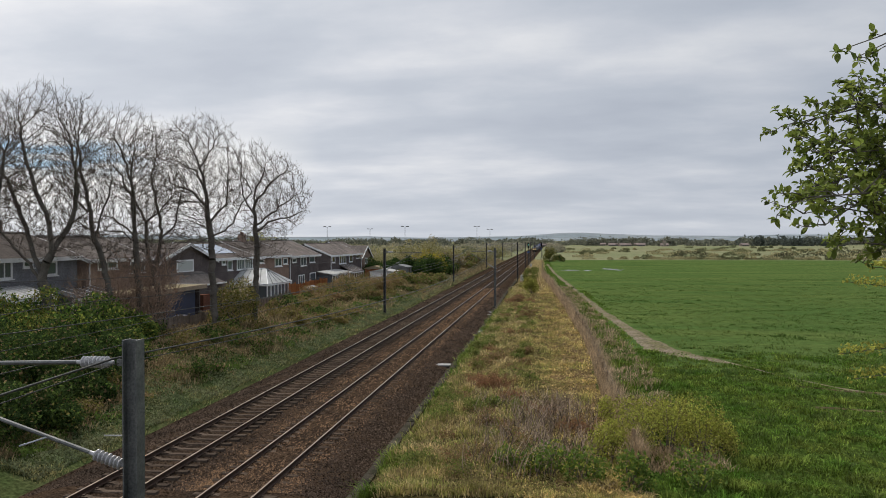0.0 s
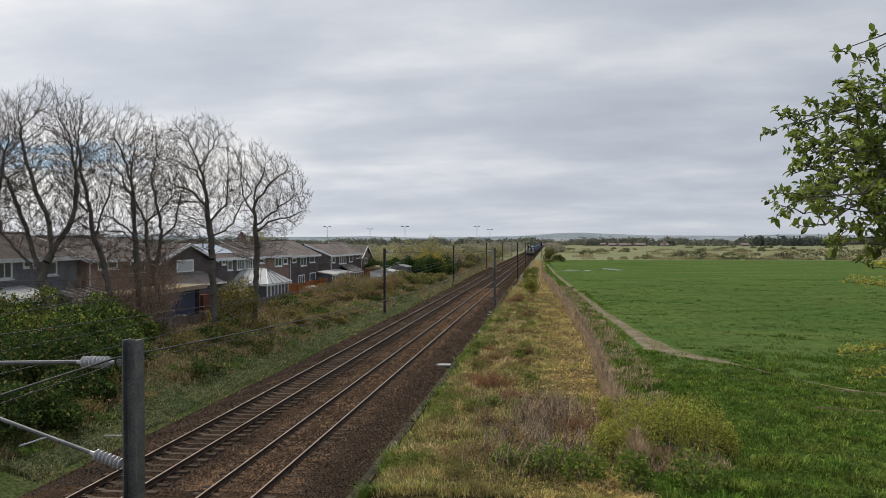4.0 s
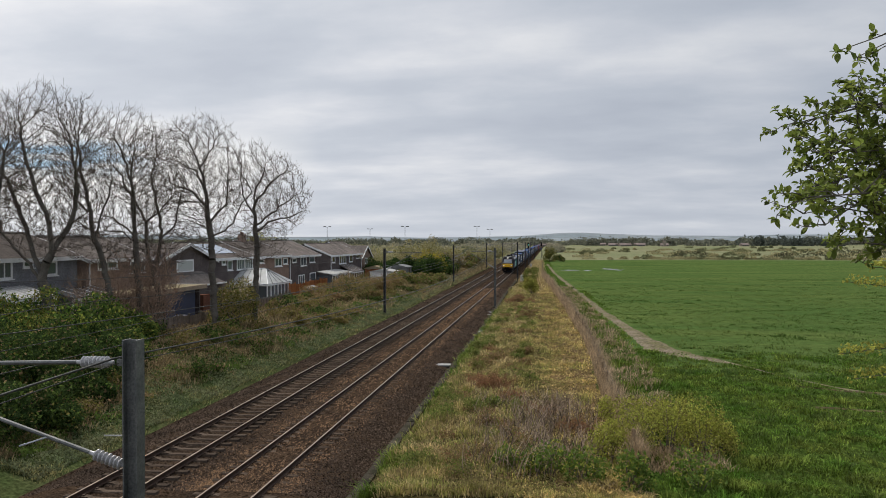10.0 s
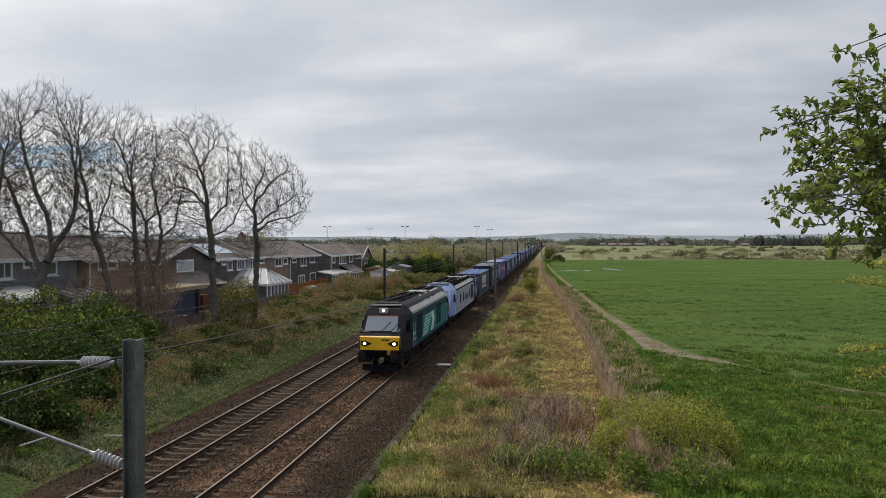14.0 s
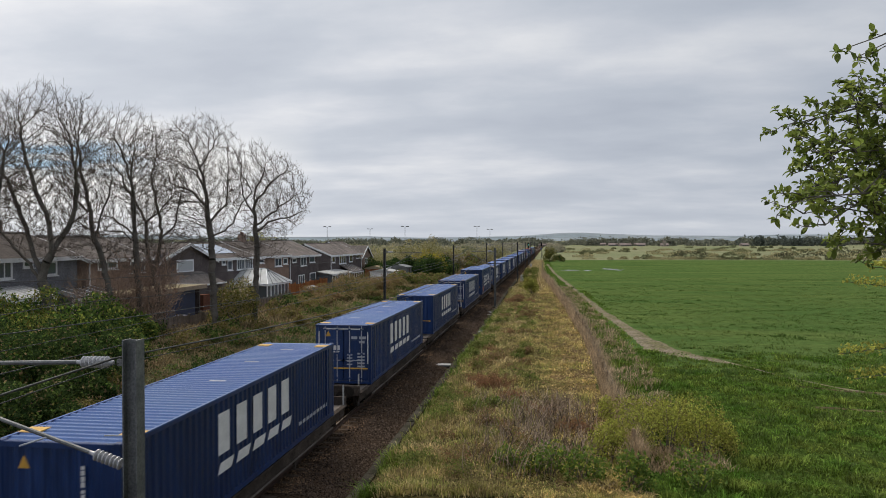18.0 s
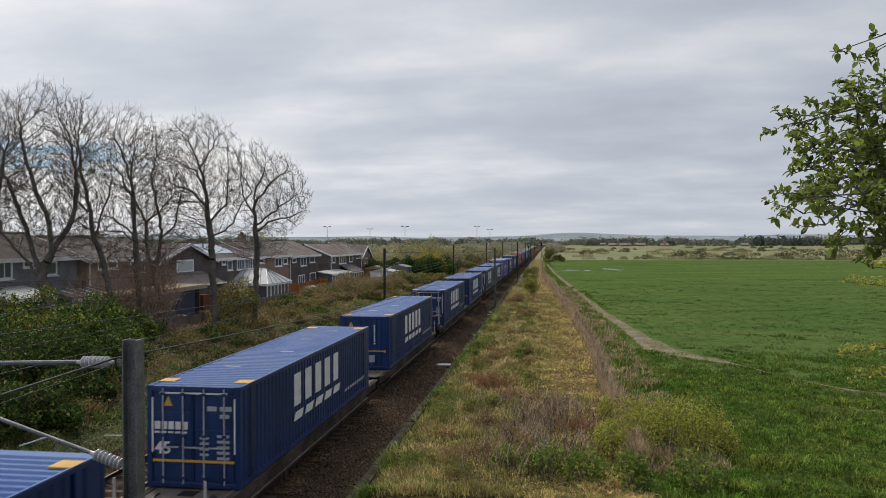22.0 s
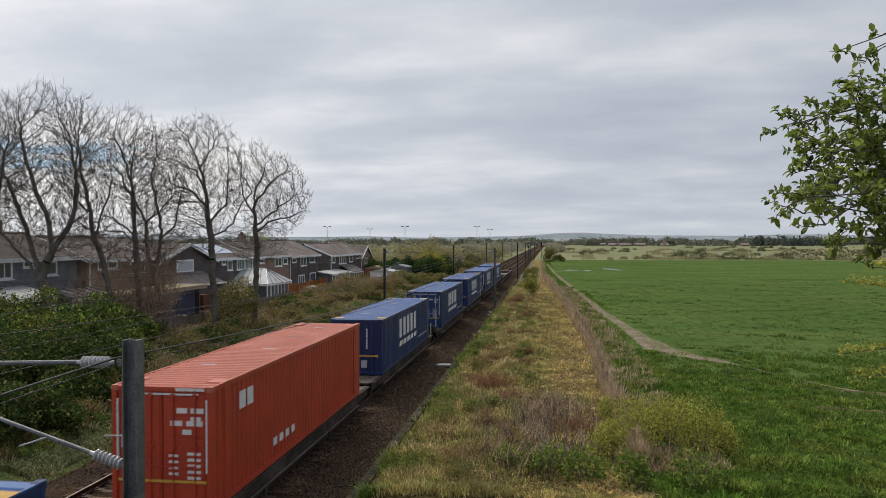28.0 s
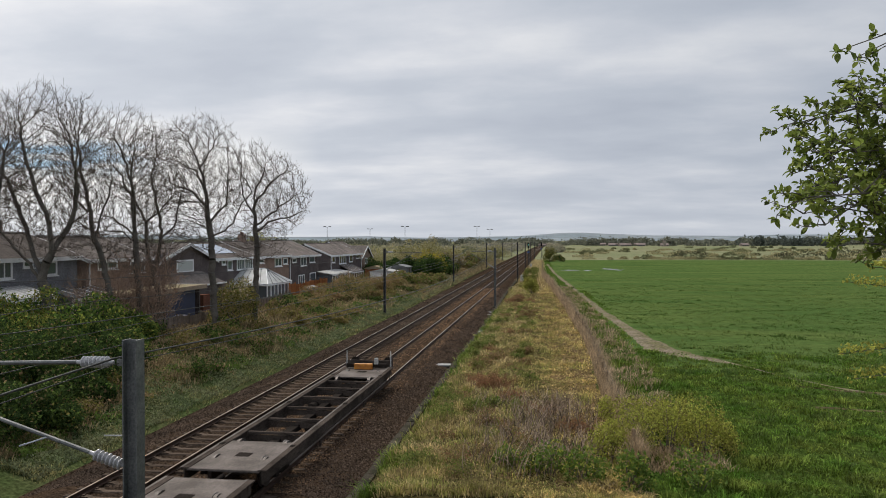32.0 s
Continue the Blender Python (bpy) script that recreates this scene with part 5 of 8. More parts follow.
M_SIGNALRED = mat("lit_red_signal", (1.0, 0.10, 0.16), (0.95, 0.10, 0.15), bump=0, contrast=0.02, glow=1.4)
signal(2.9, 232.0, M_SIGNALGREEN, "tall colour-light railway signal showing a green light")
signal(5.87, 330.0, M_SIGNALRED, "distant colour-light railway signal showing a red light")


def cabinet(x, y, w, h, label):
    t = thing("trackside_cabinet", label, "equipment cabinet", m=pose(x, y, ground_z(x, y) - 0.05))
    part("body", Geo().box(-w / 2, w / 2, -0.3, 0.3, 0.15, h, 0.03), M_WHITE, t)
    part("plinth", Geo().box(-w / 2 - 0.06, w / 2 + 0.06, -0.36, 0.36, -0.2, 0.15), M_CONCRETE, t)
    part("door", Geo().box(-w / 2 + 0.05, w / 2 - 0.05, -0.32, -0.298, 0.25, h - 0.12), M_PALECON, t, "grey door")


cabinet(4.35, 134.0, 0.6, 1.25, "pale grey trackside equipment cabinet on a plinth")
cabinet(4.2, 206.0, 0.6, 1.1, "small pale trackside equipment cabinet")
for x, y in ((2.3, 80.0), (2.5, 77.5)):
    inspection_slab(x, y, -0.5, 1.5, 0.4, "weathered concrete cover slab at the track side")
inspection_slab(3.4, 62.0, -0.38, 0.3, 1.6, "pale loose concrete trough lid")
inspection_slab(3.0, 116.0, -0.55, 1.6, 0.5, "flat concrete cover slab at the track side")

# ---- fence between the line and the field ----
M_POST = mat("weathered_post", (0.30, 0.22, 0.15), (0.19, 0.14, 0.10), scale=4, fine=40, bump=0.4, rnd=0.2, stretch=(1, 1, 0.2))


def boundary_fence():
    t = thing("post_and_wire_fence", "old post and wire fence overgrown with dry grass", "fence")
    rnd = random.Random(8)
    post = Geo().box(-0.05, 0.05, -0.05, 0.05, -0.3, 1.05, 0.015).mesh("post", M_POST)
    ys = [25.0, 30.5]
    y = 36.0
    while y < 240:
        ys.append(y)
        y += 2.1 if y < 110 else 5
    for y in ys:
        o = part("post", post, None, t)
        x = fence_x(y)
        o.location = (x + rnd.uniform(-0.04, 0.04), y, ground_z(x, y))
        o.rotation_euler = (rnd.uniform(-0.04, 0.04), rnd.uniform(-0.05, 0.05), rnd.uniform(-0.2, 0.2))
    for h in (0.15, 0.35, 0.55, 0.75, 0.95, 1.15):
        part("fence_wire", Geo().tube([(fence_x(y), y, ground_z(fence_x(y), y) + h) for y in ys], 0.006, 4), M_WIRE, t)


boundary_fence()
# ---- the estate on the far side ----
M_DKBRICK = mat("dark_brown_tile_hanging", (0.144, 0.123, 0.121), (0.102, 0.0878, 0.0894), scale=0.8, fine=12, bump=0.3, dist=0.03, rnd=0.12)
M_BRICK = mat("brown_brick", (0.328, 0.242, 0.195), (0.242, 0.174, 0.143), scale=0.8, fine=14, bump=0.3, dist=0.02, rnd=0.12)
M_SLATEWALL = mat("grey_tile_hanging", (0.254, 0.263, 0.287), (0.178, 0.182, 0.207), scale=0.8, fine=12, bump=0.3, dist=0.03)
M_REDBRICK = mat("red_brick", (0.155, 0.072, 0.05), (0.12, 0.06, 0.045), scale=1.2, fine=14, bump=0.3, dist=0.02)
M_TILE = mat("brown_concrete_tiles", (0.185, 0.162, 0.150), (0.12, 0.107, 0.10), scale=0.7, fine=9, bump=0.5, dist=0.04, rnd=0.15, stretch=(1, 1, 1))
M_UPVC = mat("white_upvc", (0.806, 0.818, 0.84), (0.694, 0.706, 0.728), scale=2, fine=30, rough=0.4, bump=0, contrast=0.06)
M_PANE = glass("house_window_glass", (0.10, 0.115, 0.13), 0.06)
M_BLIND = glass("blind_behind_glass", (0.50, 0.52, 0.54), 0.15)
M_PANELGLASS = mat("polycarbonate_roof", (0.52, 0.53, 0.53), (0.40, 0.41, 0.40), scale=1.2, fine=10, rough=0.62, bump=0.05, contrast=0.15)
M_SOLAR = glass("solar_panel_glass", (0.30, 0.36, 0.45), 0.12)
M_TIMBER = mat("orange_stained_boards", (0.336, 0.14, 0.056), (0.238, 0.098, 0.0448), scale=2, fine=20, bump=0.2, rnd=0.25)
M_GREYWOOD = mat("grey_weathered_boards", (0.195, 0.156, 0.13), (0.13, 0.111, 0.091), scale=2, fine=20, bump=0.2, rnd=0.25)
M_FELT = mat("pale_roof_felt", (0.30, 0.26, 0.17), (0.24, 0.2, 0.13), scale=0.8, fine=12, bump=0.2)
M_NAVYDOOR = mat("dark_blue_door", (0.018, 0.032, 0.085), (0.015, 0.026, 0.066), scale=2, fine=20, rough=0.5, bump=0.05)
M_CREAM = mat("cream_cladding", (0.38, 0.31, 0.24), (0.31, 0.25, 0.19), scale=2, fine=20, bump=0.1)


def house_window(parent, x, y0, y1, z0, z1, lights=2, blind=False):
    """A white framed window in a wall that faces +x."""
    f = 0.13
    w = part("window", Geo().box(x - 0.05, x + 0.05, y0, y1, z0, z0 + f).box(x - 0.05, x + 0.05, y0, y1, z1 - f, z1).box(x - 0.05, x + 0.05, y0, y0 + f, z0 + f, z1 - f).box(x - 0.05, x + 0.05, y1 - f, y1, z0 + f, z1 - f), M_UPVC, parent, "white window frame")
    step = (y1 - y0 - 2 * f) / lights
    for i in range(lights):
        a = y0 + f + i * step
        part("pane", Geo().box(x - 0.01, x + 0.004, a + (0.04 if i else 0), a + step - (0.04 if i < lights - 1 else 0), z0 + f, z1 - f), M_BLIND if blind else M_PANE, w, "white blind behind glass" if blind else "dark glass pane")
        if i:
            part("mullion", Geo().box(x - 0.04, x + 0.045, a - 0.04, a + 0.04, z0 + f, z1 - f), M_UPVC, w)
    part("window_sill", Geo().box(x - 0.02, x + 0.13, y0 - 0.08, y1 + 0.08, z0 - 0.07, z0 - 0.003), M_UPVC, w)


def terrace_house(y0, y1, x=-24.0, depth=8.0, ground=0.0, eave=5.3, ridge=7.0, wall=None, windows=(), verge=True, label="", gable=False, panels=False, chimney=None):
    """Two storeys. The long side faces the line, or with gable=True the gable does."""
    t = thing("house", label, "house", "houses of the estate")
    wall = wall or M_DKBRICK
    xb = x - depth
    g = Geo().box(xb, x, y0, y1, ground - 0.4, eave)
    ym, xm = (y0 + y1) / 2, (x + xb) / 2
    o = 0.35
    if gable:
        g.prism([(y0, eave), (y1, eave), (ym, ridge - 0.12)], "x", xb, x)
        slope = [((y0 - o, eave - 0.22), (ym, ridge)), ((y1 + o, eave - 0.22), (ym, ridge))]
        for (ya, za), (yb, zb) in slope:
            part("roof", Geo().add([(xb - o, ya, za), (x + o, ya, za), (x + o, yb, zb), (xb - o, yb, zb), (xb - o, ya, za - 0.12), (x + o, ya, za - 0.12), (x + o, yb, zb - 0.12), (xb - o, yb, zb - 0.12)], [(0, 1, 2, 3), (7, 6, 5, 4), (0, 4, 5, 1), (1, 5, 6, 2), (2, 6, 7, 3), (3, 7, 4, 0)]), M_TILE, t, "brown tiled roof slope")
            part("bargeboard", Geo().prism([(ya, za - 0.26), (yb, zb - 0.26), (yb, zb + 0.02), (ya, za + 0.02)], "x", x + o, x + o + 0.05), M_UPVC, t, "white bargeboard")
            part("gutter", Geo().box(xb - o, x + o, min(ya, ya - 0.1 * (1 if ya < ym else -1)), max(ya, ya - 0.1 * (1 if ya < ym else -1)), za - 0.16, za - 0.04), M_UPVC, t)
    else:
        g.prism([(xb, eave), (x, eave), (xm, ridge - 0.12)], "y", y0, y1)
        for s, xe in ((1, x + o), (-1, xb - o)):
            part("roof", Geo().add([(xe, y0 - 0.2, eave - 0.1), (xe, y1 + 0.2, eave - 0.1), (xm, y1 + 0.2, ridge), (xm, y0 - 0.2, ridge), (xe, y0 - 0.2, eave - 0.22), (xe, y1 + 0.2, eave - 0.22), (xm, y1 + 0.2, ridge - 0.12), (xm, y0 - 0.2, ridge - 0.12)], [(0, 1, 2, 3), (7, 6, 5, 4), (0, 4, 5, 1), (1, 5, 6, 2), (2, 6, 7, 3), (3, 7, 4, 0)]), M_TILE, t, "brown tiled roof slope")
        part("ridge_tiles", Geo().tube([(xm, y0 - 0.2, ridge), (xm, y1 + 0.2, ridge)], 0.1, 6), M_TILE, t)
        part("fascia", Geo().box(x + o, x + o + 0.05, y0 - 0.2, y1 + 0.2, eave - 0.36, eave - 0.09), M_UPVC, t, "white fascia and gutter")
        if verge:
            for yv in (y0 - 0.22, y1 + 0.2):
                part("bargeboard", Geo().prism([(x + o, eave - 0.36), (x + o, eave - 0.1), (xm, ridge + 0.02), (xm, ridge - 0.26)], "y", yv, yv + 0.05), M_UPVC, t, "white bargeboard")
    part("wall", g, wall, t)
    part("downpipe", Geo().tube([(x + 0.06, y0 + 0.25, ground), (x + 0.06, y0 + 0.25, eave - 0.5), (x + 0.36, y0 + 0.25, eave - 0.25)], 0.06, 8), M_UPVC, t, "white downpipe")
    for w in windows:
        house_window(t, x + 0.01, *w)
    if panels:
        for i in range(4):
            ya = y0 + 1.0 + i * 1.7
            k0, k1 = 0.25, 0.85
            def at(k, lift):
                return (x + o + (xm - x - o) * k, eave - 0.1 + (ridge - eave + 0.1) * k + lift)
            (xa, za), (xc, zc) = at(k0, 0.06), at(k1, 0.06)
            part("solar_panel", Geo().add([(xa, ya, za), (xa, ya + 1.6, za), (xc, ya + 1.6, zc), (xc, ya, zc)], [(0, 1, 2, 3)]), M_SOLAR, t, "glossy roof solar panel")
    if chimney:
        c = part("chimney", Geo().box(xm - 0.35, xm + 0.35, chimney - 0.5, chimney + 0.5, ridge - 0.6, ridge + 0.85, 0.03), M_BRICK, t)
        for d in (-0.22, 0.22):
            part("chimney_pot", Geo().lathe((xm, chimney + d, ridge + 0.84), (0, 0, 1), [(0, 0.12), (0.3, 0.1), (0.3, 0.08)], 10), M_REDBRICK, c)
    return t


terrace_house(112.0, 131.0, eave=5.05, ridge=6.75, windows=[(112.9, 114.6, 3.75, 4.75, 1), (117.0, 121.0, 3.45, 4.8, 3), (123.0, 125.4, 3.6, 4.75, 1), (127.5, 130.2, 4.05, 4.75, 2), (118.6, 122.5, 0.9, 2.1, 3)], label="dark brown two-storey house with white fascia and windows", chimney=None)
terrace_house(93.5, 106.0, eave=5.3, ridge=7.15, windows=[(101.8, 104.2, 4.1, 5.1, 1), (98.0, 100.4, 3.75, 5.0, 2), (94.6, 96.2, 4.3, 4.9, 1), (101.9, 104.6, 1.2, 2.7, 1), (97.0, 99.6, 1.2, 2.6, 3)], label="dark brown terraced house with small white windows")
terrace_house(82.0, 93.4, eave=5.45, ridge=7.1, windows=[(88.3, 90.7, 4.0, 5.1, 2), (83.0, 84.8, 4.55, 5.1, 1), (91.2, 92.8, 4.2, 5.0, 1), (88.2, 91.4, 1.3, 2.6, 2)], label="brown terraced house half hidden behind bare trees", wall=M_BRICK, chimney=88.0)
terrace_house(70.9, 81.9, eave=5.5, ridge=7.0, windows=[(74.6, 75.8, 4.05, 5.15, 1), (77.0, 79.0, 4.0, 5.2, 3), (79.3, 81.3, 4.0, 5.2, 3), (73.2, 74.2, 4.7, 5.2, 1)], label="dark brown house with solar panels on its roof", panels=True)
terrace_house(59.3, 70.6, x=-23.6, eave=5.5, ridge=6.95, gable=True, depth=9, windows=[(63.0, 66.2, 4.3, 5.45, 1, True)], label="dark brown house whose gable faces the line")
terrace_house(50.5, 59.0, eave=5.9, ridge=7.4, windows=[(51.8, 54.4, 5.0, 5.7, 2), (56.2, 58.4, 4.6, 5.6, 2), (52.0, 54.0, 2.2, 3.5, 2)], label="brown house behind bare tree trunks", wall=M_BRICK)
terrace_house(38.0, 50.3, x=-24.6, eave=6.15, ridge=7.7, ground=0.5, windows=[(42.2, 43.6, 4.75, 6.0, 2), (39.2, 41.2, 4.75, 6.0, 2), (46.7, 48.0, 4.8, 5.8, 1), (44.6, 45.6, 5.4, 5.9, 1)], wall=M_SLATEWALL, label="grey-walled house with white windows behind the hedge", chimney=47.0)
# a gabled house beyond the end of the row
terrace_house(133.0, 141.0, x=-24.5, eave=4.3, ridge=6.3, gable=True, depth=9, wall=M_BRICK, windows=[(136.0, 138.0, 3.0, 4.0, 2)], label="small brown house with a white-edged gable")
# rows behind
for i, (yy, xx, rr) in enumerate(((58, -58, 8.2), (78, -62, 8.1), (98, -60, 7.9), (120, -66, 7.8), (150, -52, 7.4), (176, -60, 7.3), (205, -48, 7.0))):
    terrace_house(yy, yy + 15, x=xx, eave=rr - 2.0, ridge=rr, wall=M_BRICK if i % 2 else M_DKBRICK, label="brown roofed house in the row behind", chimney=yy + 4 if i % 2 else None, windows=[(yy + 2, yy + 4, rr - 3.6, rr - 2.5, 2), (yy + 9, yy + 11.5, rr - 3.6, rr - 2.5, 2)])


def lean_to(parent_label, y0, y1, x0, x1, z0, z1, zb, walls, roof, posts=6):
    """A conservatory or porch: glazed front, sloping roof."""
    t = thing("conservatory", parent_label, "conservatory", "garden rooms")
    part("roof", Geo().add([(x0, y0, z1), (x0, y1, z1), (x1, y1, z0), (x1, y0, z0), (x0, y0, z1 - 0.1), (x0, y1, z1 - 0.1), (x1, y1, z0 - 0.1), (x1, y0, z0 - 0.1)], [(3, 2, 1, 0), (4, 5, 6, 7), (0, 1, 5, 4), (1, 2, 6, 5), (2, 3, 7, 6), (3, 0, 4, 7)]), roof, t, "pale sloping roof")
    part("dwarf_wall", Geo().box(x0, x1 - 0.05, y0 + 0.05, y1 - 0.05, zb - 0.4, zb + 0.6), M_BRICK, t)
    part("glazing", Geo().box(x0, x1 - 0.1, y0 + 0.1, y1 - 0.1, zb + 0.6, z0 - 0.1), M_PANE, t, "dark glazing")
    step = (y1 - y0) / posts
    for i in range(posts + 1):
        y = y0 + i * step
        part("frame_post", Geo().box(x1 - 0.1, x1 - 0.02, y - 0.06, y + 0.06, zb + 0.6, z0 - 0.08), walls, t)
    part("eaves_beam", Geo().box(x1 - 0.1, x1 + 0.05, y0 - 0.05, y1 + 0.05, z0 - 0.25, z0 - 0.08), walls, t)
    for i in range(1, posts):
        y = y0 + i * step
        part("glazing_bar", Geo().add([(x0, y - 0.04, z1 + 0.03), (x0, y + 0.04, z1 + 0.03), (x1, y + 0.04, z0 + 0.03), (x1, y - 0.04, z0 + 0.03)], [(3, 2, 1, 0)]), walls, t)
    return t


lean_to("white conservatory with dark panes against a brown house", 105.2, 116.0, -24.0, -21.6, 2.35, 2.75, 0.2, M_UPVC, M_PALECON, 8)
lean_to("tiled bay porch on the end house", 117.5, 125.0, -24.0, -22.0, 2.2, 3.3, 0.2, M_UPVC, M_TILE, 5)
def hipped_conservatory(y0, y1, x0, x1, eave, ridge, label):
    """A glazed garden room whose ridge runs out from the house and ends in a hip."""
    t = thing("conservatory", label, "conservatory", "garden rooms")
    ym, xe = (y0 + y1) / 2, x1 - 1.6
    part("roof", Geo().add([(x0, y0, eave), (x1, y0, eave), (x1, y1, eave), (x0, y1, eave), (x0, ym, ridge), (xe, ym, ridge)], [(0, 1, 5, 4), (1, 2, 5), (2, 3, 4, 5), (3, 0, 4)]), M_PANELGLASS, t, "pale glazed hipped roof")
    part("ridge_bar", Geo().tube([(x0, ym, ridge), (xe, ym, ridge)], 0.07, 6).tube([(xe, ym, ridge), (x1, y0, eave)], 0.05, 6).tube([(xe, ym, ridge), (x1, y1, eave)], 0.05, 6), M_UPVC, t)
    for k in (0.2, 0.4, 0.6, 0.8):
        xa = x0 + (xe - x0) * k
        for yb in (y0, y1):
            part("glazing_bar", Geo().tube([(xa, ym, ridge + 0.02), (x0 + (x1 - x0) * k, yb, eave + 0.02)], 0.035, 4), M_STEEL, t)
        part("glazing_bar", Geo().tube([(xe, ym, ridge + 0.02), (x1, y0 + (y1 - y0) * k, eave + 0.02)], 0.035, 4), M_STEEL, t)
    part("dwarf_wall", Geo().box(x0, x1 - 0.05, y0 + 0.05, y1 - 0.05, -0.3, 1.0), M_BRICK, t)
    part("glazing", Geo().box(x0, x1 - 0.12, y0 + 0.12, y1 - 0.12, 1.0, eave - 0.02), M_PANE, t, "dark glazing")
    part("eaves_beam", Geo().box(x0, x1 + 0.04, y0 - 0.04, y0 + 0.1, eave - 0.2, eave + 0.03).box(x0, x1 + 0.04, y1 - 0.1, y1 + 0.04, eave - 0.2, eave + 0.03).box(x1 - 0.1, x1 + 0.04, y0 + 0.1, y1 - 0.1, eave - 0.2, eave + 0.03), M_UPVC, t)
    for i in range(8):
        y = y0 + 0.06 + (y1 - y0 - 0.12) * i / 7
        part("frame_post", Geo().box(x1 - 0.11, x1 - 0.01, y - 0.07, y + 0.07, 1.0, eave - 0.2), M_UPVC, t)
    for i in range(4):
        x = x0 + (x1 - x0 - 0.2) * i / 4
        part("frame_post", Geo().box(x - 0.07, x + 0.07, y0 + 0.02, y0 + 0.11, 1.0, eave - 0.2), M_UPVC, t)


hipped_conservatory(75.0, 82.4, -24.0, -19.8, 2.65, 4.15, "white conservatory with a pale glazed hipped roof")
lean_to("pale glazed garden room by a brown house", 40.2, 44.5, -24.4, -22.2, 3.7, 4.3, 1.0, M_UPVC, M_PANELGLASS, 8)
lean_to("white framed garden room behind the hedge", 46.0, 52.0, -24.0, -22.0, 3.4, 3.9, 0.8, M_UPVC, M_PANE, 6)


def pent_roof():
    t = thing("house_extension", "single-storey brown extension with a hipped tile roof", "extension")
    part("wall", Geo().box(-23.6, -22.1, 60.3, 69.0, -0.4, 3.3), M_DKBRICK, t)
    part("roof", Geo().add([(-23.5, 61.5, 4.35), (-23.5, 67.5, 4.35), (-21.8, 69.3, 3.2), (-21.8, 59.9, 3.2), (-23.5, 59.9, 3.2), (-23.5, 69.3, 3.2)], [(0, 3, 2, 1), (0, 4, 3), (1, 2, 5)]), M_TILE, t, "brown hipped roof")
    part("gutter", Geo().box(-21.85, -21.72, 59.8, 69.4, 3.1, 3.22), M_UPVC, t)


def garage():
    t = thing("garage", "open-fronted garden garage with a flat felt roof", "garage")
    part("wall", Geo().box(-22.4, -22.25, 49.4, 59.8, 0.2, 3.3).box(-22.4, -19.9, 49.3, 49.45, 0.2, 3.3).box(-22.4, -19.9, 59.7, 59.9, 0.2, 3.3), M_DKBRICK, t)
    part("roof", Geo().box(-22.6, -19.5, 49.0, 60.2, 3.35, 3.5, 0.02), M_FELT, t, "pale flat felt roof")
    part("fascia", Geo().box(-19.5, -19.42, 49.0, 60.2, 3.2, 3.52), M_CREAM, t, "cream fascia board")
    part("verge_board", Geo().box(-22.6, -19.45, 60.2, 60.28, 3.2, 3.53), M_UPVC, t)
    part("door", Geo().box(-20.2, -20.1, 54.6, 59.4, 0.2, 3.2), M_NAVYDOOR, t, "dark blue boarded door")
    part("pier", Geo().box(-20.4, -19.8, 60.3, 61.5, 0.2, 2.6, 0.02), M_REDBRICK, t, "red brick pier")
    part("side_wall", Geo().box(-20.3, -20.15, 49.5, 54.6, 0.2, 3.2), M_GREYWOOD, t)


pent_roof()
garage()


def board_fence(y0, y1, x0, x1, h, m, label):
    t = thing("garden_fence", label, "fence", "garden fences")
    n = max(int(math.hypot(y1 - y0, x1 - x0) / 0.32), 2)
    rnd = random.Random(int(y0 * 10))
    d = Vector((x1 - x0, y1 - y0, 0)).normalized()
    board = Geo().box(-0.02, 0.02, -0.15, 0.15, 0, h).mesh("board", m)
    for i in range(n):
        k = (i + 0.5) / n
        o = part("board", board, None, t)
        x, y = x0 + (x1 - x0) * k, y0 + (y1 - y0) * k
        o.location = (x, y, ground_z(x, y) - 0.1 + rnd.uniform(-0.04, 0.04))
        o.rotation_euler.z = math.atan2(d.y, d.x) - math.pi / 2
    for i in range(0, n + 1, 6):
        k = min(i / n, 1)
        x, y = x0 + (x1 - x0) * k, y0 + (y1 - y0) * k
        part("fence_post", Geo().box(x - 0.05, x + 0.05, y - 0.05, y + 0.05, ground_z(x, y) - 0.3, ground_z(x, y) + h + 0.08), m, t)


board_fence(80.0, 95.0, -19.2, -19.4, 2.0, M_TIMBER, "orange-brown boarded garden fence")
board_fence(62.0, 79.8, -17.6, -19.0, 1.2, M_GREYWOOD, "grey weathered garden fence below the gardens")
board_fence(95.3, 128.0, -19.6, -20.0, 1.3, M_GREYWOOD, "grey weathered garden fence behind brambles")
board_fence(40.0, 61.5, -16.4, -17.0, 1.1, M_GREYWOOD, "low grey fence along the bank top")


def shed(x, y, w, d, h, m, roof, label, turn=0):
    t = thing("garden_shed", label, "shed", "garden sheds", pose(x, y, ground_z(x, y) - 0.1, 0, 0, turn))
    part("walls", Geo().box(-w / 2, w / 2, -d / 2, d / 2, -0.3, h), m, t)
    part("roof", Geo().prism([(-w / 2 - 0.15, h - 0.05), (w / 2 + 0.15, h - 0.05), (w / 2 + 0.15, h + 0.05), (0, h + 0.45), (-w / 2 - 0.15, h + 0.05)], "y", -d / 2 - 0.15, d / 2 + 0.15), roof, t)
    part("door", Geo().box(w / 2, w / 2 + 0.03, -0.4, 0.4, 0.05, h - 0.2), M_GREYWOOD, t)


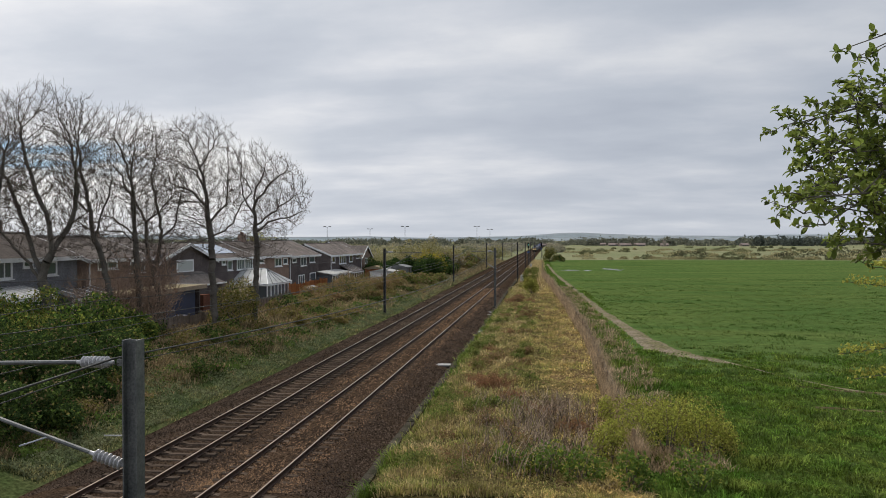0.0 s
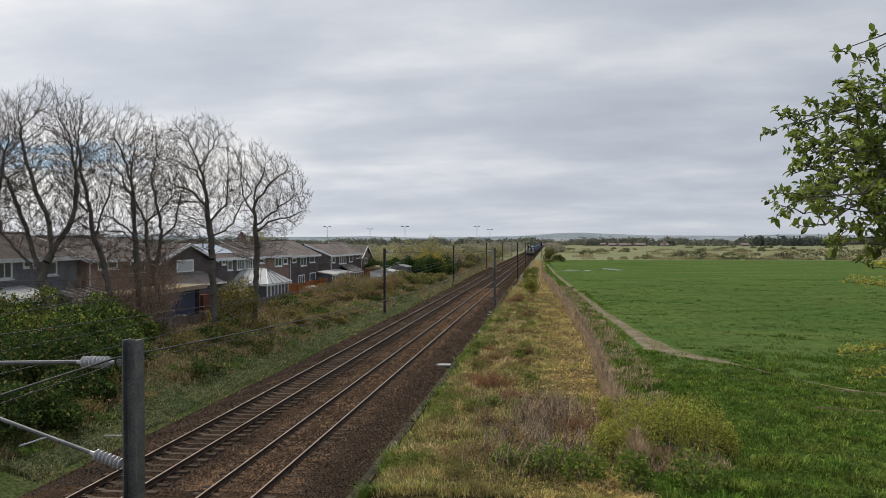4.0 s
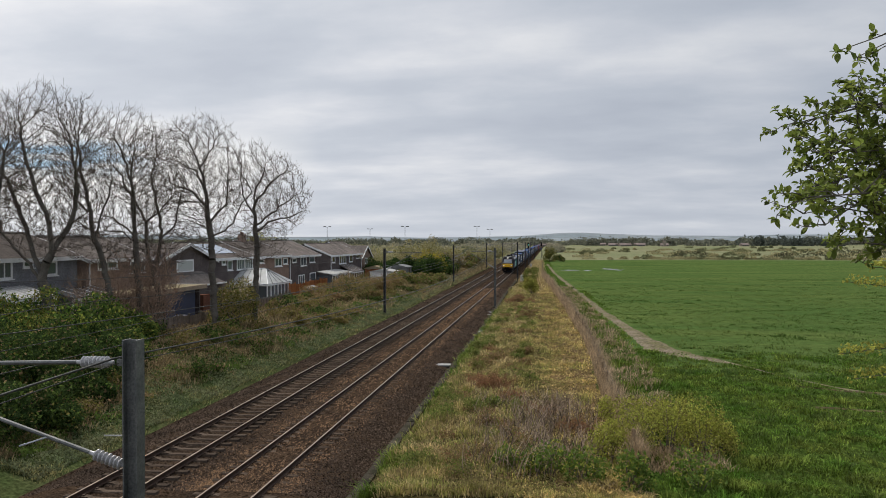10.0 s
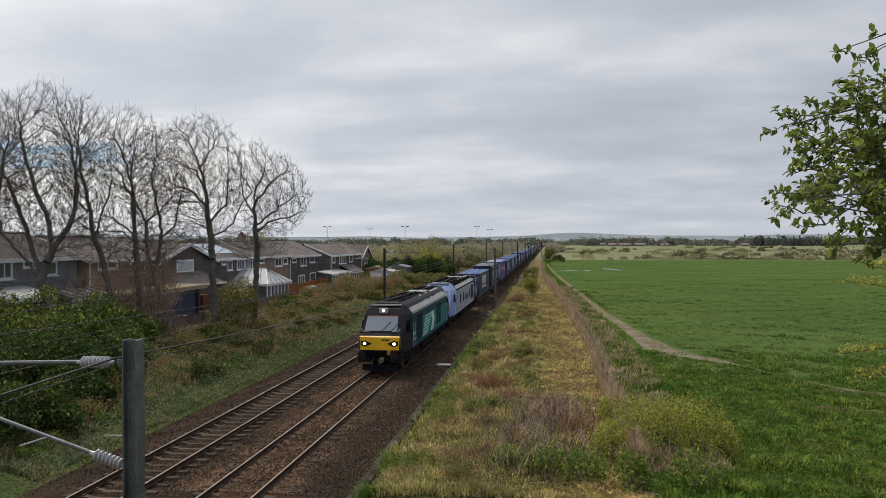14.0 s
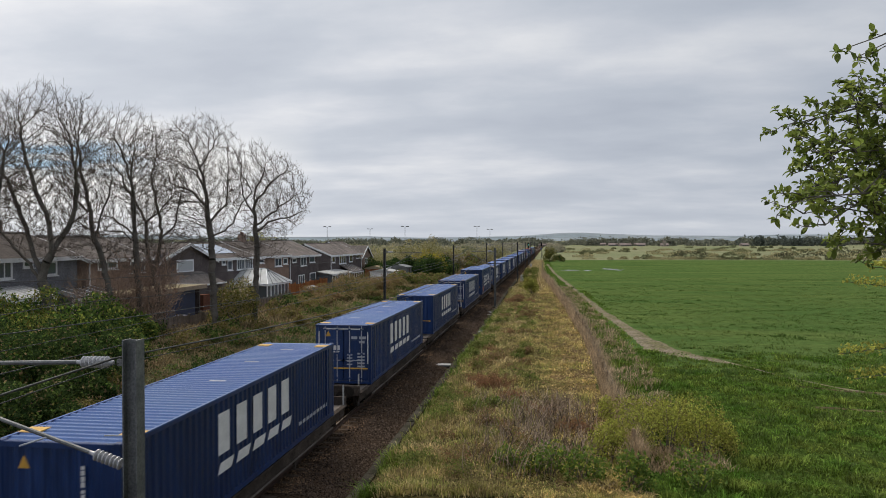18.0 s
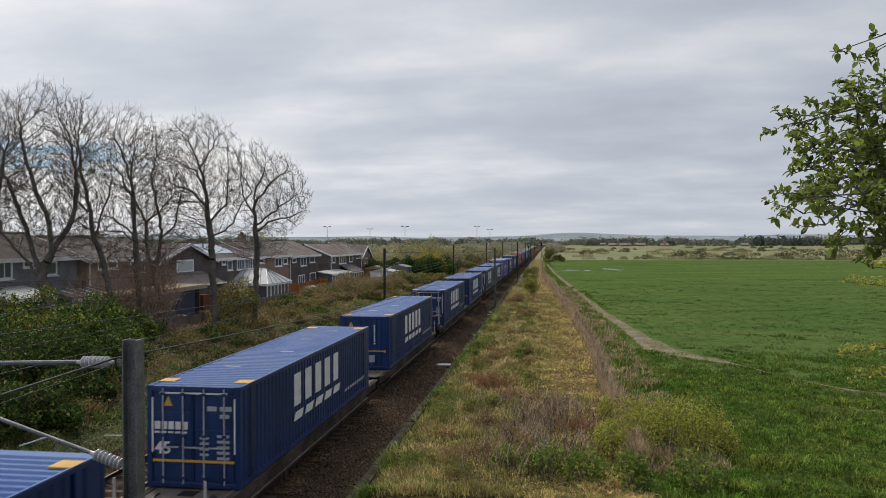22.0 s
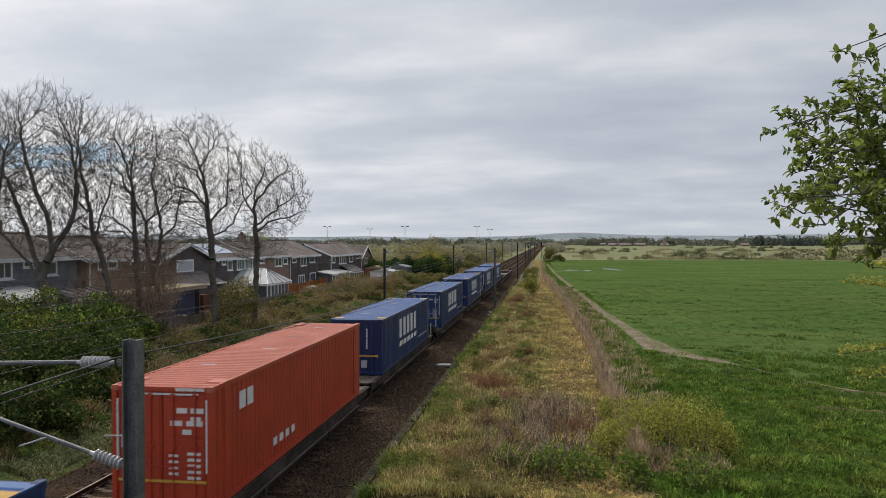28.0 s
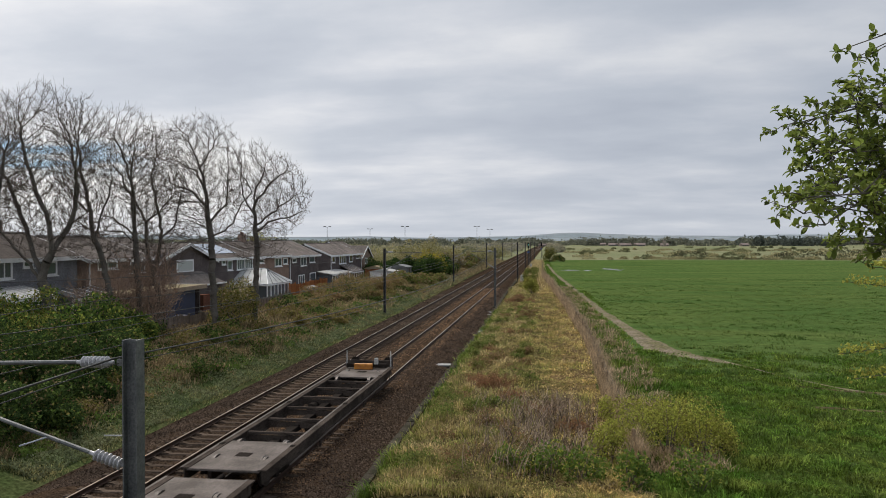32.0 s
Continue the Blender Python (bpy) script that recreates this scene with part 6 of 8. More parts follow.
shed(-16.8, 117.5, 3.6, 4.5, 1.9, M_UPVC, M_PALECON, "low pale garden shed with a flat light roof")
shed(-15.4, 123.5, 3.0, 4.5, 2.1, M_STEEL, M_STEEL, "grey garden shed beside a pale one")
shed(-20.4, 127.0, 3.0, 3.0, 2.4, M_TIMBER, M_FELT, "light brown garden shed behind brambles")
shed(-19.9, 87.0, 2.0, 3.2, 1.3, M_PALECON, M_PALECON, "small white covered garden store")
M_BIN = mat("blue_plastic_bin", (0.03, 0.05, 0.15), (0.025, 0.04, 0.12), scale=4, fine=30, rough=0.5, bump=0)
t = thing("wheelie_bin", "blue plastic wheelie bin beside the garage", "bin", m=pose(-17.4, 51.6, ground_z(-17.4, 51.6)))
part("body", Geo().prism([(-0.24, 0.1), (0.24, 0.1), (0.3, 1.0), (-0.3, 1.0)], "y", -0.3, 0.3), M_BIN, t)
part("lid", Geo().box(-0.33, 0.33, -0.36, 0.33, 1.0, 1.08, 0.02), M_BIN, t)


def street_lamp(x, y, top, twin=True):
    t = thing("street_lamp", "tall slim twin-headed street lamp above distant roofs" if twin else "tall slim street lamp above distant roofs", "street lamp", "distant street lamps", pose(x, y, 0))
    part("column", Geo().tube([(0, 0, -0.5), (0, 0, top)], [0.08, 0.05], 8), M_STEEL, t)
    for s in (-1, 1) if twin else (1,):
        part("arm", Geo().tube([(0, 0, top), (s * 0.6, 0, top + 0.12)], 0.05, 6), M_STEEL, t)
        part("lantern", Geo().box(min(s * 0.4, s * 1.0), max(s * 0.4, s * 1.0), -0.18, 0.18, top + 0.05, top + 0.25, 0.04), M_STEEL, t)


for x, y, top in ((-48.9, 194, 10.8), (-49.5, 245, 11.0), (-28.6, 197, 10.8), (-14.5, 250, 11.8), (-9.8, 245, 10.7)):
    street_lamp(x, y, top)
# ---- plants ----
M_BARK = mat("grey_brown_bark", (0.162, 0.148, 0.13), (0.0994, 0.09, 0.0792), scale=1.5, fine=25, bump=0.4, dist=0.02)
M_TWIG = mat("brown_twigs", (0.176, 0.149, 0.128), (0.126, 0.106, 0.0922), scale=2, fine=10, bump=0)
M_REDTWIG = mat("reddish_twigs", (0.375, 0.27, 0.203), (0.27, 0.188, 0.143), scale=2, fine=10, bump=0)


def foliage(name, a, b, island=0.45, rough=0.6, scale=0.5, stretch=(1, 1, 1), fine=6, contrast=0.25, thinness=0.4):
    m = mat(name, a, b, scale=scale, stretch=stretch, fine=fine, rough=rough, bump=0, contrast=contrast, island=island)
    n, l = m.node_tree.nodes, m.node_tree.links
    b = n["Principled BSDF"]
    b.inputs["Specular IOR Level"].default_value = 0.12 if rough < 0.5 else 0.03
    thin, mix = n.new("ShaderNodeBsdfTranslucent"), n.new("ShaderNodeMixShader")
    l.new(b.inputs["Base Color"].links[0].from_socket, thin.inputs[0])
    mix.inputs[0].default_value = thinness
    l.new(b.outputs[0], mix.inputs[1])
    l.new(thin.outputs[0], mix.inputs[2])
    l.new(mix.outputs[0], n["Material Output"].inputs[0])
    return m


M_LEAFDARK = foliage("dark_green_leaves", (0.0375, 0.0688, 0.0225), (0.0575, 0.09, 0.0275))
M_LEAFMID = foliage("green_leaves", (0.105, 0.176, 0.0396), (0.149, 0.204, 0.0506))
M_LEAFOLIVE = foliage("olive_leaves", (0.21, 0.20, 0.058), (0.25, 0.215, 0.07))
M_LEAFLIME = foliage("fresh_yellow_green_leaves", (0.33, 0.37, 0.07), (0.40, 0.38, 0.09))
M_LEAFBRIGHT = foliage("bright_green_leaves", (0.125, 0.20, 0.042), (0.15, 0.215, 0.052))
M_BRAMBLE = foliage("brown_bramble", (0.324, 0.216, 0.126), (0.228, 0.198, 0.09))
M_RUSSET = foliage("russet_bracken", (0.36, 0.20, 0.11), (0.26, 0.15, 0.085))
M_BLOSSOM = foliage("pale_blossom", (0.30, 0.27, 0.24), (0.2, 0.2, 0.15))
M_GORSE = foliage("yellow_gorse", (0.476, 0.378, 0.028), (0.308, 0.280, 0.042))
# distant woods: haze put into the leaf colours as paler, greyer greens
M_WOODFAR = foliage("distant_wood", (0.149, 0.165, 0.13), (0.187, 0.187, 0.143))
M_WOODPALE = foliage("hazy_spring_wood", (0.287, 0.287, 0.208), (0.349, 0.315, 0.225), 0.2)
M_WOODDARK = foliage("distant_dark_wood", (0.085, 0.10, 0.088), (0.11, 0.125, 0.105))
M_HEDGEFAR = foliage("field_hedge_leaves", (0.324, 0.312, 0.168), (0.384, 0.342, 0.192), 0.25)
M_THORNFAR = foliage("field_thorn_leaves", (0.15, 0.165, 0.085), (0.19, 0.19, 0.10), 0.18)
M_TREELEAF = foliage("glossy_tree_leaves", (0.1, 0.155, 0.0301), (0.15, 0.196, 0.0418), rough=0.4, thinness=0.5)
# yellow-green young leaves; their bright tone also paints in the sunlit highlights
M_TREELEAF2 = foliage("sunlit_young_leaves", (0.33, 0.35, 0.085), (0.24, 0.29, 0.065), rough=0.4, thinness=0.5)


def stick(V, F, p, q, r0, r1, sides):
    """A tapered twig between two points, straight into the lists."""
    d = q - p
    n = d.length
    if n < 1e-6:
        return
    d = d / n
    u = d.orthogonal().normalized()
    w = d.cross(u)
    o = len(V)
    for c, r in ((p, r0), (q, r1)):
        for k in range(sides):
            a = 2 * math.pi * k / sides
            e = c + (u * math.cos(a) + w * math.sin(a)) * r
            V.append((e.x, e.y, e.z))
    for k in range(sides):
        j = (k + 1) % sides
        F.append((o + k, o + j, o + sides + j, o + sides + k))


def rods(name, P, Q, r0, r1, sides, material, smooth=False):
    """Tapered twigs from the points P to the points Q, all in one mesh."""
    n = len(P)
    d = Q - P
    d = d / (np.linalg.norm(d, axis=1, keepdims=True) + 1e-9)
    ref = np.where(np.abs(d[:, 2:]) > 0.9, [[1.0, 0, 0]], [[0, 0, 1.0]])
    u = np.cross(d, ref)
    u /= np.linalg.norm(u, axis=1, keepdims=True) + 1e-9
    w = np.cross(d, u)
    a = np.arange(sides) * 2 * np.pi / sides
    ring = u[:, None] * np.cos(a)[None, :, None] + w[:, None] * np.sin(a)[None, :, None]
    v = np.concatenate([P[:, None] + ring * r0[:, None, None], Q[:, None] + ring * r1[:, None, None]], 1).reshape(-1, 3)
    k = np.arange(sides)
    quad = np.stack([k, (k + 1) % sides, sides + (k + 1) % sides, sides + k], 1)
    f = ((np.arange(n) * 2 * sides)[:, None, None] + quad[None]).reshape(-1, 4)
    me = raw_mesh(name, v, f, material)
    if smooth:
        me.polygons.foreach_set("use_smooth", [True] * len(f))
    return me


def branching(limbs, crowns, count, rng, step=0.25, kill=0.29, rise=0.20):
    """Main limbs first; then every twig grows towards the free room that is nearest to it, until the crown is full. Gives places and parents."""
    pos, par = [], []
    for i, line in enumerate(limbs):
        pts = [np.array(p, float) for p in line]
        last = -1
        if i:
            last = int(np.argmin(np.linalg.norm(np.array(pos) - pts[0], axis=1)))
            pts[0] = pos[last]
        else:
            pos.append(pts[0])
            par.append(-1)
            last = 0
        for a, b in zip(pts, pts[1:]):
            n = max(int(np.linalg.norm(b - a) / 0.4), 1)
            for k in range(n):
                pos.append(a + (b - a) * (k + 1) / n + rng.normal(size=3) * 0.045)
                par.append(last)
                last = len(pos) - 1
    room = sum(c[1][0] * c[1][1] * c[1][2] for c in crowns)
    A = []
    for centre, radii in crowns:
        m = int(count * radii[0] * radii[1] * radii[2] / room)
        d = rng.normal(size=(m, 3))
        d /= np.linalg.norm(d, axis=1, keepdims=True)
        A.append(np.array(centre) + d * (rng.random((m, 1)) ** 0.36) * np.array(radii))
    A = np.concatenate(A)
    heart = np.array(crowns[0][0]) - np.array([0, 0, crowns[0][1][2] * 1.05])
    N = np.array(pos)
    gap = np.linalg.norm(A[:, None] - N[None], axis=2)
    who, far = gap.argmin(1), gap.min(1)
    for turn in range(80):
        live = far > kill
        A, who, far = A[live], who[live], far[live]
        if len(A) < 12:
            break
        near = far < 1.5 if turn < 45 else far < 9
        ids = np.unique(who[near])
        if len(ids) == 0:
            break
        way = np.zeros((len(pos), 3))
        np.add.at(way, who[near], (A[near] - N[who[near]]) / far[near][:, None])
        d = way[ids]
        away = N[ids] - heart
        away /= np.linalg.norm(away, axis=1, keepdims=True) + 1e-6
        d = d / (np.linalg.norm(d, axis=1, keepdims=True) + 1e-6) + away * 0.55 + rng.normal(size=d.shape) * 0.11 + np.array([0, 0, rise])
        d /= np.linalg.norm(d, axis=1, keepdims=True)
        fresh = N[ids] + d * step
        first = len(pos)
        pos += list(fresh)
        par += [int(i) for i in ids]
        N = np.concatenate([N, fresh])
        gap = np.linalg.norm(A[:, None] - fresh[None], axis=2)
        g, w = gap.min(1), gap.argmin(1)
        closer = g < far
        who[closer], far[closer] = w[closer] + first, g[closer]
        stay = rng.random(len(A)) > 0.02
        A, who, far = A[stay], who[stay], far[stay]
    return N, np.array(par)


def bare_tree(base, limbs, crowns, seed, label, material=None, twig=0.0092, dense=82, depth=0.62, sprigs=1.5, kind="tree", girth=2.55):
    """A leafless tree. limbs: lines of (sideways, height), the trunk first; crowns: (sideways, height, half width, half height) of the room that the twigs fill."""
    rng = np.random.default_rng(seed)
    bx, by = base
    foot = ground_z(bx, by)
    lines = []
    for i, line in enumerate(limbs):
        slope = rng.uniform(-0.45, 0.45) if i else rng.uniform(-0.06, 0.06)
        lines.append([(u, slope * (z - line[0][1]) * 0.7, z - foot) for u, z in line])
    u0, _, z0 = lines[0][0]
    lines[0] = [(u0 * 0.6, 0, -0.4), (u0 * 0.8, 0, z0 * 0.5)] + lines[0]
    rooms = [((u, 0, z - foot), (a, a * depth + 0.7, b)) for u, z, a, b in crowns]
    area = sum(math.pi * a * b for _, _, a, b in crowns)
    N, par = branching(lines, rooms, int(dense * area), rng)
    kids = np.bincount(par[1:], minlength=len(N))
    load = np.zeros(len(N))
    for i in range(len(N) - 1, 0, -1):
        if kids[i] == 0:
            load[i] = 1.0
        load[par[i]] += load[i]
    r = twig * np.maximum(load, 1) ** (1 / girth) * (1 + 0.7 * np.sqrt(load / load.max()))
    # each piece tapers from its parent's girth only where the parent simply runs on
    P, Q = N[par[1:]], N[1:]
    ra, rb = np.minimum(r[par[1:]], r[1:] * 1.25), r[1:]
    big = ra > 0.04
    thin = np.where(r[1:] < twig * 2.6)[0]
    pick = thin[rng.random(len(thin)) < 0.85]
    pick = np.concatenate([pick] + ([pick[rng.random(len(pick)) < sprigs - 1]] if sprigs > 1 else []))
    s = Q[pick] - (Q[pick] - P[pick]) * rng.random((len(pick), 1))
    run = (Q[pick] - P[pick]) / (np.linalg.norm(Q[pick] - P[pick], axis=1, keepdims=True) + 1e-9)
    d = run * 0.8 + rng.normal(size=run.shape) * 0.42 + np.array([0, 0, 0.38])
    d /= np.linalg.norm(d, axis=1, keepdims=True)
    ln = rng.uniform(0.16, 0.42, (len(pick), 1))
    m = s + d * ln
    e = m + (d + np.array([0, 0, 0.5]) + 0.25 * rng.normal(size=d.shape)) * ln * 0.6
    one = np.ones(len(pick))
    TP, TQ = np.concatenate([P[~big], s, m]), np.concatenate([Q[~big], m, e])
    T0, T1 = np.concatenate([ra[~big], one * twig * 0.85, one * twig * 0.7]), np.concatenate([rb[~big], one * twig * 0.7, one * twig * 0.45])
    group = "bare trees by the houses" if kind == "tree" else "thickets by the houses"
    t = thing("bare_tree" if kind == "tree" else "thicket", label, kind, group, pose(bx, by, foot, 0, 0, math.degrees(YAW)))
    if big.any():
        part("trunk", rods("trunk", P[big], Q[big], ra[big], rb[big], 8, M_BARK, True), None, t, "grey-brown trunk and limbs")
    tagged(part("crown", rods("crown", TP, TQ, T0, T1, 3, material or M_TWIG), None, t, "dense leafless crown of rising twigs"), kind="stuff")
    return t


bare_tree((-20.9, 42.0), [[(-0.1, 3.9), (-0.8, 6.1), (-1.3, 7.9), (-2.0, 9.9), (-2.8, 11.6), (-3.5, 13.5)], [(-0.3, 4.4), (-1.6, 6.1), (-3.0, 7.5), (-4.4, 9.0)], [(-0.1, 4.6), (0.3, 6.7), (0.3, 8.0), (-0.4, 10.1), (-1.0, 12.1), (-1.2, 14.2)], [(0.2, 6.1), (1.1, 8.4), (1.2, 10.6), (0.7, 12.2), (0.2, 13.7), (-0.3, 15.2)], [(1.2, 10.1), (1.8, 11.4), (2.1, 13.1)], [(1.2, 8.0), (2.5, 9.2), (3.3, 9.7)]],
          [(-0.4, 11.9, 3.2, 4.8), (-1.6, 10.4, 3.8, 2.9), (0.1, 7.6, 3.0, 1.7)], 53, "large leafless tree forking low behind the hedge", girth=2.42)
bare_tree((-24.0, 40.5), [[(0.0, 4.3), (-0.1, 7.0), (0.2, 9.7), (0.1, 12.3)], [(0.0, 6.7), (-1.1, 9.0), (-1.4, 11.3)], [(0.1, 8.7), (1.1, 10.7), (1.4, 12.7)]], [(0.1, 12.0, 2.5, 4.7)], 47, "tall leafless tree beside the grey house")
bare_tree((-18.5, 44.5), [[(0.0, 3.8), (-0.5, 5.9), (-1.1, 7.7), (-1.4, 9.8), (-1.9, 11.6), (-2.0, 13.8)], [(-1.0, 7.5), (-0.2, 9.5), (0.2, 10.9)], [(-1.2, 9.1), (-2.5, 10.0), (-3.0, 10.9)], [(-1.1, 7.6), (-2.1, 8.4), (-3.0, 8.6)]], [(-1.6, 11.6, 2.2, 4.6), (-1.0, 7.2, 1.8, 1.8)], 42, "leaning leafless tree among reddish stems")
bare_tree((-17.9, 46.7), [[(0.1, 3.8), (-0.1, 6.6), (-0.3, 8.9), (-0.4, 10.7), (-0.9, 12.6), (-1.5, 14.1)], [(-0.2, 7.4), (0.1, 9.2), (0.1, 11.1), (0.4, 12.9)], [(-0.3, 7.5), (-1.5, 8.7), (-2.4, 8.9)], [(-0.1, 7.2), (-1.1, 7.7), (-2.0, 7.8)], [(-0.3, 10.0), (-1.1, 11.5), (-1.9, 12.4)]], [(-0.6, 11.6, 2.5, 4.4), (-0.2, 6.8, 2.2, 1.9)], 43, "many-limbed leafless tree with brown twigs")
bare_tree((-17.7, 49.8), [[(-0.4, 3.4), (-1.1, 6.2), (-1.2, 8.4), (-2.0, 10.1), (-2.2, 12.1)], [(-0.6, 4.6), (0.0, 7.4), (-0.1, 9.4), (-0.5, 11.3), (0.0, 13.3)], [(-0.1, 7.4), (0.8, 8.2), (1.3, 10.5), (2.1, 11.3)], [(-1.2, 8.6), (-0.4, 9.2), (0.4, 10.3)]], [(-0.6, 11.1, 2.3, 4.4), (0.0, 7.0, 2.2, 1.8)], 44, "slim twin-stemmed leafless tree in front of a gable")
bare_tree((-14.7, 51.2), [[(0.1, 1.7), (-0.1, 5.4), (-0.2, 7.4), (-0.4, 8.8), (-0.6, 11.0), (-0.9, 12.4), (-1.7, 14.2), (-2.4, 15.2)], [(-0.1, 7.2), (0.7, 7.9), (1.4, 8.4), (2.0, 9.8), (2.7, 10.6), (2.1, 11.8), (1.9, 13.0)], [(-0.3, 8.4), (0.3, 9.2), (0.9, 9.6), (0.9, 11.8), (0.8, 13.8)], [(-0.6, 10.6), (-1.3, 12.2), (-2.3, 12.6)], [(-0.5, 9.4), (-1.5, 10.6), (-2.4, 11.0)], [(-0.9, 12.2), (-0.3, 13.4), (0.3, 14.6)]],
          [(-1.1, 12.0, 3.3, 4.2), (-1.2, 10.2, 3.1, 2.9), (-0.6, 7.6, 2.6, 1.3)], 45, "broad leafless tree with a forked grey trunk", dense=68)
bare_tree((-12.75, 54.5), [[(-0.2, 1.5), (-0.1, 5.3), (-0.1, 7.4), (-0.3, 10.4), (0.3, 12.1), (0.6, 13.1)], [(-0.1, 7.7), (0.9, 8.5), (2.7, 9.0), (3.8, 9.4)], [(-0.2, 9.9), (1.0, 11.4), (2.5, 12.5)], [(-0.1, 8.9), (-1.1, 10.6), (-1.3, 12.1)], [(-0.1, 8.2), (1.7, 9.7), (3.1, 10.8)]],
          [(1.3, 10.4, 2.8, 3.2), (-0.1, 11.2, 2.3, 3.4), (-0.1, 7.0, 2.4, 1.6)], 46, "spreading leafless tree at the end of the row", dense=66)
for i, (x, y, h) in enumerate(((-18.6, 45.5, 5.6), (-17.0, 46.3, 4.8), (-17.3, 48.0, 5.8), (-18.8, 47.4, 5.0), (-19.6, 43.6, 4.6), (-18.2, 50.5, 5.2))):
    z = ground_z(x, y)
    stems = [[(s * 0.15, z + 0.1), (s * 0.45, z + h * 0.4), (s * 0.9, z + h * 0.75)] for s in (0.1, -1.1, 0.9, -0.4, 0.5)]
    bare_tree((x, y), stems, [(0, z + h * 0.58, 1.5, h * 0.5)], 30 + i, "leafless reddish-brown thicket of thin stems", M_REDTWIG, dense=85, sprigs=1.4, twig=0.010, kind="thicket", girth=3.2)


def shrub(x, y, rx, ry, h, mats, leaf, count, label, name="bush", base=None, lumps=9, stems=7, category="bush", group="", droop=0.1):
    """A bush: thin stems and lumps of small leaves with gaps between them. mats: (material, share)."""
    z0 = ground_z(x, y) if base is None else base
    t = thing(name, label, category, group, pose(x, y, z0))
    g = Geo()
    cs = []
    for i in range(lumps):
        a = RNG.random() * 6.283
        r = RNG.random() ** 0.5
        k = RNG.random()
        cs.append((rx * r * math.cos(a) * (1.05 - 0.45 * k), ry * r * math.sin(a) * (1.05 - 0.45 * k), h * (0.18 + 0.66 * k * (1.1 - 0.5 * r))))
    cs = np.array(cs)
    for i in range(stems):
        c = cs[i % lumps]
        g.tube([(c[0] * 0.15, c[1] * 0.15, -0.2), (c[0] * 0.6, c[1] * 0.6, c[2] * 0.55), tuple(c)], [0.035 * min(h, 3) / 2, 0.02, 0.008], 4)
    tagged(part("woody_stem", g, M_TWIG, t), kind="stuff")
    start = 0
    n_all = count
    pick = RNG.integers(0, lumps, n_all)
    rad = np.array([rx, ry, h * 0.8]) * (0.30 + 0.16 * RNG.random((lumps, 1)))
    p = unit(n_all) * (0.55 + 0.45 * RNG.random((n_all, 1)) ** 0.6) * rad[pick] + cs[pick]
    p += 0.06 * RNG.normal(size=p.shape)
    p[:, 2] = np.maximum(p[:, 2], 0.03)
    for m, share in mats:
        n = int(n_all * share)
        part("foliage", leaf_mesh("foliage", p[start:start + n], leaf, m, droop=droop), None, t)
        start += n
    return t


# bank on the far side: green hedge, dark hollows, brambles
for i, (x, y, rx, ry, h, kind) in enumerate((
        (-18.5, 38.0, 2.6, 2.6, 4.2, 0), (-15.6, 39.5, 2.4, 2.4, 3.2, 1), (-14.6, 41.0, 1.5, 1.6, 2.2, 1), (-16.8, 34.5, 2.4, 2.6, 3.9, 0), (-14.2, 35.5, 2.2, 2.4, 2.9, 1),
        (-13.2, 30.5, 2.2, 2.6, 2.6, 2), (-12.0, 33.0, 1.6, 2.0, 2.0, 2), (-11.6, 27.5, 1.8, 2.2, 2.2, 2), (-10.6, 24.5, 1.6, 2.2, 1.9, 2), (-13.8, 26.0, 2.2, 2.4, 3.0, 2),
        (-20.8, 37.0, 2.6, 2.6, 4.4, 0), (-18.0, 30.0, 2.4, 2.6, 3.2, 0), (-9.7, 21.5, 1.2, 2.0, 1.5, 2), (-16.0, 24.0, 2.4, 2.6, 3.2, 2), (-10.4, 29.3, 1.0, 1.4, 1.1, 2))):
    mats = (((M_LEAFMID, 0.4), (M_LEAFOLIVE, 0.35), (M_LEAFLIME, 0.13), (M_LEAFDARK, 0.12)), ((M_LEAFMID, 0.55), (M_LEAFDARK, 0.3), (M_LEAFLIME, 0.15)), ((M_LEAFDARK, 0.72), (M_LEAFMID, 0.2), (M_BRAMBLE, 0.08)))[kind]
    shrub(x, y, rx, ry, h, mats, 0.16 if kind < 2 else 0.15, 4600, ("olive-green hedge bush on the bank", "fresh green hedge bush on the bank", "dark green bramble bush in the hollow")[kind], group="bushes on the bank", lumps=12)
shrub(-14.0, 53.5, 1.7, 1.7, 3.6, ((M_LEAFOLIVE, 0.6), (M_BRAMBLE, 0.2), (M_LEAFDARK, 0.2)), 0.13, 5200, "rounded olive evergreen bush below a bare tree", lumps=14)
for i, (x, y, rx, h) in enumerate(((-13.2, 84.0, 2.6, 2.0), (-14.8, 88.5, 2.8, 2.3), (-12.4, 92.0, 2.4, 1.8), (-14.4, 96.0, 3.0, 2.2), (-12.6, 101.0, 2.6, 1.9), (-16.6, 82.0, 2.2, 1.6), (-16.9, 92.0, 2.6, 2.1), (-11.0, 86.0, 1.2, 1.0), (-13.5, 76.0, 1.5, 0.9), (-15.0, 70.0, 1.5, 0.9))):
    shrub(x, y, rx, rx, h, ((M_BRAMBLE, 0.62), (M_RUSSET, 0.18), (M_LEAFOLIVE, 0.2)) if i % 3 else ((M_LEAFOLIVE, 0.3), (M_BRAMBLE, 0.5), (M_LEAFDARK, 0.2)), 0.14, 3000, "brown and olive bramble mound on the bank", name="bramble", group="brambles", lumps=10, category="bramble")
rnd = random.Random(77)
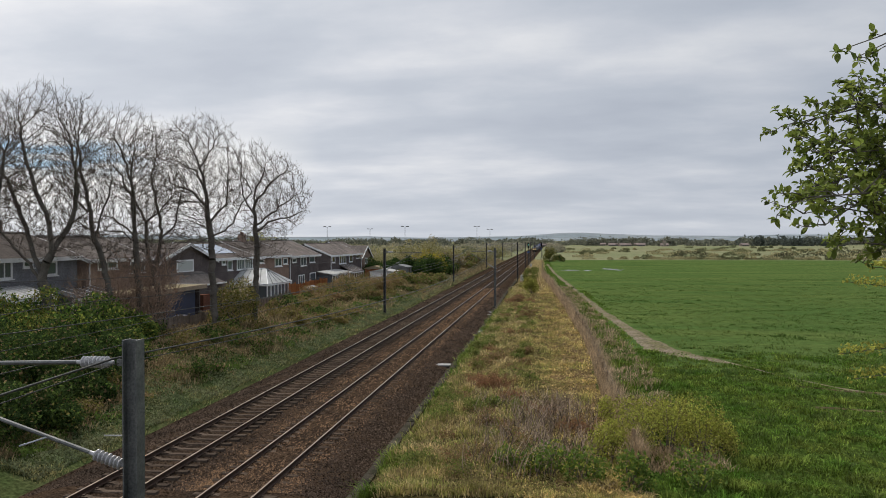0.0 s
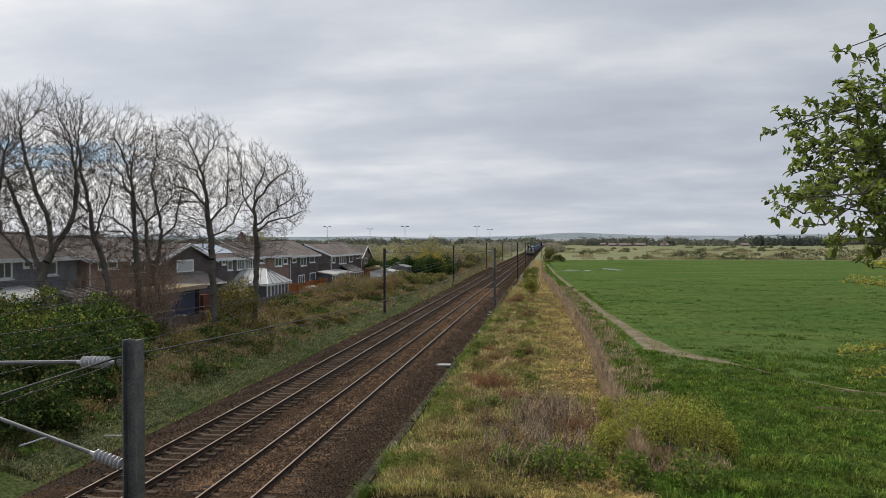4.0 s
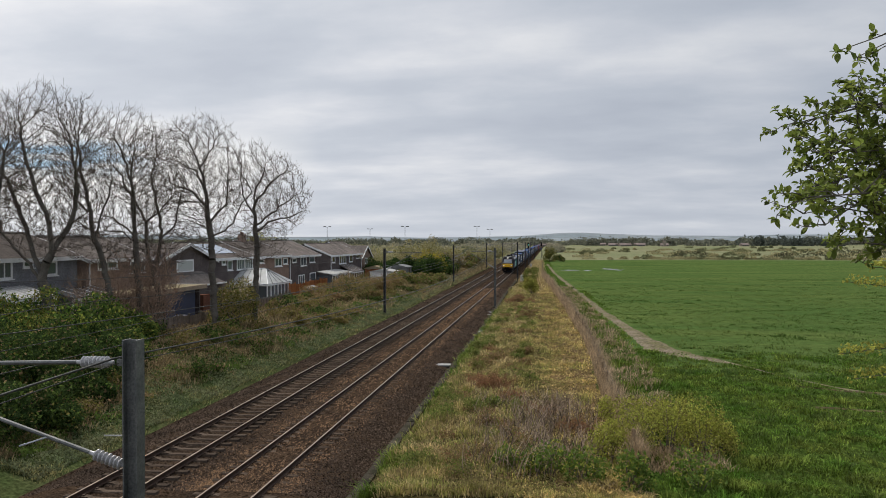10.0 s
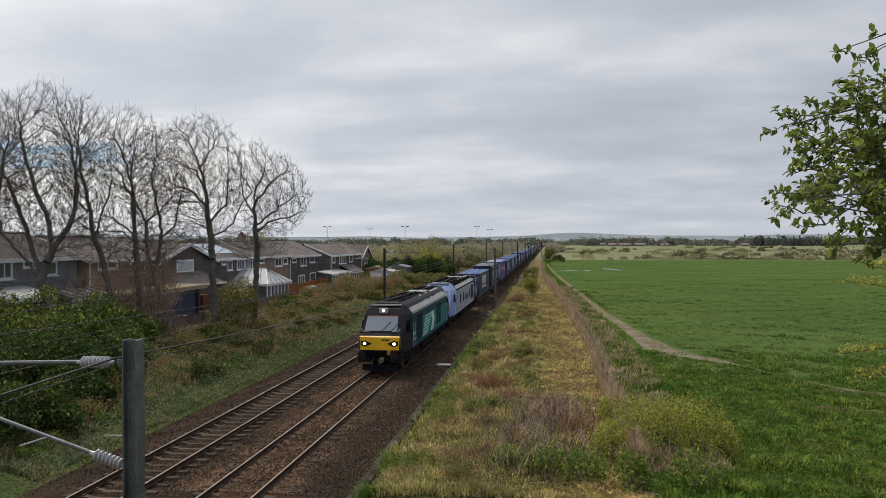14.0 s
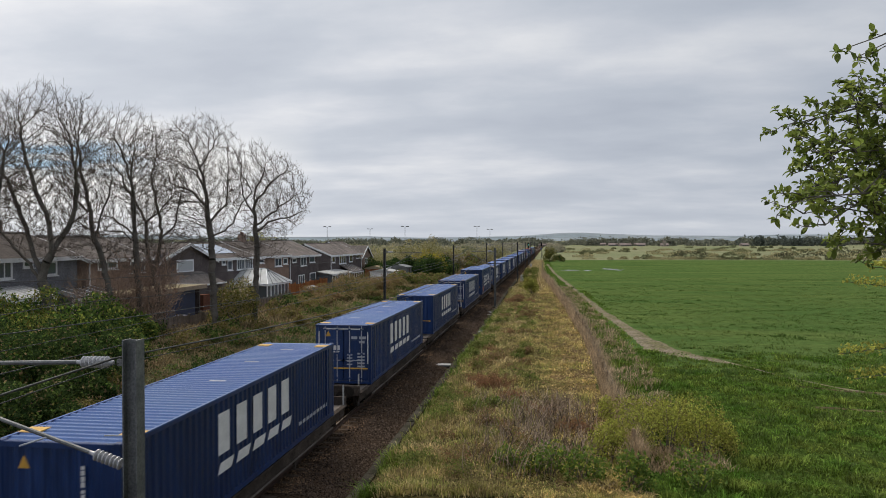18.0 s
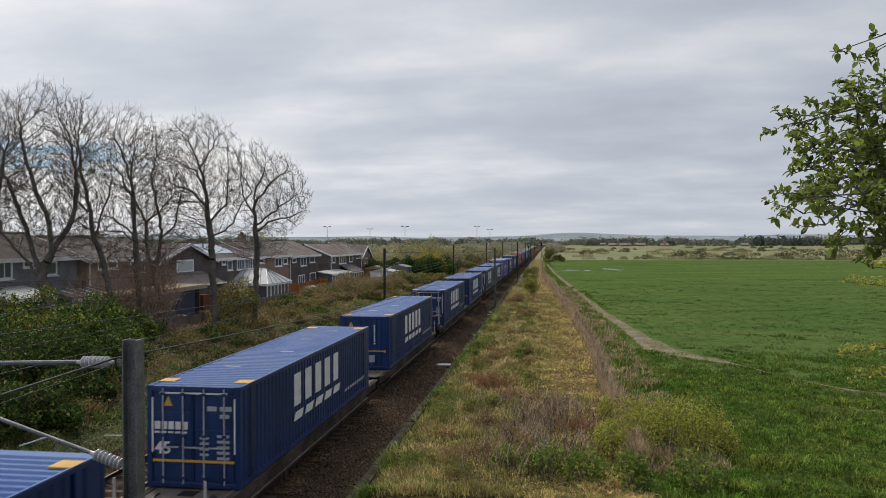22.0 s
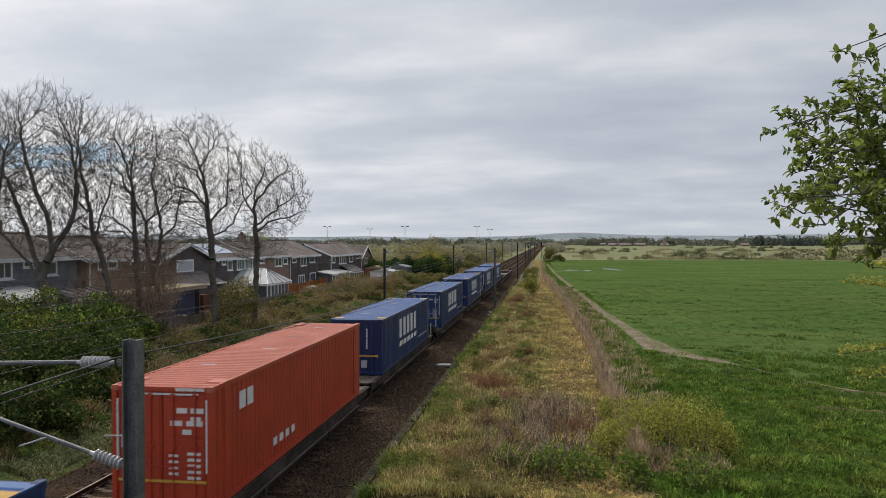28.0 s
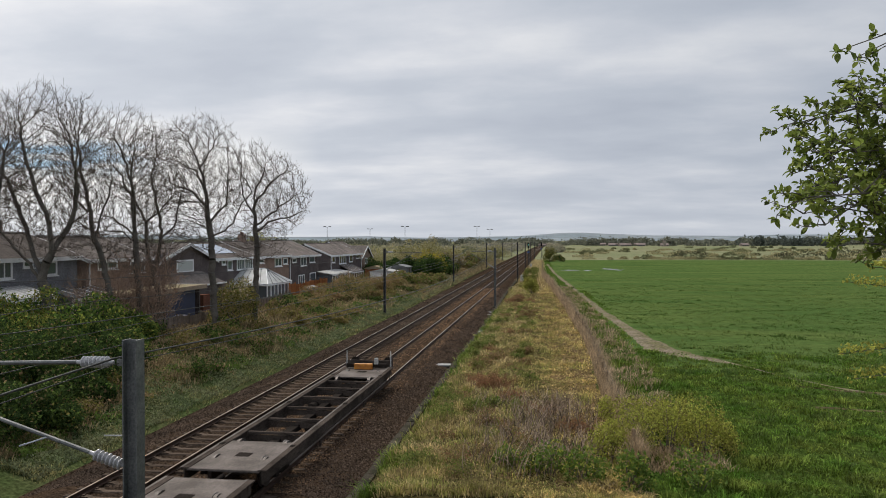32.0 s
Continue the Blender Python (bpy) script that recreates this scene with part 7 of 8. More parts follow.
for i in range(120):
    y = 27 + 90 * rnd.random() ** 1.2
    x = -9.0 - 8.0 * rnd.random()
    h = rnd.uniform(0.55, 1.3) * (0.75 if x > -11 else 1.0)
    mats = (((M_BRAMBLE, 0.55), (M_LEAFOLIVE, 0.25), (M_LEAFDARK, 0.2)), ((M_LEAFDARK, 0.45), (M_LEAFMID, 0.35), (M_BRAMBLE, 0.2)), ((M_LEAFOLIVE, 0.5), (M_BRAMBLE, 0.5)))[i % 3]
    shrub(x, y, rnd.uniform(0.7, 1.4), rnd.uniform(0.8, 1.7), h, mats, 0.11 * (1 + (y - 27) / 90), 900, ("brown bramble patch on the railway bank", "dark green bramble patch on the railway bank", "faded olive bramble patch on the railway bank")[i % 3], name="bramble", group="brambles", lumps=7, stems=5, category="bramble")
for i, (x, y, rx, h) in enumerate(((-9.4, 19.5, 1.3, 1.7), (-11.2, 21.0, 1.7, 2.3), (-10.2, 23.4, 1.3, 1.6), (-12.6, 23.2, 1.9, 2.6), (-9.3, 26.0, 1.0, 1.1), (-12.4, 28.8, 1.8, 2.2), (-14.8, 29.4, 2.2, 3.0), (-11.0, 31.2, 1.3, 1.5), (-16.4, 32.0, 2.2, 3.3), (-12.8, 35.6, 1.5, 2.2))):
    shrub(x, y, rx, rx, h, ((M_LEAFDARK, 0.75), (M_LEAFMID, 0.17), (M_LEAFOLIVE, 0.08)), 0.13, 3600, "dark green bush in the hollow below the bank", group="bushes on the bank", lumps=12)
# evergreens and blossom beyond the sheds
for i, (x, y, rx, h, kind) in enumerate(((-15.5, 131, 3.2, 3.8, 0), (-18.5, 138, 3.4, 4.2, 0), (-13.2, 139, 2.8, 4.2, 0), (-21, 146, 3.8, 4.4, 0), (-15.0, 148, 3.6, 6.2, 1), (-11.6, 150, 2.6, 4.0, 0), (-13.2, 160, 3.0, 5.0, 2), (-12.6, 172, 3.0, 4.6, 2), (-18, 168, 4.2, 6.2, 3), (-11.0, 118, 2.4, 1.8, 4), (-12.8, 112, 2.6, 2.0, 4), (-10.4, 127, 2.2, 1.7, 4), (-11.2, 185, 3.0, 4.8, 4), (-14.5, 190, 4, 6.5, 3), (-11.5, 205, 3.0, 5.0, 3), (-13.0, 222, 3.6, 6.0, 3), (-11.8, 242, 3.6, 5.6, 3), (-24, 176, 5, 6.6, 3), (-13, 262, 4, 6.5, 3), (-12, 290, 4, 6.0, 3), (-12.5, 325, 4.5, 7.0, 3), (-30, 170, 5, 6.5, 3), (-38, 182, 6, 7.0, 3), (-22, 215, 6, 8.0, 3), (-33, 232, 7, 8.0, 3), (-50, 170, 6, 6.5, 3), (-27, 142, 3.4, 4.8, 4), (-44, 160, 5, 6, 4), (-15.2, 158, 2.6, 11.6, 3), (-18.4, 163, 2.8, 10.8, 3), (-22.5, 170, 3.2, 9.6, 3))):
    mats = (((M_LEAFDARK, 0.8), (M_LEAFMID, 0.2)), ((M_GORSE, 0.7), (M_LEAFOLIVE, 0.3)), ((M_BLOSSOM, 0.35), (M_LEAFOLIVE, 0.45), (M_BRAMBLE, 0.2)), ((M_HEDGEFAR, 0.7), (M_LEAFOLIVE, 0.3)), ((M_BRAMBLE, 0.4), (M_LEAFOLIVE, 0.3), (M_LEAFMID, 0.3)))[kind]
    shrub(x, y, rx, rx, h * (0.72 if kind == 3 else 0.9), mats, 0.28 if y < 160 else 0.4, 3200 if y < 160 else 2400, ("dense dark evergreen shrub behind the sheds", "yellow-flowering shrub among evergreens", "shrub in pale blossom beside the line", "thin spring-green tree beside the line", "olive green shrub on the bank")[kind], name="shrub" if kind != 3 else "young_tree", group="trees and shrubs beside the line", lumps=16, category="shrub" if kind != 3 else "tree")
for x, y, rx, h in ((-17.6, 127.5, 2.3, 4.6), (-14.6, 129.0, 2.0, 4.0), (-11.0, 131.0, 2.1, 4.4), (-12.6, 126.0, 1.6, 3.0), (-22.6, 134.0, 2.0, 3.8)):
    shrub(x, y, rx, rx, h, ((M_LEAFDARK, 0.9), (M_LEAFMID, 0.1)), 0.24, 4200, "dense dark evergreen shrub beside the line", name="evergreen_shrub", group="trees and shrubs beside the line", lumps=16, category="shrub")
shrub(-20.6, 70.0, 1.7, 1.8, 3.1, ((foliage("cream_blossom", (0.58, 0.52, 0.40), (0.46, 0.40, 0.28)), 0.6), (M_LEAFOLIVE, 0.4)), 0.16, 2600, "cream-blossomed shrub in front of a conservatory", name="blossom_shrub", lumps=12, category="shrub")
# a hazy green tree behind the houses
shrub(-42, 128, 5.5, 5.5, 9.0, ((M_LEAFOLIVE, 0.7), (M_LEAFLIME, 0.3)), 0.35, 3000, "thin yellow-green tree behind the roofs", name="garden_tree", lumps=18, category="tree")

# verge this side of the line
shrub(6.7, 101.0, 1.3, 1.3, 2.3, ((M_LEAFOLIVE, 0.5), (M_LEAFLIME, 0.5)), 0.14, 3000, "yellow-green bush on the verge", group="verge bushes")
shrub(6.2, 112.0, 1.5, 1.5, 2.0, ((M_LEAFOLIVE, 0.6), (M_LEAFLIME, 0.4)), 0.16, 2600, "olive bush on the verge", group="verge bushes")
shrub(6.0, 128.0, 1.4, 1.6, 2.2, ((M_LEAFOLIVE, 0.6), (M_LEAFMID, 0.4)), 0.18, 2200, "olive bush on the verge", group="verge bushes")
shrub(5.4, 88.0, 1.5, 1.5, 1.0, ((M_RUSSET, 0.6), (M_BRAMBLE, 0.4)), 0.12, 2600, "brown bramble patch on the verge", name="bramble", group="brambles", category="bramble")
shrub(5.6, 160.0, 1.6, 2.4, 1.8, ((M_LEAFOLIVE, 0.6), (M_LEAFMID, 0.4)), 0.2, 1800, "olive bush on the verge", group="verge bushes")
shrub(9.6, 262.0, 3.0, 3.0, 5.5, ((M_LEAFOLIVE, 0.7), (M_LEAFDARK, 0.3)), 0.35, 2200, "rounded tree at the corner of the field", name="young_tree", lumps=14, category="tree")
shrub(12.8, 258.0, 2.2, 2.2, 2.6, ((M_LEAFDARK, 0.6), (M_LEAFOLIVE, 0.4)), 0.3, 1500, "dark bush at the corner of the field", lumps=10)
def dead_bracken(x, y, radius, n, h, label):
    """A clump of dry stalks with curled fronds."""
    rnd = random.Random(int(x * 31 + y))
    t = thing("dead_bracken", label, "bracken", "dead bracken clumps", pose(x, y, ground_z(x, y)))
    V, F, L = [], [], []
    for i in range(n):
        a, k = rnd.uniform(0, 6.283), radius * rnd.random() ** 0.7
        p = Vector((k * math.cos(a), k * math.sin(a), -0.05))
        d = Vector((rnd.gauss(0, 0.4), rnd.gauss(0, 0.4), 1)).normalized()
        ln = h * rnd.uniform(0.45, 1.1)
        for j in range(4):
            q = p + d * ln / 4
            stick(V, F, p, q, 0.012 - 0.002 * j, 0.010 - 0.002 * j, 3)
            p = q
            d = (d + Vector((rnd.gauss(0, 0.35), rnd.gauss(0, 0.35), -0.25))).normalized()
            for m in range(3):
                L.append((p.x + rnd.gauss(0, 0.07), p.y + rnd.gauss(0, 0.07), max(p.z + rnd.gauss(0, 0.04), 0.02)))
    g = Geo()
    g.v, g.f = V, F
    tagged(part("stalk", g, M_RUSSET, t), kind="stuff")
    part("frond", leaf_mesh("frond", np.array(L), 0.09, M_RUSSET, aspect=0.4, droop=0.5), None, t)


for x, y, radius, n, h in ((6.3, 36.6, 0.9, 150, 0.9), (5.4, 37.8, 0.6, 70, 0.55), (7.2, 34.0, 0.7, 70, 0.6), (6.0, 58.0, 0.7, 60, 0.5), (5.2, 49.0, 0.6, 50, 0.45), (8.6, 31.0, 0.8, 80, 0.6), (9.9, 28.5, 0.6, 70, 0.6)):
    dead_bracken(x, y, radius, n, h, "russet clump of dead bracken on the verge")
# thicket at the foot of the bridge
for i, (x, y, rx, h, kind) in enumerate(((11.6, 26.2, 1.0, 1.9, 0), (12.9, 26.0, 1.1, 2.1, 0), (14.0, 26.0, 1.0, 1.9, 0), (12.4, 28.6, 1.0, 1.6, 0), (13.4, 28.4, 0.9, 1.5, 0), (14.6, 26.6, 0.7, 1.5, 0), (10.8, 24.4, 0.8, 1.5, 0), (11.6, 30.0, 0.8, 1.2, 0),
                                         (8.9, 23.0, 0.7, 1.2, 1), (10.0, 22.6, 0.6, 1.1, 1), (7.6, 23.6, 0.4, 0.7, 1), (11.2, 22.4, 0.7, 1.2, 1), (13.2, 22.6, 0.9, 1.3, 1))):
    mats = ((M_LEAFLIME, 0.75), (M_LEAFOLIVE, 0.25)) if kind == 0 else ((M_LEAFBRIGHT, 0.8), (M_LEAFLIME, 0.2))
    shrub(x, y, rx, rx, h, mats, 0.085 if kind == 0 else 0.12, 1900 if kind == 0 else 700, "budding yellow-green thorn bush below the bridge" if kind == 0 else "bright green elder shoots below the bridge", group="thicket by the bridge", lumps=11, stems=11)


def dead_stems():
    V, F = [], []
    rnd = random.Random(4)
    for i in range(1700):
        x, y = rnd.uniform(5.6, 11.2), rnd.uniform(22.5, 32.5)
        if rnd.random() > (1.0 - abs(x - 8.9) / 3.3) * (1.0 if noise.noise((x * 0.8, y * 0.8, 40.0)) > -0.1 else 0.15):
            continue
        p = Vector((x, y, ground_z(x, y)))
        d = Vector((rnd.gauss(0, 0.28), rnd.gauss(0, 0.28), 1)).normalized()
        h = rnd.uniform(0.5, 1.25)
        q = p + d * h * 0.55
        d2 = (d + Vector((rnd.gauss(0, 0.3), rnd.gauss(0, 0.3), -0.1))).normalized()
        e = q + d2 * h * 0.45
        stick(V, F, p, q, 0.013, 0.010, 3)
        stick(V, F, q, e, 0.009, 0.005, 3)
        for k in range(2):
            b = (d2 + Vector((rnd.gauss(0, 0.7), rnd.gauss(0, 0.7), 0.1))).normalized()
            stick(V, F, q, q + b * h * 0.3, 0.005, 0.003, 3)
    g = Geo()
    g.v, g.f = V, F
    ob = new("dead_stems", g.mesh("dead_stems", mat("grey_dead_stems", (0.42, 0.335, 0.255), (0.20, 0.15, 0.115), scale=1.5, fine=10, island=0.8, bump=0)))
    tagged(ob, "thicket of grey-brown dead stems on the verge by the bridge", "dead stems", kind="stuff")


dead_stems()


# ---- grass ----
def scatter(n, y0, y1, power, xfun):
    y = y0 + (y1 - y0) * RNG.random(n) ** power
    u = RNG.random(n)
    x = np.array([xfun(a, b) for a, b in zip(y, u)])
    return x, y


def sward(name, label, n, y0, y1, power, xfun, h, w, material, tuft=9, lean=0.5, density=None, spread=0.11):
    """Grass in tufts of a few blades that lean out from the middle."""
    k = n // tuft
    x, y = scatter(k, y0, y1, power, xfun)
    if density is not None:
        keep = np.array([density(a, b) for a, b in zip(x, y)]) > RNG.random(k)
        x, y = x[keep], y[keep]
    k = len(x)
    z = np.array([ground_z(a, b) for a, b in zip(x, y)]) - 0.03
    hh = h * np.array([0.5 + 1.0 * max(0.0, 0.5 + 1.1 * noise.noise((a * 0.7, b * 0.7, 5.0))) for a, b in zip(x, y)]) * (0.7 + 0.6 * RNG.random(k))
    far = 1 + (y - 25) / 90
    out = np.repeat(far, tuft)[:, None] * spread * RNG.normal(size=(k * tuft, 3)) * np.array([1, 1, 0])
    roots = np.repeat(np.stack([x, y, z], 1), tuft, 0) + out
    away = out / (np.linalg.norm(out, axis=1, keepdims=True) + 1e-6)
    ob = new(name, blade_mesh(name, roots, np.repeat(hh, tuft), w * np.repeat(far, tuft), material, lean=lean, outward=away * RNG.random((k * tuft, 1))))
    return tagged(ob, label, "grass", kind="stuff")


CLUMPY = dict(fine=2.6, contrast=0.5, thinness=0.3)
G_STRAW = foliage("straw_blades", (0.616, 0.501, 0.253), (0.407, 0.319, 0.16), 0.55, **CLUMPY)
G_FENCE = foliage("bleached_fence_grass", (0.52, 0.40, 0.27), (0.38, 0.28, 0.18), 0.5, **CLUMPY)
G_MOWN = foliage("cut_yellow_blades", (0.618, 0.52, 0.217), (0.492, 0.367, 0.16), 0.6, **CLUMPY)
G_GREEN = foliage("verge_green_blades", (0.324, 0.34, 0.103), (0.4, 0.356, 0.13), 0.5, **CLUMPY)
G_FIELD = foliage("crop_blades", (0.0945, 0.16, 0.0396), (0.158, 0.194, 0.054), 0.4, scale=0.16, stretch=(0.3, 1.6, 1), fine=2.2, contrast=0.4, thinness=0.3)
G_FIELDDARK = foliage("deep_green_crop_blades", (0.0558, 0.113, 0.0234), (0.0855, 0.144, 0.0306), 0.4, fine=2.2, contrast=0.4, thinness=0.3)
G_DARKGRASS = foliage("dark_rough_blades", (0.10, 0.19, 0.028), (0.19, 0.235, 0.048), 0.6, fine=1.8, contrast=0.6, thinness=0.25)
G_BANK = foliage("bank_dry_blades", (0.38, 0.30, 0.17), (0.255, 0.20, 0.112), 0.6, **CLUMPY)
G_BANKGREEN = foliage("bank_green_blades", (0.235, 0.25, 0.105), (0.29, 0.265, 0.125), 0.5, **CLUMPY)


def patchy(seed, scale, bias):
    return lambda x, y: 0.5 + bias + 1.2 * noise.noise((x * scale, y * scale, seed))


def off_path(x, y):
    px = float(np.interp(y, [33.4, 36.6, 38.8, 41.3, 45.1, 48, 50.8, 59, 66, 76, 106, 128, 171], [28, 24.6, 22.5, 21.2, 19.6, 17.7, 16.2, 15.5, 15.0, 14.3, 13.0, 12.0, 10.1]))
    w = float(np.interp(y, [36, 41, 45, 47.5, 51, 60, 76, 110], [0.8, 0.2, 0.25, 1.3, 1.2, 0.85, 0.6, 0.5]))
    return 0.0 if abs(x - px) < w else 1.0


def crop_density(x, y):
    return off_path(x, y) * min(1.0, max(0.0, (150 - y) / 60)) * min(1.0, max(0.12, (y - 36 - 0.3 * (x - 12)) / 10))


sward("verge_dry_grass", "dry straw-coloured grass on the railway verge", 62000, 21, 115, 1.7, lambda y, u: 4.0 + (fence_x(y) - 4.2 - 4.0) * u, 0.24, 0.030, G_STRAW, tuft=16, lean=0.9, spread=0.13, density=patchy(2.0, 0.9, 0.05))
sward("verge_green_grass", "green grass mixed into the railway verge", 52000, 21, 115, 1.7, lambda y, u: 3.8 + (fence_x(y) - 3.8 - 3.8) * u ** 1.2, 0.24, 0.030, G_GREEN, tuft=16, lean=0.9, spread=0.13, density=patchy(9.0, 0.7, 0.0))
sward("cut_grass", "flattened yellow cut grass along the fence", 105000, 21, 115, 1.7, lambda y, u: fence_x(y) - 5.0 + 4.8 * (1 - u ** 1.5), 0.13, 0.036, G_MOWN, tuft=26, lean=1.5, spread=0.19, density=lambda x, y: 1.0 if noise.noise((x * 1.1, y * 2.0, 5.0)) + 0.5 * noise.noise((x * 0.4, y * 0.4, 1.0)) > -0.12 else 0.06)
sward("raked_straw", "brown raked straw along the foot of the fence", 30000, 21, 115, 1.7, lambda y, u: fence_x(y) - 0.3 - 2.0 * u ** 1.5, 0.08, 0.032, G_FENCE, tuft=22, lean=1.8, spread=0.2, density=lambda x, y: 1.0 if noise.noise((x * 0.8, y * 2.6, 15.0)) > -0.05 else 0.08)
sward("cut_grass_green", "green regrowth in the cut grass", 20000, 21, 115, 1.7, lambda y, u: fence_x(y) - 4.8 + 4.0 * u, 0.2, 0.028, G_GREEN, tuft=14, density=patchy(7.0, 0.6, -0.1))
sward("fence_grass", "tall dead grass and stalks grown through the fence", 34000, 24, 150, 1.6, lambda y, u: fence_x(y) + (u - 0.5) * 0.34, 0.80, 0.016, G_FENCE, lean=0.45, spread=0.06, density=patchy(14.0, 0.8, 0.35))
sward("path_edge_grass", "rough green grass between fence and path", 50000, 21, 115, 1.7, lambda y, u: fence_x(y) + 0.4 + 3.6 * u, 0.22, 0.032, G_DARKGRASS, tuft=16, lean=1.0, density=lambda x, y: off_path(x, y) * patchy(21.0, 0.8, 0.2)(x, y))
sward("path_edge_straw", "dry grass between fence and path", 26000, 24, 115, 1.7, lambda y, u: fence_x(y) + 0.2 + 2.4 * u, 0.30, 0.026, G_FENCE, tuft=12, lean=0.9, density=patchy(4.0, 0.5, 0.05))
sward("field_crop", "young green cereal crop covering the field", 112000, 24, 150, 1.6, lambda y, u: fence_x(y) + 3.0 + (10 + y * 0.62) * u, 0.13, 0.028, G_FIELD, tuft=6, lean=0.9, density=crop_density, spread=0.12)
sward("field_tussocks", "darker streaks of taller blades in the crop", 72000, 40, 150, 1.5, lambda y, u: fence_x(y) + 4.0 + (8 + y * 0.62) * u, 0.11, 0.060, G_FIELDDARK, tuft=9, lean=1.2, density=lambda x, y: off_path(x, y) * (1.0 if noise.noise((x * 0.10 + y * 0.05, y * 0.42 - x * 0.07, 8.0)) > 0.2 else 0.02), spread=0.16)
sward("field_edge_light", "lighter tufts in the rough field edge", 46000, 22, 52, 1.4, lambda y, u: fence_x(y) + 2.2 + (6 + y * 0.42) * u, 0.16, 0.040, G_FIELD, lean=1.2, tuft=24, spread=0.17, density=lambda x, y: off_path(x, y) * (1.0 if noise.noise((x * 0.5, y * 0.7, 16.0)) > 0.05 else 0.05))
sward("rough_field_edge", "darker rough grass at the near field edge", 100000, 22, 50, 1.4, lambda y, u: fence_x(y) + 2.2 + (6 + y * 0.42) * u, 0.17, 0.042, G_DARKGRASS, lean=1.2, tuft=24, spread=0.15, density=lambda x, y: off_path(x, y) * (1.0 if noise.noise((x * 0.9, y * 0.9, 6.0)) > -0.12 else 0.12))
sward("bank_dry_grass", "dry brown tussock grass on the far bank", 76000, 22, 125, 1.5, lambda y, u: -8.6 - 9.5 * u, 0.30, 0.036, G_BANK, tuft=20, spread=0.18, lean=1.1, density=patchy(12.0, 0.35, 0.1))
sward("bank_green_grass", "green grass at the foot of the far bank", 52000, 22, 140, 1.5, lambda y, u: -7.1 - 5.6 * u ** 1.4, 0.15, 0.034, G_BANKGREEN, tuft=16, spread=0.15, lean=1.3, density=patchy(3.0, 0.5, 0.15))

sward("far_bank_grass", "dry grass on the bank further along the line", 24000, 95, 280, 1.2, lambda y, u: -7.2 - 7.0 * u, 0.4, 0.028, G_BANK, lean=0.8)
sward("far_verge_grass", "dry grass on the verge further along the line", 15000, 105, 280, 1.2, lambda y, u: 3.4 + (fence_x(y) - 3.2) * u, 0.32, 0.022, G_STRAW, lean=0.8)


def undergrowth(name, label, n, y0, y1, xfun, size, h, material, scale, bias):
    """Low broad leaves and bramble in patches over the ground."""
    x, y = scatter(n, y0, y1, 1.5, xfun)
    keep = np.array([0.5 + bias + 1.6 * noise.noise((a * scale, b * scale, 31.0 + bias)) for a, b in zip(x, y)]) > RNG.random(n)
    x, y = x[keep], y[keep]
    lump = np.array([max(0.1, 0.6 + noise.noise((a * scale * 1.7, b * scale * 1.7, 3.0))) for a, b in zip(x, y)])
    z = np.array([ground_z(a, b) for a, b in zip(x, y)]) + h * lump * RNG.random(len(x)) ** 0.6
    ob = new(name, leaf_mesh(name, np.stack([x, y, z], 1), size * (1 + (y - 25) / 90), material, aspect=0.75))
    return tagged(ob, label, "undergrowth", kind="stuff")


undergrowth("bank_bramble", "low brown bramble tangle over the bank", 30000, 23, 125, lambda y, u: -8.8 - 9.0 * u, 0.09, 0.6, M_BRAMBLE, 0.35, 0.0)
M_MOSSLEAF = foliage("grey_green_weeds", (0.175, 0.215, 0.11), (0.225, 0.235, 0.13))
undergrowth("bank_foot_weeds", "pale mossy weeds along the foot of the bank", 60000, 22, 150, lambda y, u: -7.2 - 3.4 * u ** 1.4, 0.085, 0.22, M_MOSSLEAF, 0.7, 0.25)
undergrowth("bank_weeds", "low green weeds over the bank", 46000, 23, 125, lambda y, u: -8.3 - 6.0 * u ** 1.2, 0.09, 0.45, M_LEAFMID, 0.45, -0.15)
undergrowth("bank_ivy", "dark green ivy and bramble over the bank", 16000, 23, 44, lambda y, u: -8.2 - 8.0 * u, 0.085, 0.4, M_LEAFDARK, 0.3, -0.1)
M_VERGEWEED = foliage("olive_verge_weeds", (0.20, 0.235, 0.07), (0.27, 0.25, 0.085))
undergrowth("verge_weeds", "low green weeds among verge grass", 46000, 21, 100, lambda y, u: 3.75 + 6.0 * u ** 2.2, 0.065, 0.28, M_VERGEWEED, 0.6, 0.0)
sward("trough_weeds", "dark green weeds leaning over the cable trough", 16000, 21, 80, 1.8, lambda y, u: 3.62 + 0.5 * u, 0.26, 0.03, G_DARKGRASS, tuft=16, lean=1.2, spread=0.13, density=patchy(33.0, 0.45, -0.05))
rnd = random.Random(91)
for i in range(74):
    y = 23 + 60 * rnd.random() ** 1.8
    x = rnd.uniform(4.2, fence_x(y) - 3.6)
    green = i % 3 == 0 or x < 4.9
    shrub(x, y, rnd.uniform(0.3, 0.7), rnd.uniform(0.3, 0.8), rnd.uniform(0.35, 0.7), ((M_VERGEWEED, 0.75), (M_LEAFBRIGHT, 0.25)) if green else ((M_BRAMBLE, 0.5), (M_LEAFOLIVE, 0.3), (M_RUSSET, 0.2)), 0.075 * (1 + (y - 23) / 70), 420, "low green weeds in the verge grass" if green else "faded brown weeds in the verge grass", name="weed_clump", group="weeds on the verge", lumps=6, stems=5, category="weeds")
undergrowth("verge_bramble", "brown dead weeds among verge grass", 42000, 21, 100, lambda y, u: 3.8 + (fence_x(y) - 3.6) * u, 0.075, 0.3, M_BRAMBLE, 0.5, -0.12)
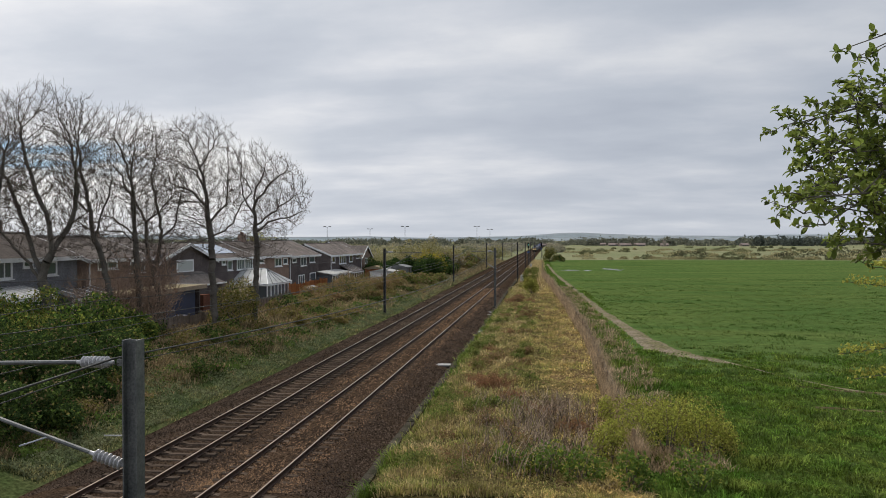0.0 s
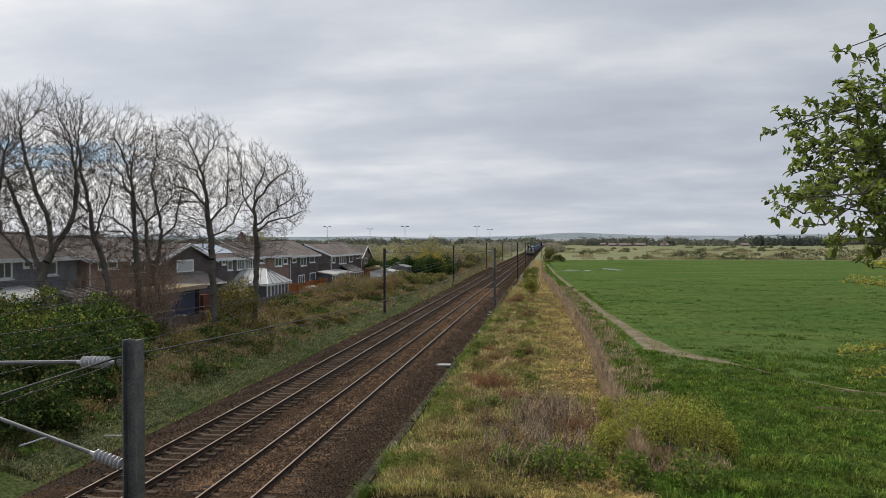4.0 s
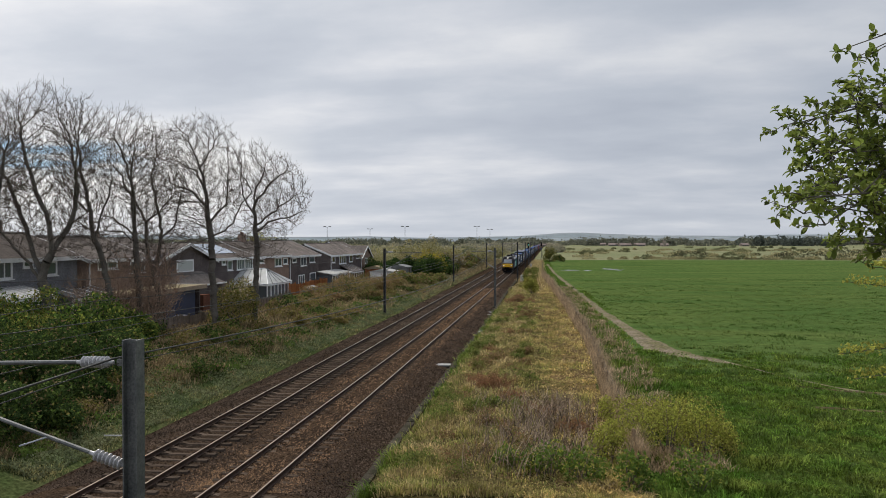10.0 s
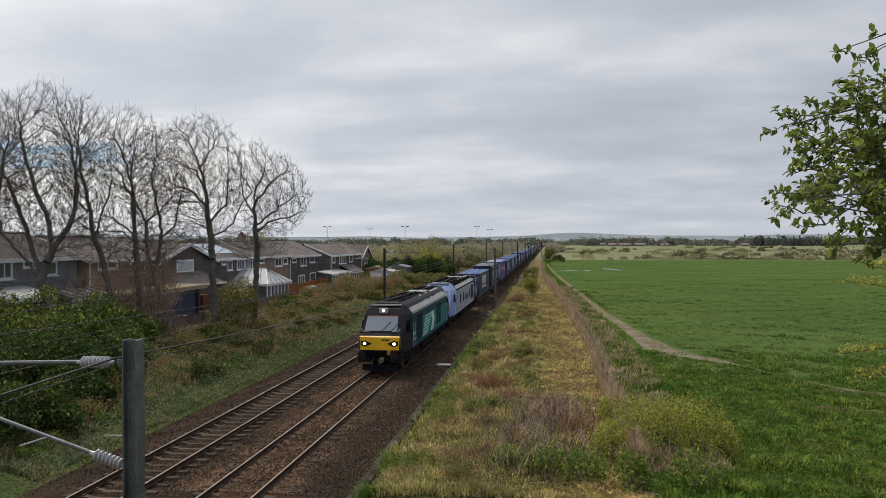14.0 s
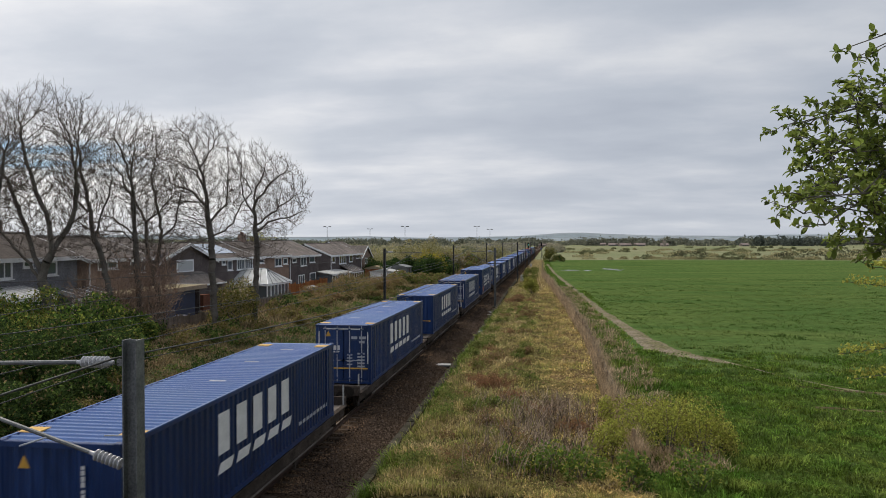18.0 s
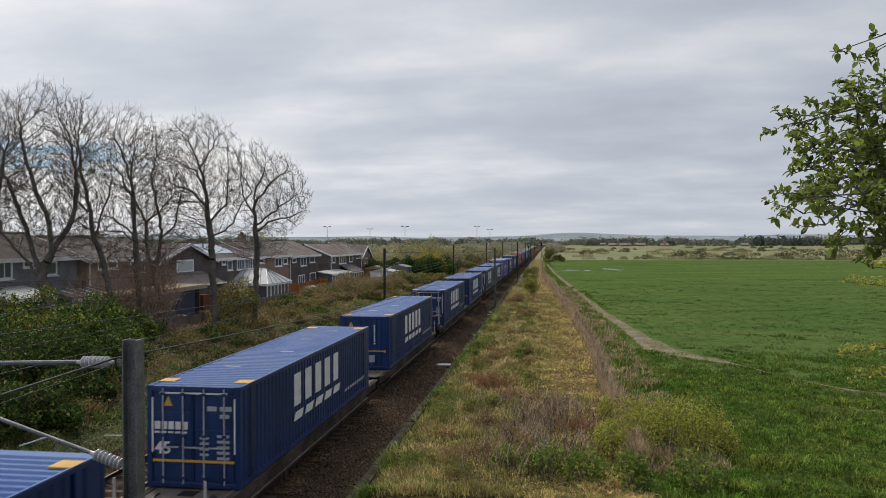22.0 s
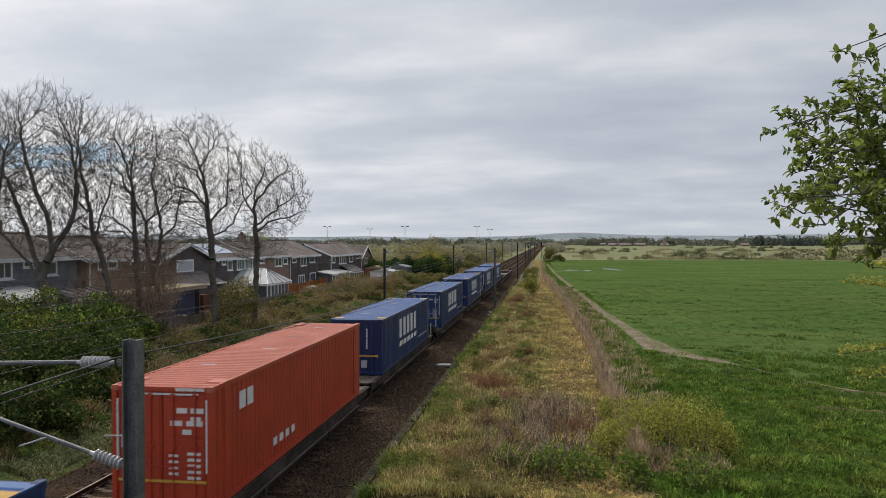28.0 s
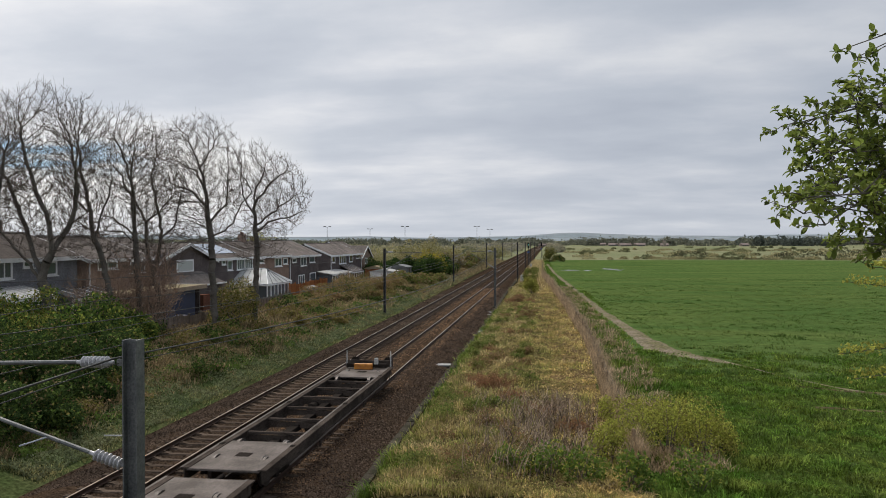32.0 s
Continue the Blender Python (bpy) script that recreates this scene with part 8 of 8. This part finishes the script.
undergrowth("field_weeds", "broad-leaved weeds in the rough field edge", 26000, 22, 50, lambda y, u: fence_x(y) + 1.5 + (5 + y * 0.4) * u, 0.075, 0.12, M_LEAFMID, 0.9, -0.05)

# ---- leafy tree beside the bridge: its crown reaches over the verge ----
def ovate_mesh(name, roots, axes, size, material, aspect=0.62):
    """Leaves with a folded midrib and a pointed, drooping tip, each from its stalk along its axis."""
    n = len(roots)
    d = axes / np.linalg.norm(axes, axis=1, keepdims=True)
    s = np.cross(d, unit(n) * 0.7 + np.array([0, 0, 1.0]))
    s /= np.linalg.norm(s, axis=1, keepdims=True) + 1e-9
    up = np.cross(s, d)
    L = (size * (0.65 + 0.7 * RNG.random(n)))[:, None]
    W = L * aspect * 0.5

    def at(k, w, lift):
        return roots + d * L * k + s * W * w + up * L * lift
    v = np.stack([at(0, 0, 0), at(0.3, 0.85, 0.10), at(0.66, 0.8, 0.06), at(1.0, 0, -0.12), at(0.66, -0.8, 0.06), at(0.3, -0.85, 0.10), at(0.5, 0, -0.02)], 1).reshape(-1, 3)
    o = (np.arange(n) * 7)[:, None, None]
    tri = np.array([[0, 6, 1], [1, 6, 2], [2, 6, 3], [3, 6, 4], [4, 6, 5], [5, 6, 0]])
    return raw_mesh(name, v, (o + tri[None]).reshape(-1, 3), material)


def leafy_tree():
    t = thing("leafy_tree", "leafy spring tree with whorls of glossy leaves beside the bridge", "tree", m=pose(13.4, 6.4, 0))
    rnd = random.Random(2)
    base = Vector((13.4, 6.4, 0))
    V, F = [], []
    leaves, axes = [], []

    def limb(p, q, r, n):
        pts = [p]
        for i in range(n):
            k = (i + 1) / n
            a = p.lerp(q, k) + Vector((rnd.gauss(0, 1), rnd.gauss(0, 1), rnd.gauss(0, 1))) * 0.05 * (q - p).length * (1 - abs(2 * k - 1)) + Vector((0, 0, 0.06 * (q - p).length * math.sin(math.pi * k)))
            stick(V, F, pts[-1], a, r * (1 - 0.85 * (i / n)), max(r * (1 - 0.85 * k), 0.003), 5)
            pts.append(a)
        return pts

    def spray(p, d, ln):
        """A short bent shoot with a whorl of leaves at its tip and a pair further down."""
        m = p + d * ln * 0.55
        e = m + (d + Vector((0, 0, 0.35))).normalized() * ln * 0.45
        stick(V, F, p, m, 0.0035, 0.0028, 3)
        stick(V, F, m, e, 0.0028, 0.002, 3)
        f = (e - m).normalized()
        u = f.orthogonal().normalized()
        w = f.cross(u)
        turn = rnd.uniform(0, 6.283)
        for i in range(rnd.randint(4, 6)):
            a = turn + i * 2.4
            ax = f * rnd.uniform(0.25, 0.8) + (u * math.cos(a) + w * math.sin(a)) + Vector((0, 0, -0.12))
            leaves.append(tuple(e - f * 0.012 * (i % 3)))
            axes.append(tuple(ax))
        for i in range(2):
            ax = f * 0.4 + (u * math.cos(turn + 3.1 * i) + w * math.sin(turn + 3.1 * i))
            leaves.append(tuple(m))
            axes.append(tuple(ax))

    trunk = [Vector((0, 0, -0.3)), Vector((0.1, 0.05, 2.5)), Vector((-0.05, 0.1, 4.6)), Vector((0.0, 0.0, 6.4)), Vector((0.1, 0, 8.2)), Vector((0.0, 0.1, 9.6))]
    for i, (a, b) in enumerate(zip(trunk, trunk[1:])):
        stick(V, F, a, b, 0.17 - i * 0.03, 0.14 - i * 0.03, 8)
    right = Vector((math.cos(YAW), math.sin(YAW), 0))
    ahead = Vector((-math.sin(YAW), math.cos(YAW), 0))
    # limbs reach out towards the line, longest at half height, and divide into side shoots
    reach = [(2.10, 0.93), (2.24, 0.80), (2.36, 1.00), (2.20, 0.60), (2.16, 0.40), (2.14, 0.28), (2.28, 0.20), (2.44, 0.10), (2.62, 0.06), (2.34, 0.68), (2.5, 0.88), (2.36, 0.46), (2.6, 0.28), (2.6, 0.55), (2.66, 1.06), (2.85, 0.78), (2.85, 0.40), (2.9, 1.2), (2.9, 0.12), (3.1, 0.95), (2.48, 0.72), (2.75, 0.64), (2.5, 0.34), (2.24, 0.50), (3.0, 1.35), (3.2, 0.6), (3.3, 1.1), (2.72, 0.18), (3.0, 0.28)]
    for a, b in reach:
        dist = 4.9 + rnd.uniform(-0.5, 0.8)
        tip = EYE + ahead * dist + right * ((a + 0.19) * dist / 4.9) + Vector((0, 0, (b * 0.90 - 0.08) * dist / 4.9)) - base
        start = Vector((0.0, 0.05, min(max(tip.z + rnd.uniform(-0.9, 0.1), 4.6), 9.0)))
        pts = limb(start, tip, 0.022, 12)
        for i in range(4, 13):
            run = (pts[i] - pts[i - 1]).normalized()
            for k in range(3 if b > 0.5 else 2):
                d = (run * 0.6 + Vector((rnd.gauss(0, 0.55), rnd.gauss(0, 0.55), rnd.gauss(0.05, 0.45)))).normalized()
                side = limb(pts[i], pts[i] + d * rnd.uniform(0.10, 0.26), 0.006, 3)
                for j in range(1, 4):
                    for q in range(2 if j == 3 else 1):
                        e = (d * 0.6 + Vector((rnd.gauss(0, 0.6), rnd.gauss(0, 0.6), rnd.gauss(0.1, 0.5)))).normalized()
                        spray(side[j], e, rnd.uniform(0.04, 0.09))
    # sprays hanging in from above, and the rest of the crown behind
    for a, b in ((2.30, 1.12), (2.40, 1.08), (2.52, 1.12), (2.8, 1.36), (3.0, 1.6)):
        tip = EYE + ahead * 4.4 + right * a + Vector((0, 0, b - 0.02)) - base
        pts = limb(Vector((0, 0, 9.4)), tip, 0.016, 10)
        for i in range(7, 11):
            for k in range(2):
                spray(pts[i], Vector((rnd.gauss(-0.3, 0.6), rnd.gauss(0, 0.6), rnd.gauss(-0.2, 0.4))).normalized(), rnd.uniform(0.05, 0.1))
    for i in range(30):
        a = rnd.uniform(-1.2, 1.2)
        tip = Vector((math.cos(a) * rnd.uniform(1.2, 2.6), math.sin(a) * rnd.uniform(0.6, 2.4), rnd.uniform(5.2, 10.4)))
        pts = limb(Vector((0, 0, rnd.uniform(4.4, 8.6))), tip, 0.025, 8)
        for j in range(3, 9):
            for k in range(3):
                spray(pts[j], Vector((rnd.gauss(0, 0.6), rnd.gauss(0, 0.6), rnd.gauss(0, 0.6))).normalized(), rnd.uniform(0.1, 0.25))
    g = Geo()
    g.v, g.f = V, F
    part("trunk", g, M_BARK, t)
    L, A = np.array(leaves), np.array(axes)
    pick = RNG.random(len(L)) < 0.6
    part("leaves", ovate_mesh("leaves", L[pick], A[pick], 0.050, M_TREELEAF), None, t)
    part("young_leaves", ovate_mesh("young_leaves", L[~pick], A[~pick], 0.044, M_TREELEAF2), None, t, "pale young leaves with sunlit highlights in their colour")
    return t


leafy_tree()


def budding_sprays():
    """Thin thorn twigs with yellow-green buds that lean in beside the bridge."""
    t = thing("budding_thorn", "slender thorn bush with yellow-green buds beside the bridge", "bush", m=pose(13.6, 9.0, 0))
    V, F, L, A = [], [], [], []
    rnd = random.Random(6)
    base = Vector((13.6, 9.0, 0))
    right = Vector((math.cos(YAW), math.sin(YAW), 0))
    ahead = Vector((-math.sin(YAW), math.cos(YAW), 0))
    for a, b, k, rise in ((0.535, -0.055, 7.4, -0.35), (0.525, -0.150, 7.0, 0.02), (0.545, -0.183, 6.8, 0.05), (0.56, -0.035, 7.2, -0.3)):
        tip = EYE + ahead * k + right * a * k + Vector((0, 0, b * k)) - base
        p = tip + right * 1.5 + Vector((0, 0, rise))
        stick(V, F, Vector((0.3, 0, 3.0)), p, 0.03, 0.018, 5)
        last = p
        for i in range(10):
            q = p.lerp(tip, (i + 1) / 10) + Vector((0, 0, 0.06 * math.sin(math.pi * (i + 1) / 10)))
            stick(V, F, last, q, 0.014 - 0.0011 * i, 0.013 - 0.0011 * i, 4)
            for j in range(48):
                c = last.lerp(q, rnd.random()) + Vector((rnd.gauss(0, 0.035), rnd.gauss(0, 0.04), rnd.gauss(0.03, 0.025)))
                L.append(tuple(c))
            last = q
    for i in range(5):
        stick(V, F, Vector((rnd.uniform(-0.2, 0.2), 0, -0.2)), Vector((rnd.uniform(-0.4, 0.4), 0, 3.1)), 0.04, 0.02, 5)
    g = Geo()
    g.v, g.f = V, F
    part("trunk", g, M_BARK, t)
    tagged(part("bud_cluster", leaf_mesh("bud_cluster", np.array(L), 0.034, M_LEAFLIME, aspect=0.7), None, t, "yellow-green opening buds"), kind="stuff")


budding_sprays()


# ---- hedges, woods and village in the distance ----


def far_clumps(name, label, spots, leaf, per, material, category="hedge"):
    """Many round clumps of coarse leaves: (x, y, radius, height)."""
    P = []
    for x, y, r, h in spots:
        n = int(per)
        d = unit(n)
        d[:, 2] = np.abs(d[:, 2])
        s = (0.6 + 0.4 * RNG.random((n, 1)))
        bump = 1 + 0.25 * np.sin(d[:, :1] * 7 + x) * np.cos(d[:, 1:2] * 6 + y)
        P.append(d * s * bump * np.array([r, r, h]) + np.array([x, y, ground_z(x, y)]))
    ob = new(name, leaf_mesh(name, np.concatenate(P), leaf, material, aspect=0.8))
    return tagged(ob, label, category, kind="stuff")


rnd = random.Random(17)
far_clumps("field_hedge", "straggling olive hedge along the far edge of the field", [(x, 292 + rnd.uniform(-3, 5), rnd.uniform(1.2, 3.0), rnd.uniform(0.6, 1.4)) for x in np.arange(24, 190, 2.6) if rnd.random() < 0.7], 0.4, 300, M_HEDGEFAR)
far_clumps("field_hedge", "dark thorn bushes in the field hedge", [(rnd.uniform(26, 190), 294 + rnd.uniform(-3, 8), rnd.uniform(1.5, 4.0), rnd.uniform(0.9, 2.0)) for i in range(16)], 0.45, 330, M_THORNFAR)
far_clumps("willow_clump", "rounded grey-green willow bushes beyond the field", [(62, 318, 4, 3.4), (70, 322, 4, 3.6), (100, 312, 4, 2.6), (112, 314, 7, 3.8), (124, 310, 7, 4.2), (138, 312, 8, 4.0), (150, 310, 8, 4.4), (165, 314, 9, 4.6), (182, 316, 9, 4.4)], 0.55, 420, foliage("grey_green_willow", (0.10, 0.105, 0.06), (0.13, 0.125, 0.075)), "bushes")
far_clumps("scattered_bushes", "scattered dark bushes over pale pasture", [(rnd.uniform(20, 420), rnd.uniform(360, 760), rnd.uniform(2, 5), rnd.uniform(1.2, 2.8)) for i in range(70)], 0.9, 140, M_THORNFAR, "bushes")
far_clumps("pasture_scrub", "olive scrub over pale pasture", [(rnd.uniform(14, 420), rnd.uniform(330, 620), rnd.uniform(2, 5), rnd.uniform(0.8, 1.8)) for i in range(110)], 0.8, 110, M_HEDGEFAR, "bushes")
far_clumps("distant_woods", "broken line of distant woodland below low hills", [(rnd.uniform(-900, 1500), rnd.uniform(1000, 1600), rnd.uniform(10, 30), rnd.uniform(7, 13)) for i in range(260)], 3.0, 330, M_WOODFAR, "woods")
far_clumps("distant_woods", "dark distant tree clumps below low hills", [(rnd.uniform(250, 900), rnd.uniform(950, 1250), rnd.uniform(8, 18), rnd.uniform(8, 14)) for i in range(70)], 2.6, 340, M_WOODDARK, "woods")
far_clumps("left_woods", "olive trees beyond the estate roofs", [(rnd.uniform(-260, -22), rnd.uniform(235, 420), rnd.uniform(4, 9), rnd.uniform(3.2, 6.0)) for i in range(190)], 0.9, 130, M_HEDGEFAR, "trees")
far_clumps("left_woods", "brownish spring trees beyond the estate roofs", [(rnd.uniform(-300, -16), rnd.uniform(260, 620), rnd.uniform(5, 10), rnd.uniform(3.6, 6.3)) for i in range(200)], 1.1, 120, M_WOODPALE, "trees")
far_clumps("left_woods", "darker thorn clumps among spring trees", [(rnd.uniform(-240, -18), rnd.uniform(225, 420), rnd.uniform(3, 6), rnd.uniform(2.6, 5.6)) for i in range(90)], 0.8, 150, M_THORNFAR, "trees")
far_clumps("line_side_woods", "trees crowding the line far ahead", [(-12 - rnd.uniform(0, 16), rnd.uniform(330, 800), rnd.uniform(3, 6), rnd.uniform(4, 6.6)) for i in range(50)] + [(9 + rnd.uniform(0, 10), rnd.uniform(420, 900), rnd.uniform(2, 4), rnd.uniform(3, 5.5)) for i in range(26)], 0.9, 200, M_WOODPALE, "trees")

M_FARROOF = mat("distant_roofs", (0.24, 0.19, 0.175), (0.2, 0.17, 0.16), scale=0.05, fine=1, bump=0, rnd=0.3)
M_FARWALL = mat("distant_walls", (0.33, 0.29, 0.26), (0.25, 0.2, 0.18), scale=0.05, fine=1, bump=0, rnd=0.3)


def far_house(x, y, w, h):
    t = thing("distant_house", "small distant village house with a pitched roof", "house", "distant village", pose(x, y, ground_z(x, y), 0, 0, rnd.uniform(-20, 20)))
    part("wall", Geo().box(-w / 2, w / 2, -4, 4, -1, h), M_FARWALL, t)
    part("roof", Geo().prism([(-4.6, h - 0.2), (4.6, h - 0.2), (0, h + 1.9)], "x", -w / 2 - 0.4, w / 2 + 0.4), M_FARROOF, t)
    for i in range(3):
        part("window", Geo().box(-w / 3 + i * w / 3 - 0.7, -w / 3 + i * w / 3 + 0.7, -4.05, -3.98, h - 1.8, h - 0.5), M_PANE, t)


for i in range(13):
    far_house(rnd.uniform(82, 135) if i < 9 else rnd.uniform(-40, 300), rnd.uniform(960, 1100), rnd.uniform(7, 9), rnd.uniform(1.8, 2.4))
t = thing("church_tower", "pale square distant church tower among trees", "tower", m=pose(150, 960, ground_z(150, 960)))
part("tower", Geo().box(-1.8, 1.8, -1.8, 1.8, -1, 7, 0.2), M_FARWALL, t)
part("parapet", Geo().box(-2.0, 2.0, -2.0, 2.0, 7, 7.7, 0.1), M_FARROOF, t)

# standing water in the wheel ruts of the field
for x, y, w, d in ((24.2, 190, 1.6, 2.6), (25.6, 186, 1.2, 2.0), (13.8, 183, 2.6, 1.6), (22.9, 193, 0.8, 2.0), (18.0, 182, 1.0, 1.2)):
    g = Geo()
    n = 14
    g.add([(w * math.cos(6.283 * i / n) * (0.8 + 0.3 * math.sin(i * 2.1)), d * math.sin(6.283 * i / n) * (0.8 + 0.25 * math.cos(i * 1.7)), 0) for i in range(n)], [tuple(range(n))])
    o = new("puddle", g.mesh("puddle", M_WATER))
    o.location = (x, y, ground_z(x, y) + 0.07)
    tagged(o, "shallow bright puddle lying in the green field", "puddle", "field puddles")
# ---- a crow crossing over the line ----
M_CROW = mat("black_feathers", (0.012, 0.012, 0.013), (0.009, 0.009, 0.01), scale=8, fine=40, rough=0.6, bump=0)
crow = thing("crow", "black crow flapping across the sky above the line", "bird")
part("body", Geo().lathe((-0.24, 0, 0), (1, 0, 0), [(0, 0.01), (0.06, 0.05), (0.18, 0.075), (0.32, 0.07), (0.40, 0.045), (0.46, 0.04), (0.50, 0.015), (0.55, 0.003)], 10), M_CROW, crow)
part("tail", Geo().add([(-0.2, -0.03, 0), (-0.2, 0.03, 0), (-0.44, 0.09, 0.0), (-0.44, -0.09, 0.0), (-0.2, 0, 0.02)], [(0, 1, 2, 3), (4, 3, 2)]), M_CROW, crow)
WINGS = []
for s in (-1, 1):
    g = Geo().add([(0.14, 0, 0.0), (0.17, s * 0.22, 0.01), (0.08, s * 0.48, 0.0), (-0.06, s * 0.46, 0.0), (-0.12, s * 0.2, 0.0), (-0.14, 0, 0), (0.14, 0, 0.02), (0.17, s * 0.22, 0.03), (0.08, s * 0.48, 0.006), (-0.06, s * 0.46, 0.006), (-0.12, s * 0.2, 0.01), (-0.14, 0, 0.01)],
                  [(0, 1, 4, 5), (1, 2, 3, 4), (11, 10, 7, 6), (10, 9, 8, 7), (0, 6, 7, 1), (1, 7, 8, 2), (2, 8, 9, 3), (3, 9, 10, 4), (4, 10, 11, 5)])
    w = part("wing", g, M_CROW, crow)
    w.location = (0, s * 0.05, 0.03)
    WINGS.append((s, w))
# ---- what moves ----
KEY_TIMES = [0.0, 3.2, 6.4, 9.6, 12.8, 16.0, 19.2, 22.4, 25.6, 28.8, 32.0]


def train_shift(t):
    """Metres along the line: the train comes on at 32 m/s and slows a little."""
    return -31.7 * t + 0.015 * (t - 22.0) ** 2


def box_start(k):
    """Where the leading end of the k-th box stands on the train's own scale."""
    return 521.587 + 18.808 * k + 0.744 * (k % 2) - BOX_L


def motions():
    def glide(ob, s0, z):
        walk(ob, [(t, pose(0, s0 + train_shift(t), z)) for t in KEY_TIMES])

    nose = 23.5 - train_shift(14.5)
    glide(LOCOS[0], nose - 0.5, 0)
    glide(LOCOS[1], nose - 0.5 + 20.55, 0)
    for k, ob in WAGONS.items():
        glide(ob, box_start(k), 0)
    for k, ob in BOXES.items():
        glide(ob, box_start(k), DECK)
    way = [(0.0, (-190.0, 175.0, 16.0)), (5.5, (-16.4, 92.4, 9.9)), (6.0, (-11.3, 88.1, 10.1)), (7.0, (-1.3, 77.4, 9.9)), (8.0, (8.5, 66.6, 11.1)), (8.5, (14.1, 61.3, 11.1)), (9.0, (20.2, 56.1, 10.9)), (9.5, (26.6, 51.0, 10.6)), (12.0, (60.0, -10.0, 22.0)), (20.0, (160.0, -110.0, 24.0)), (32.0, (300.0, -260.0, 24.0))]
    path = []
    for i, (t, p) in enumerate(way):
        a, b = Vector(way[max(i - 1, 0)][1]), Vector(way[min(i + 1, len(way) - 1)][1])
        d = b - a
        path.append((t, pose(*p, 0, 0, math.degrees(math.atan2(d.y, d.x)))))
    walk(crow, path)
    for s, w in WINGS:
        flap = [(0.0, 20), (5.4, 20)] + [(5.5 + 0.125 * i, 38 if i % 2 else -30) for i in range(44)] + [(11.2, 10), (32.0, 10)]
        walk(w, [(t, pose(0, s * 0.05, 0.03, s * a)) for t, a in flap])


motions()
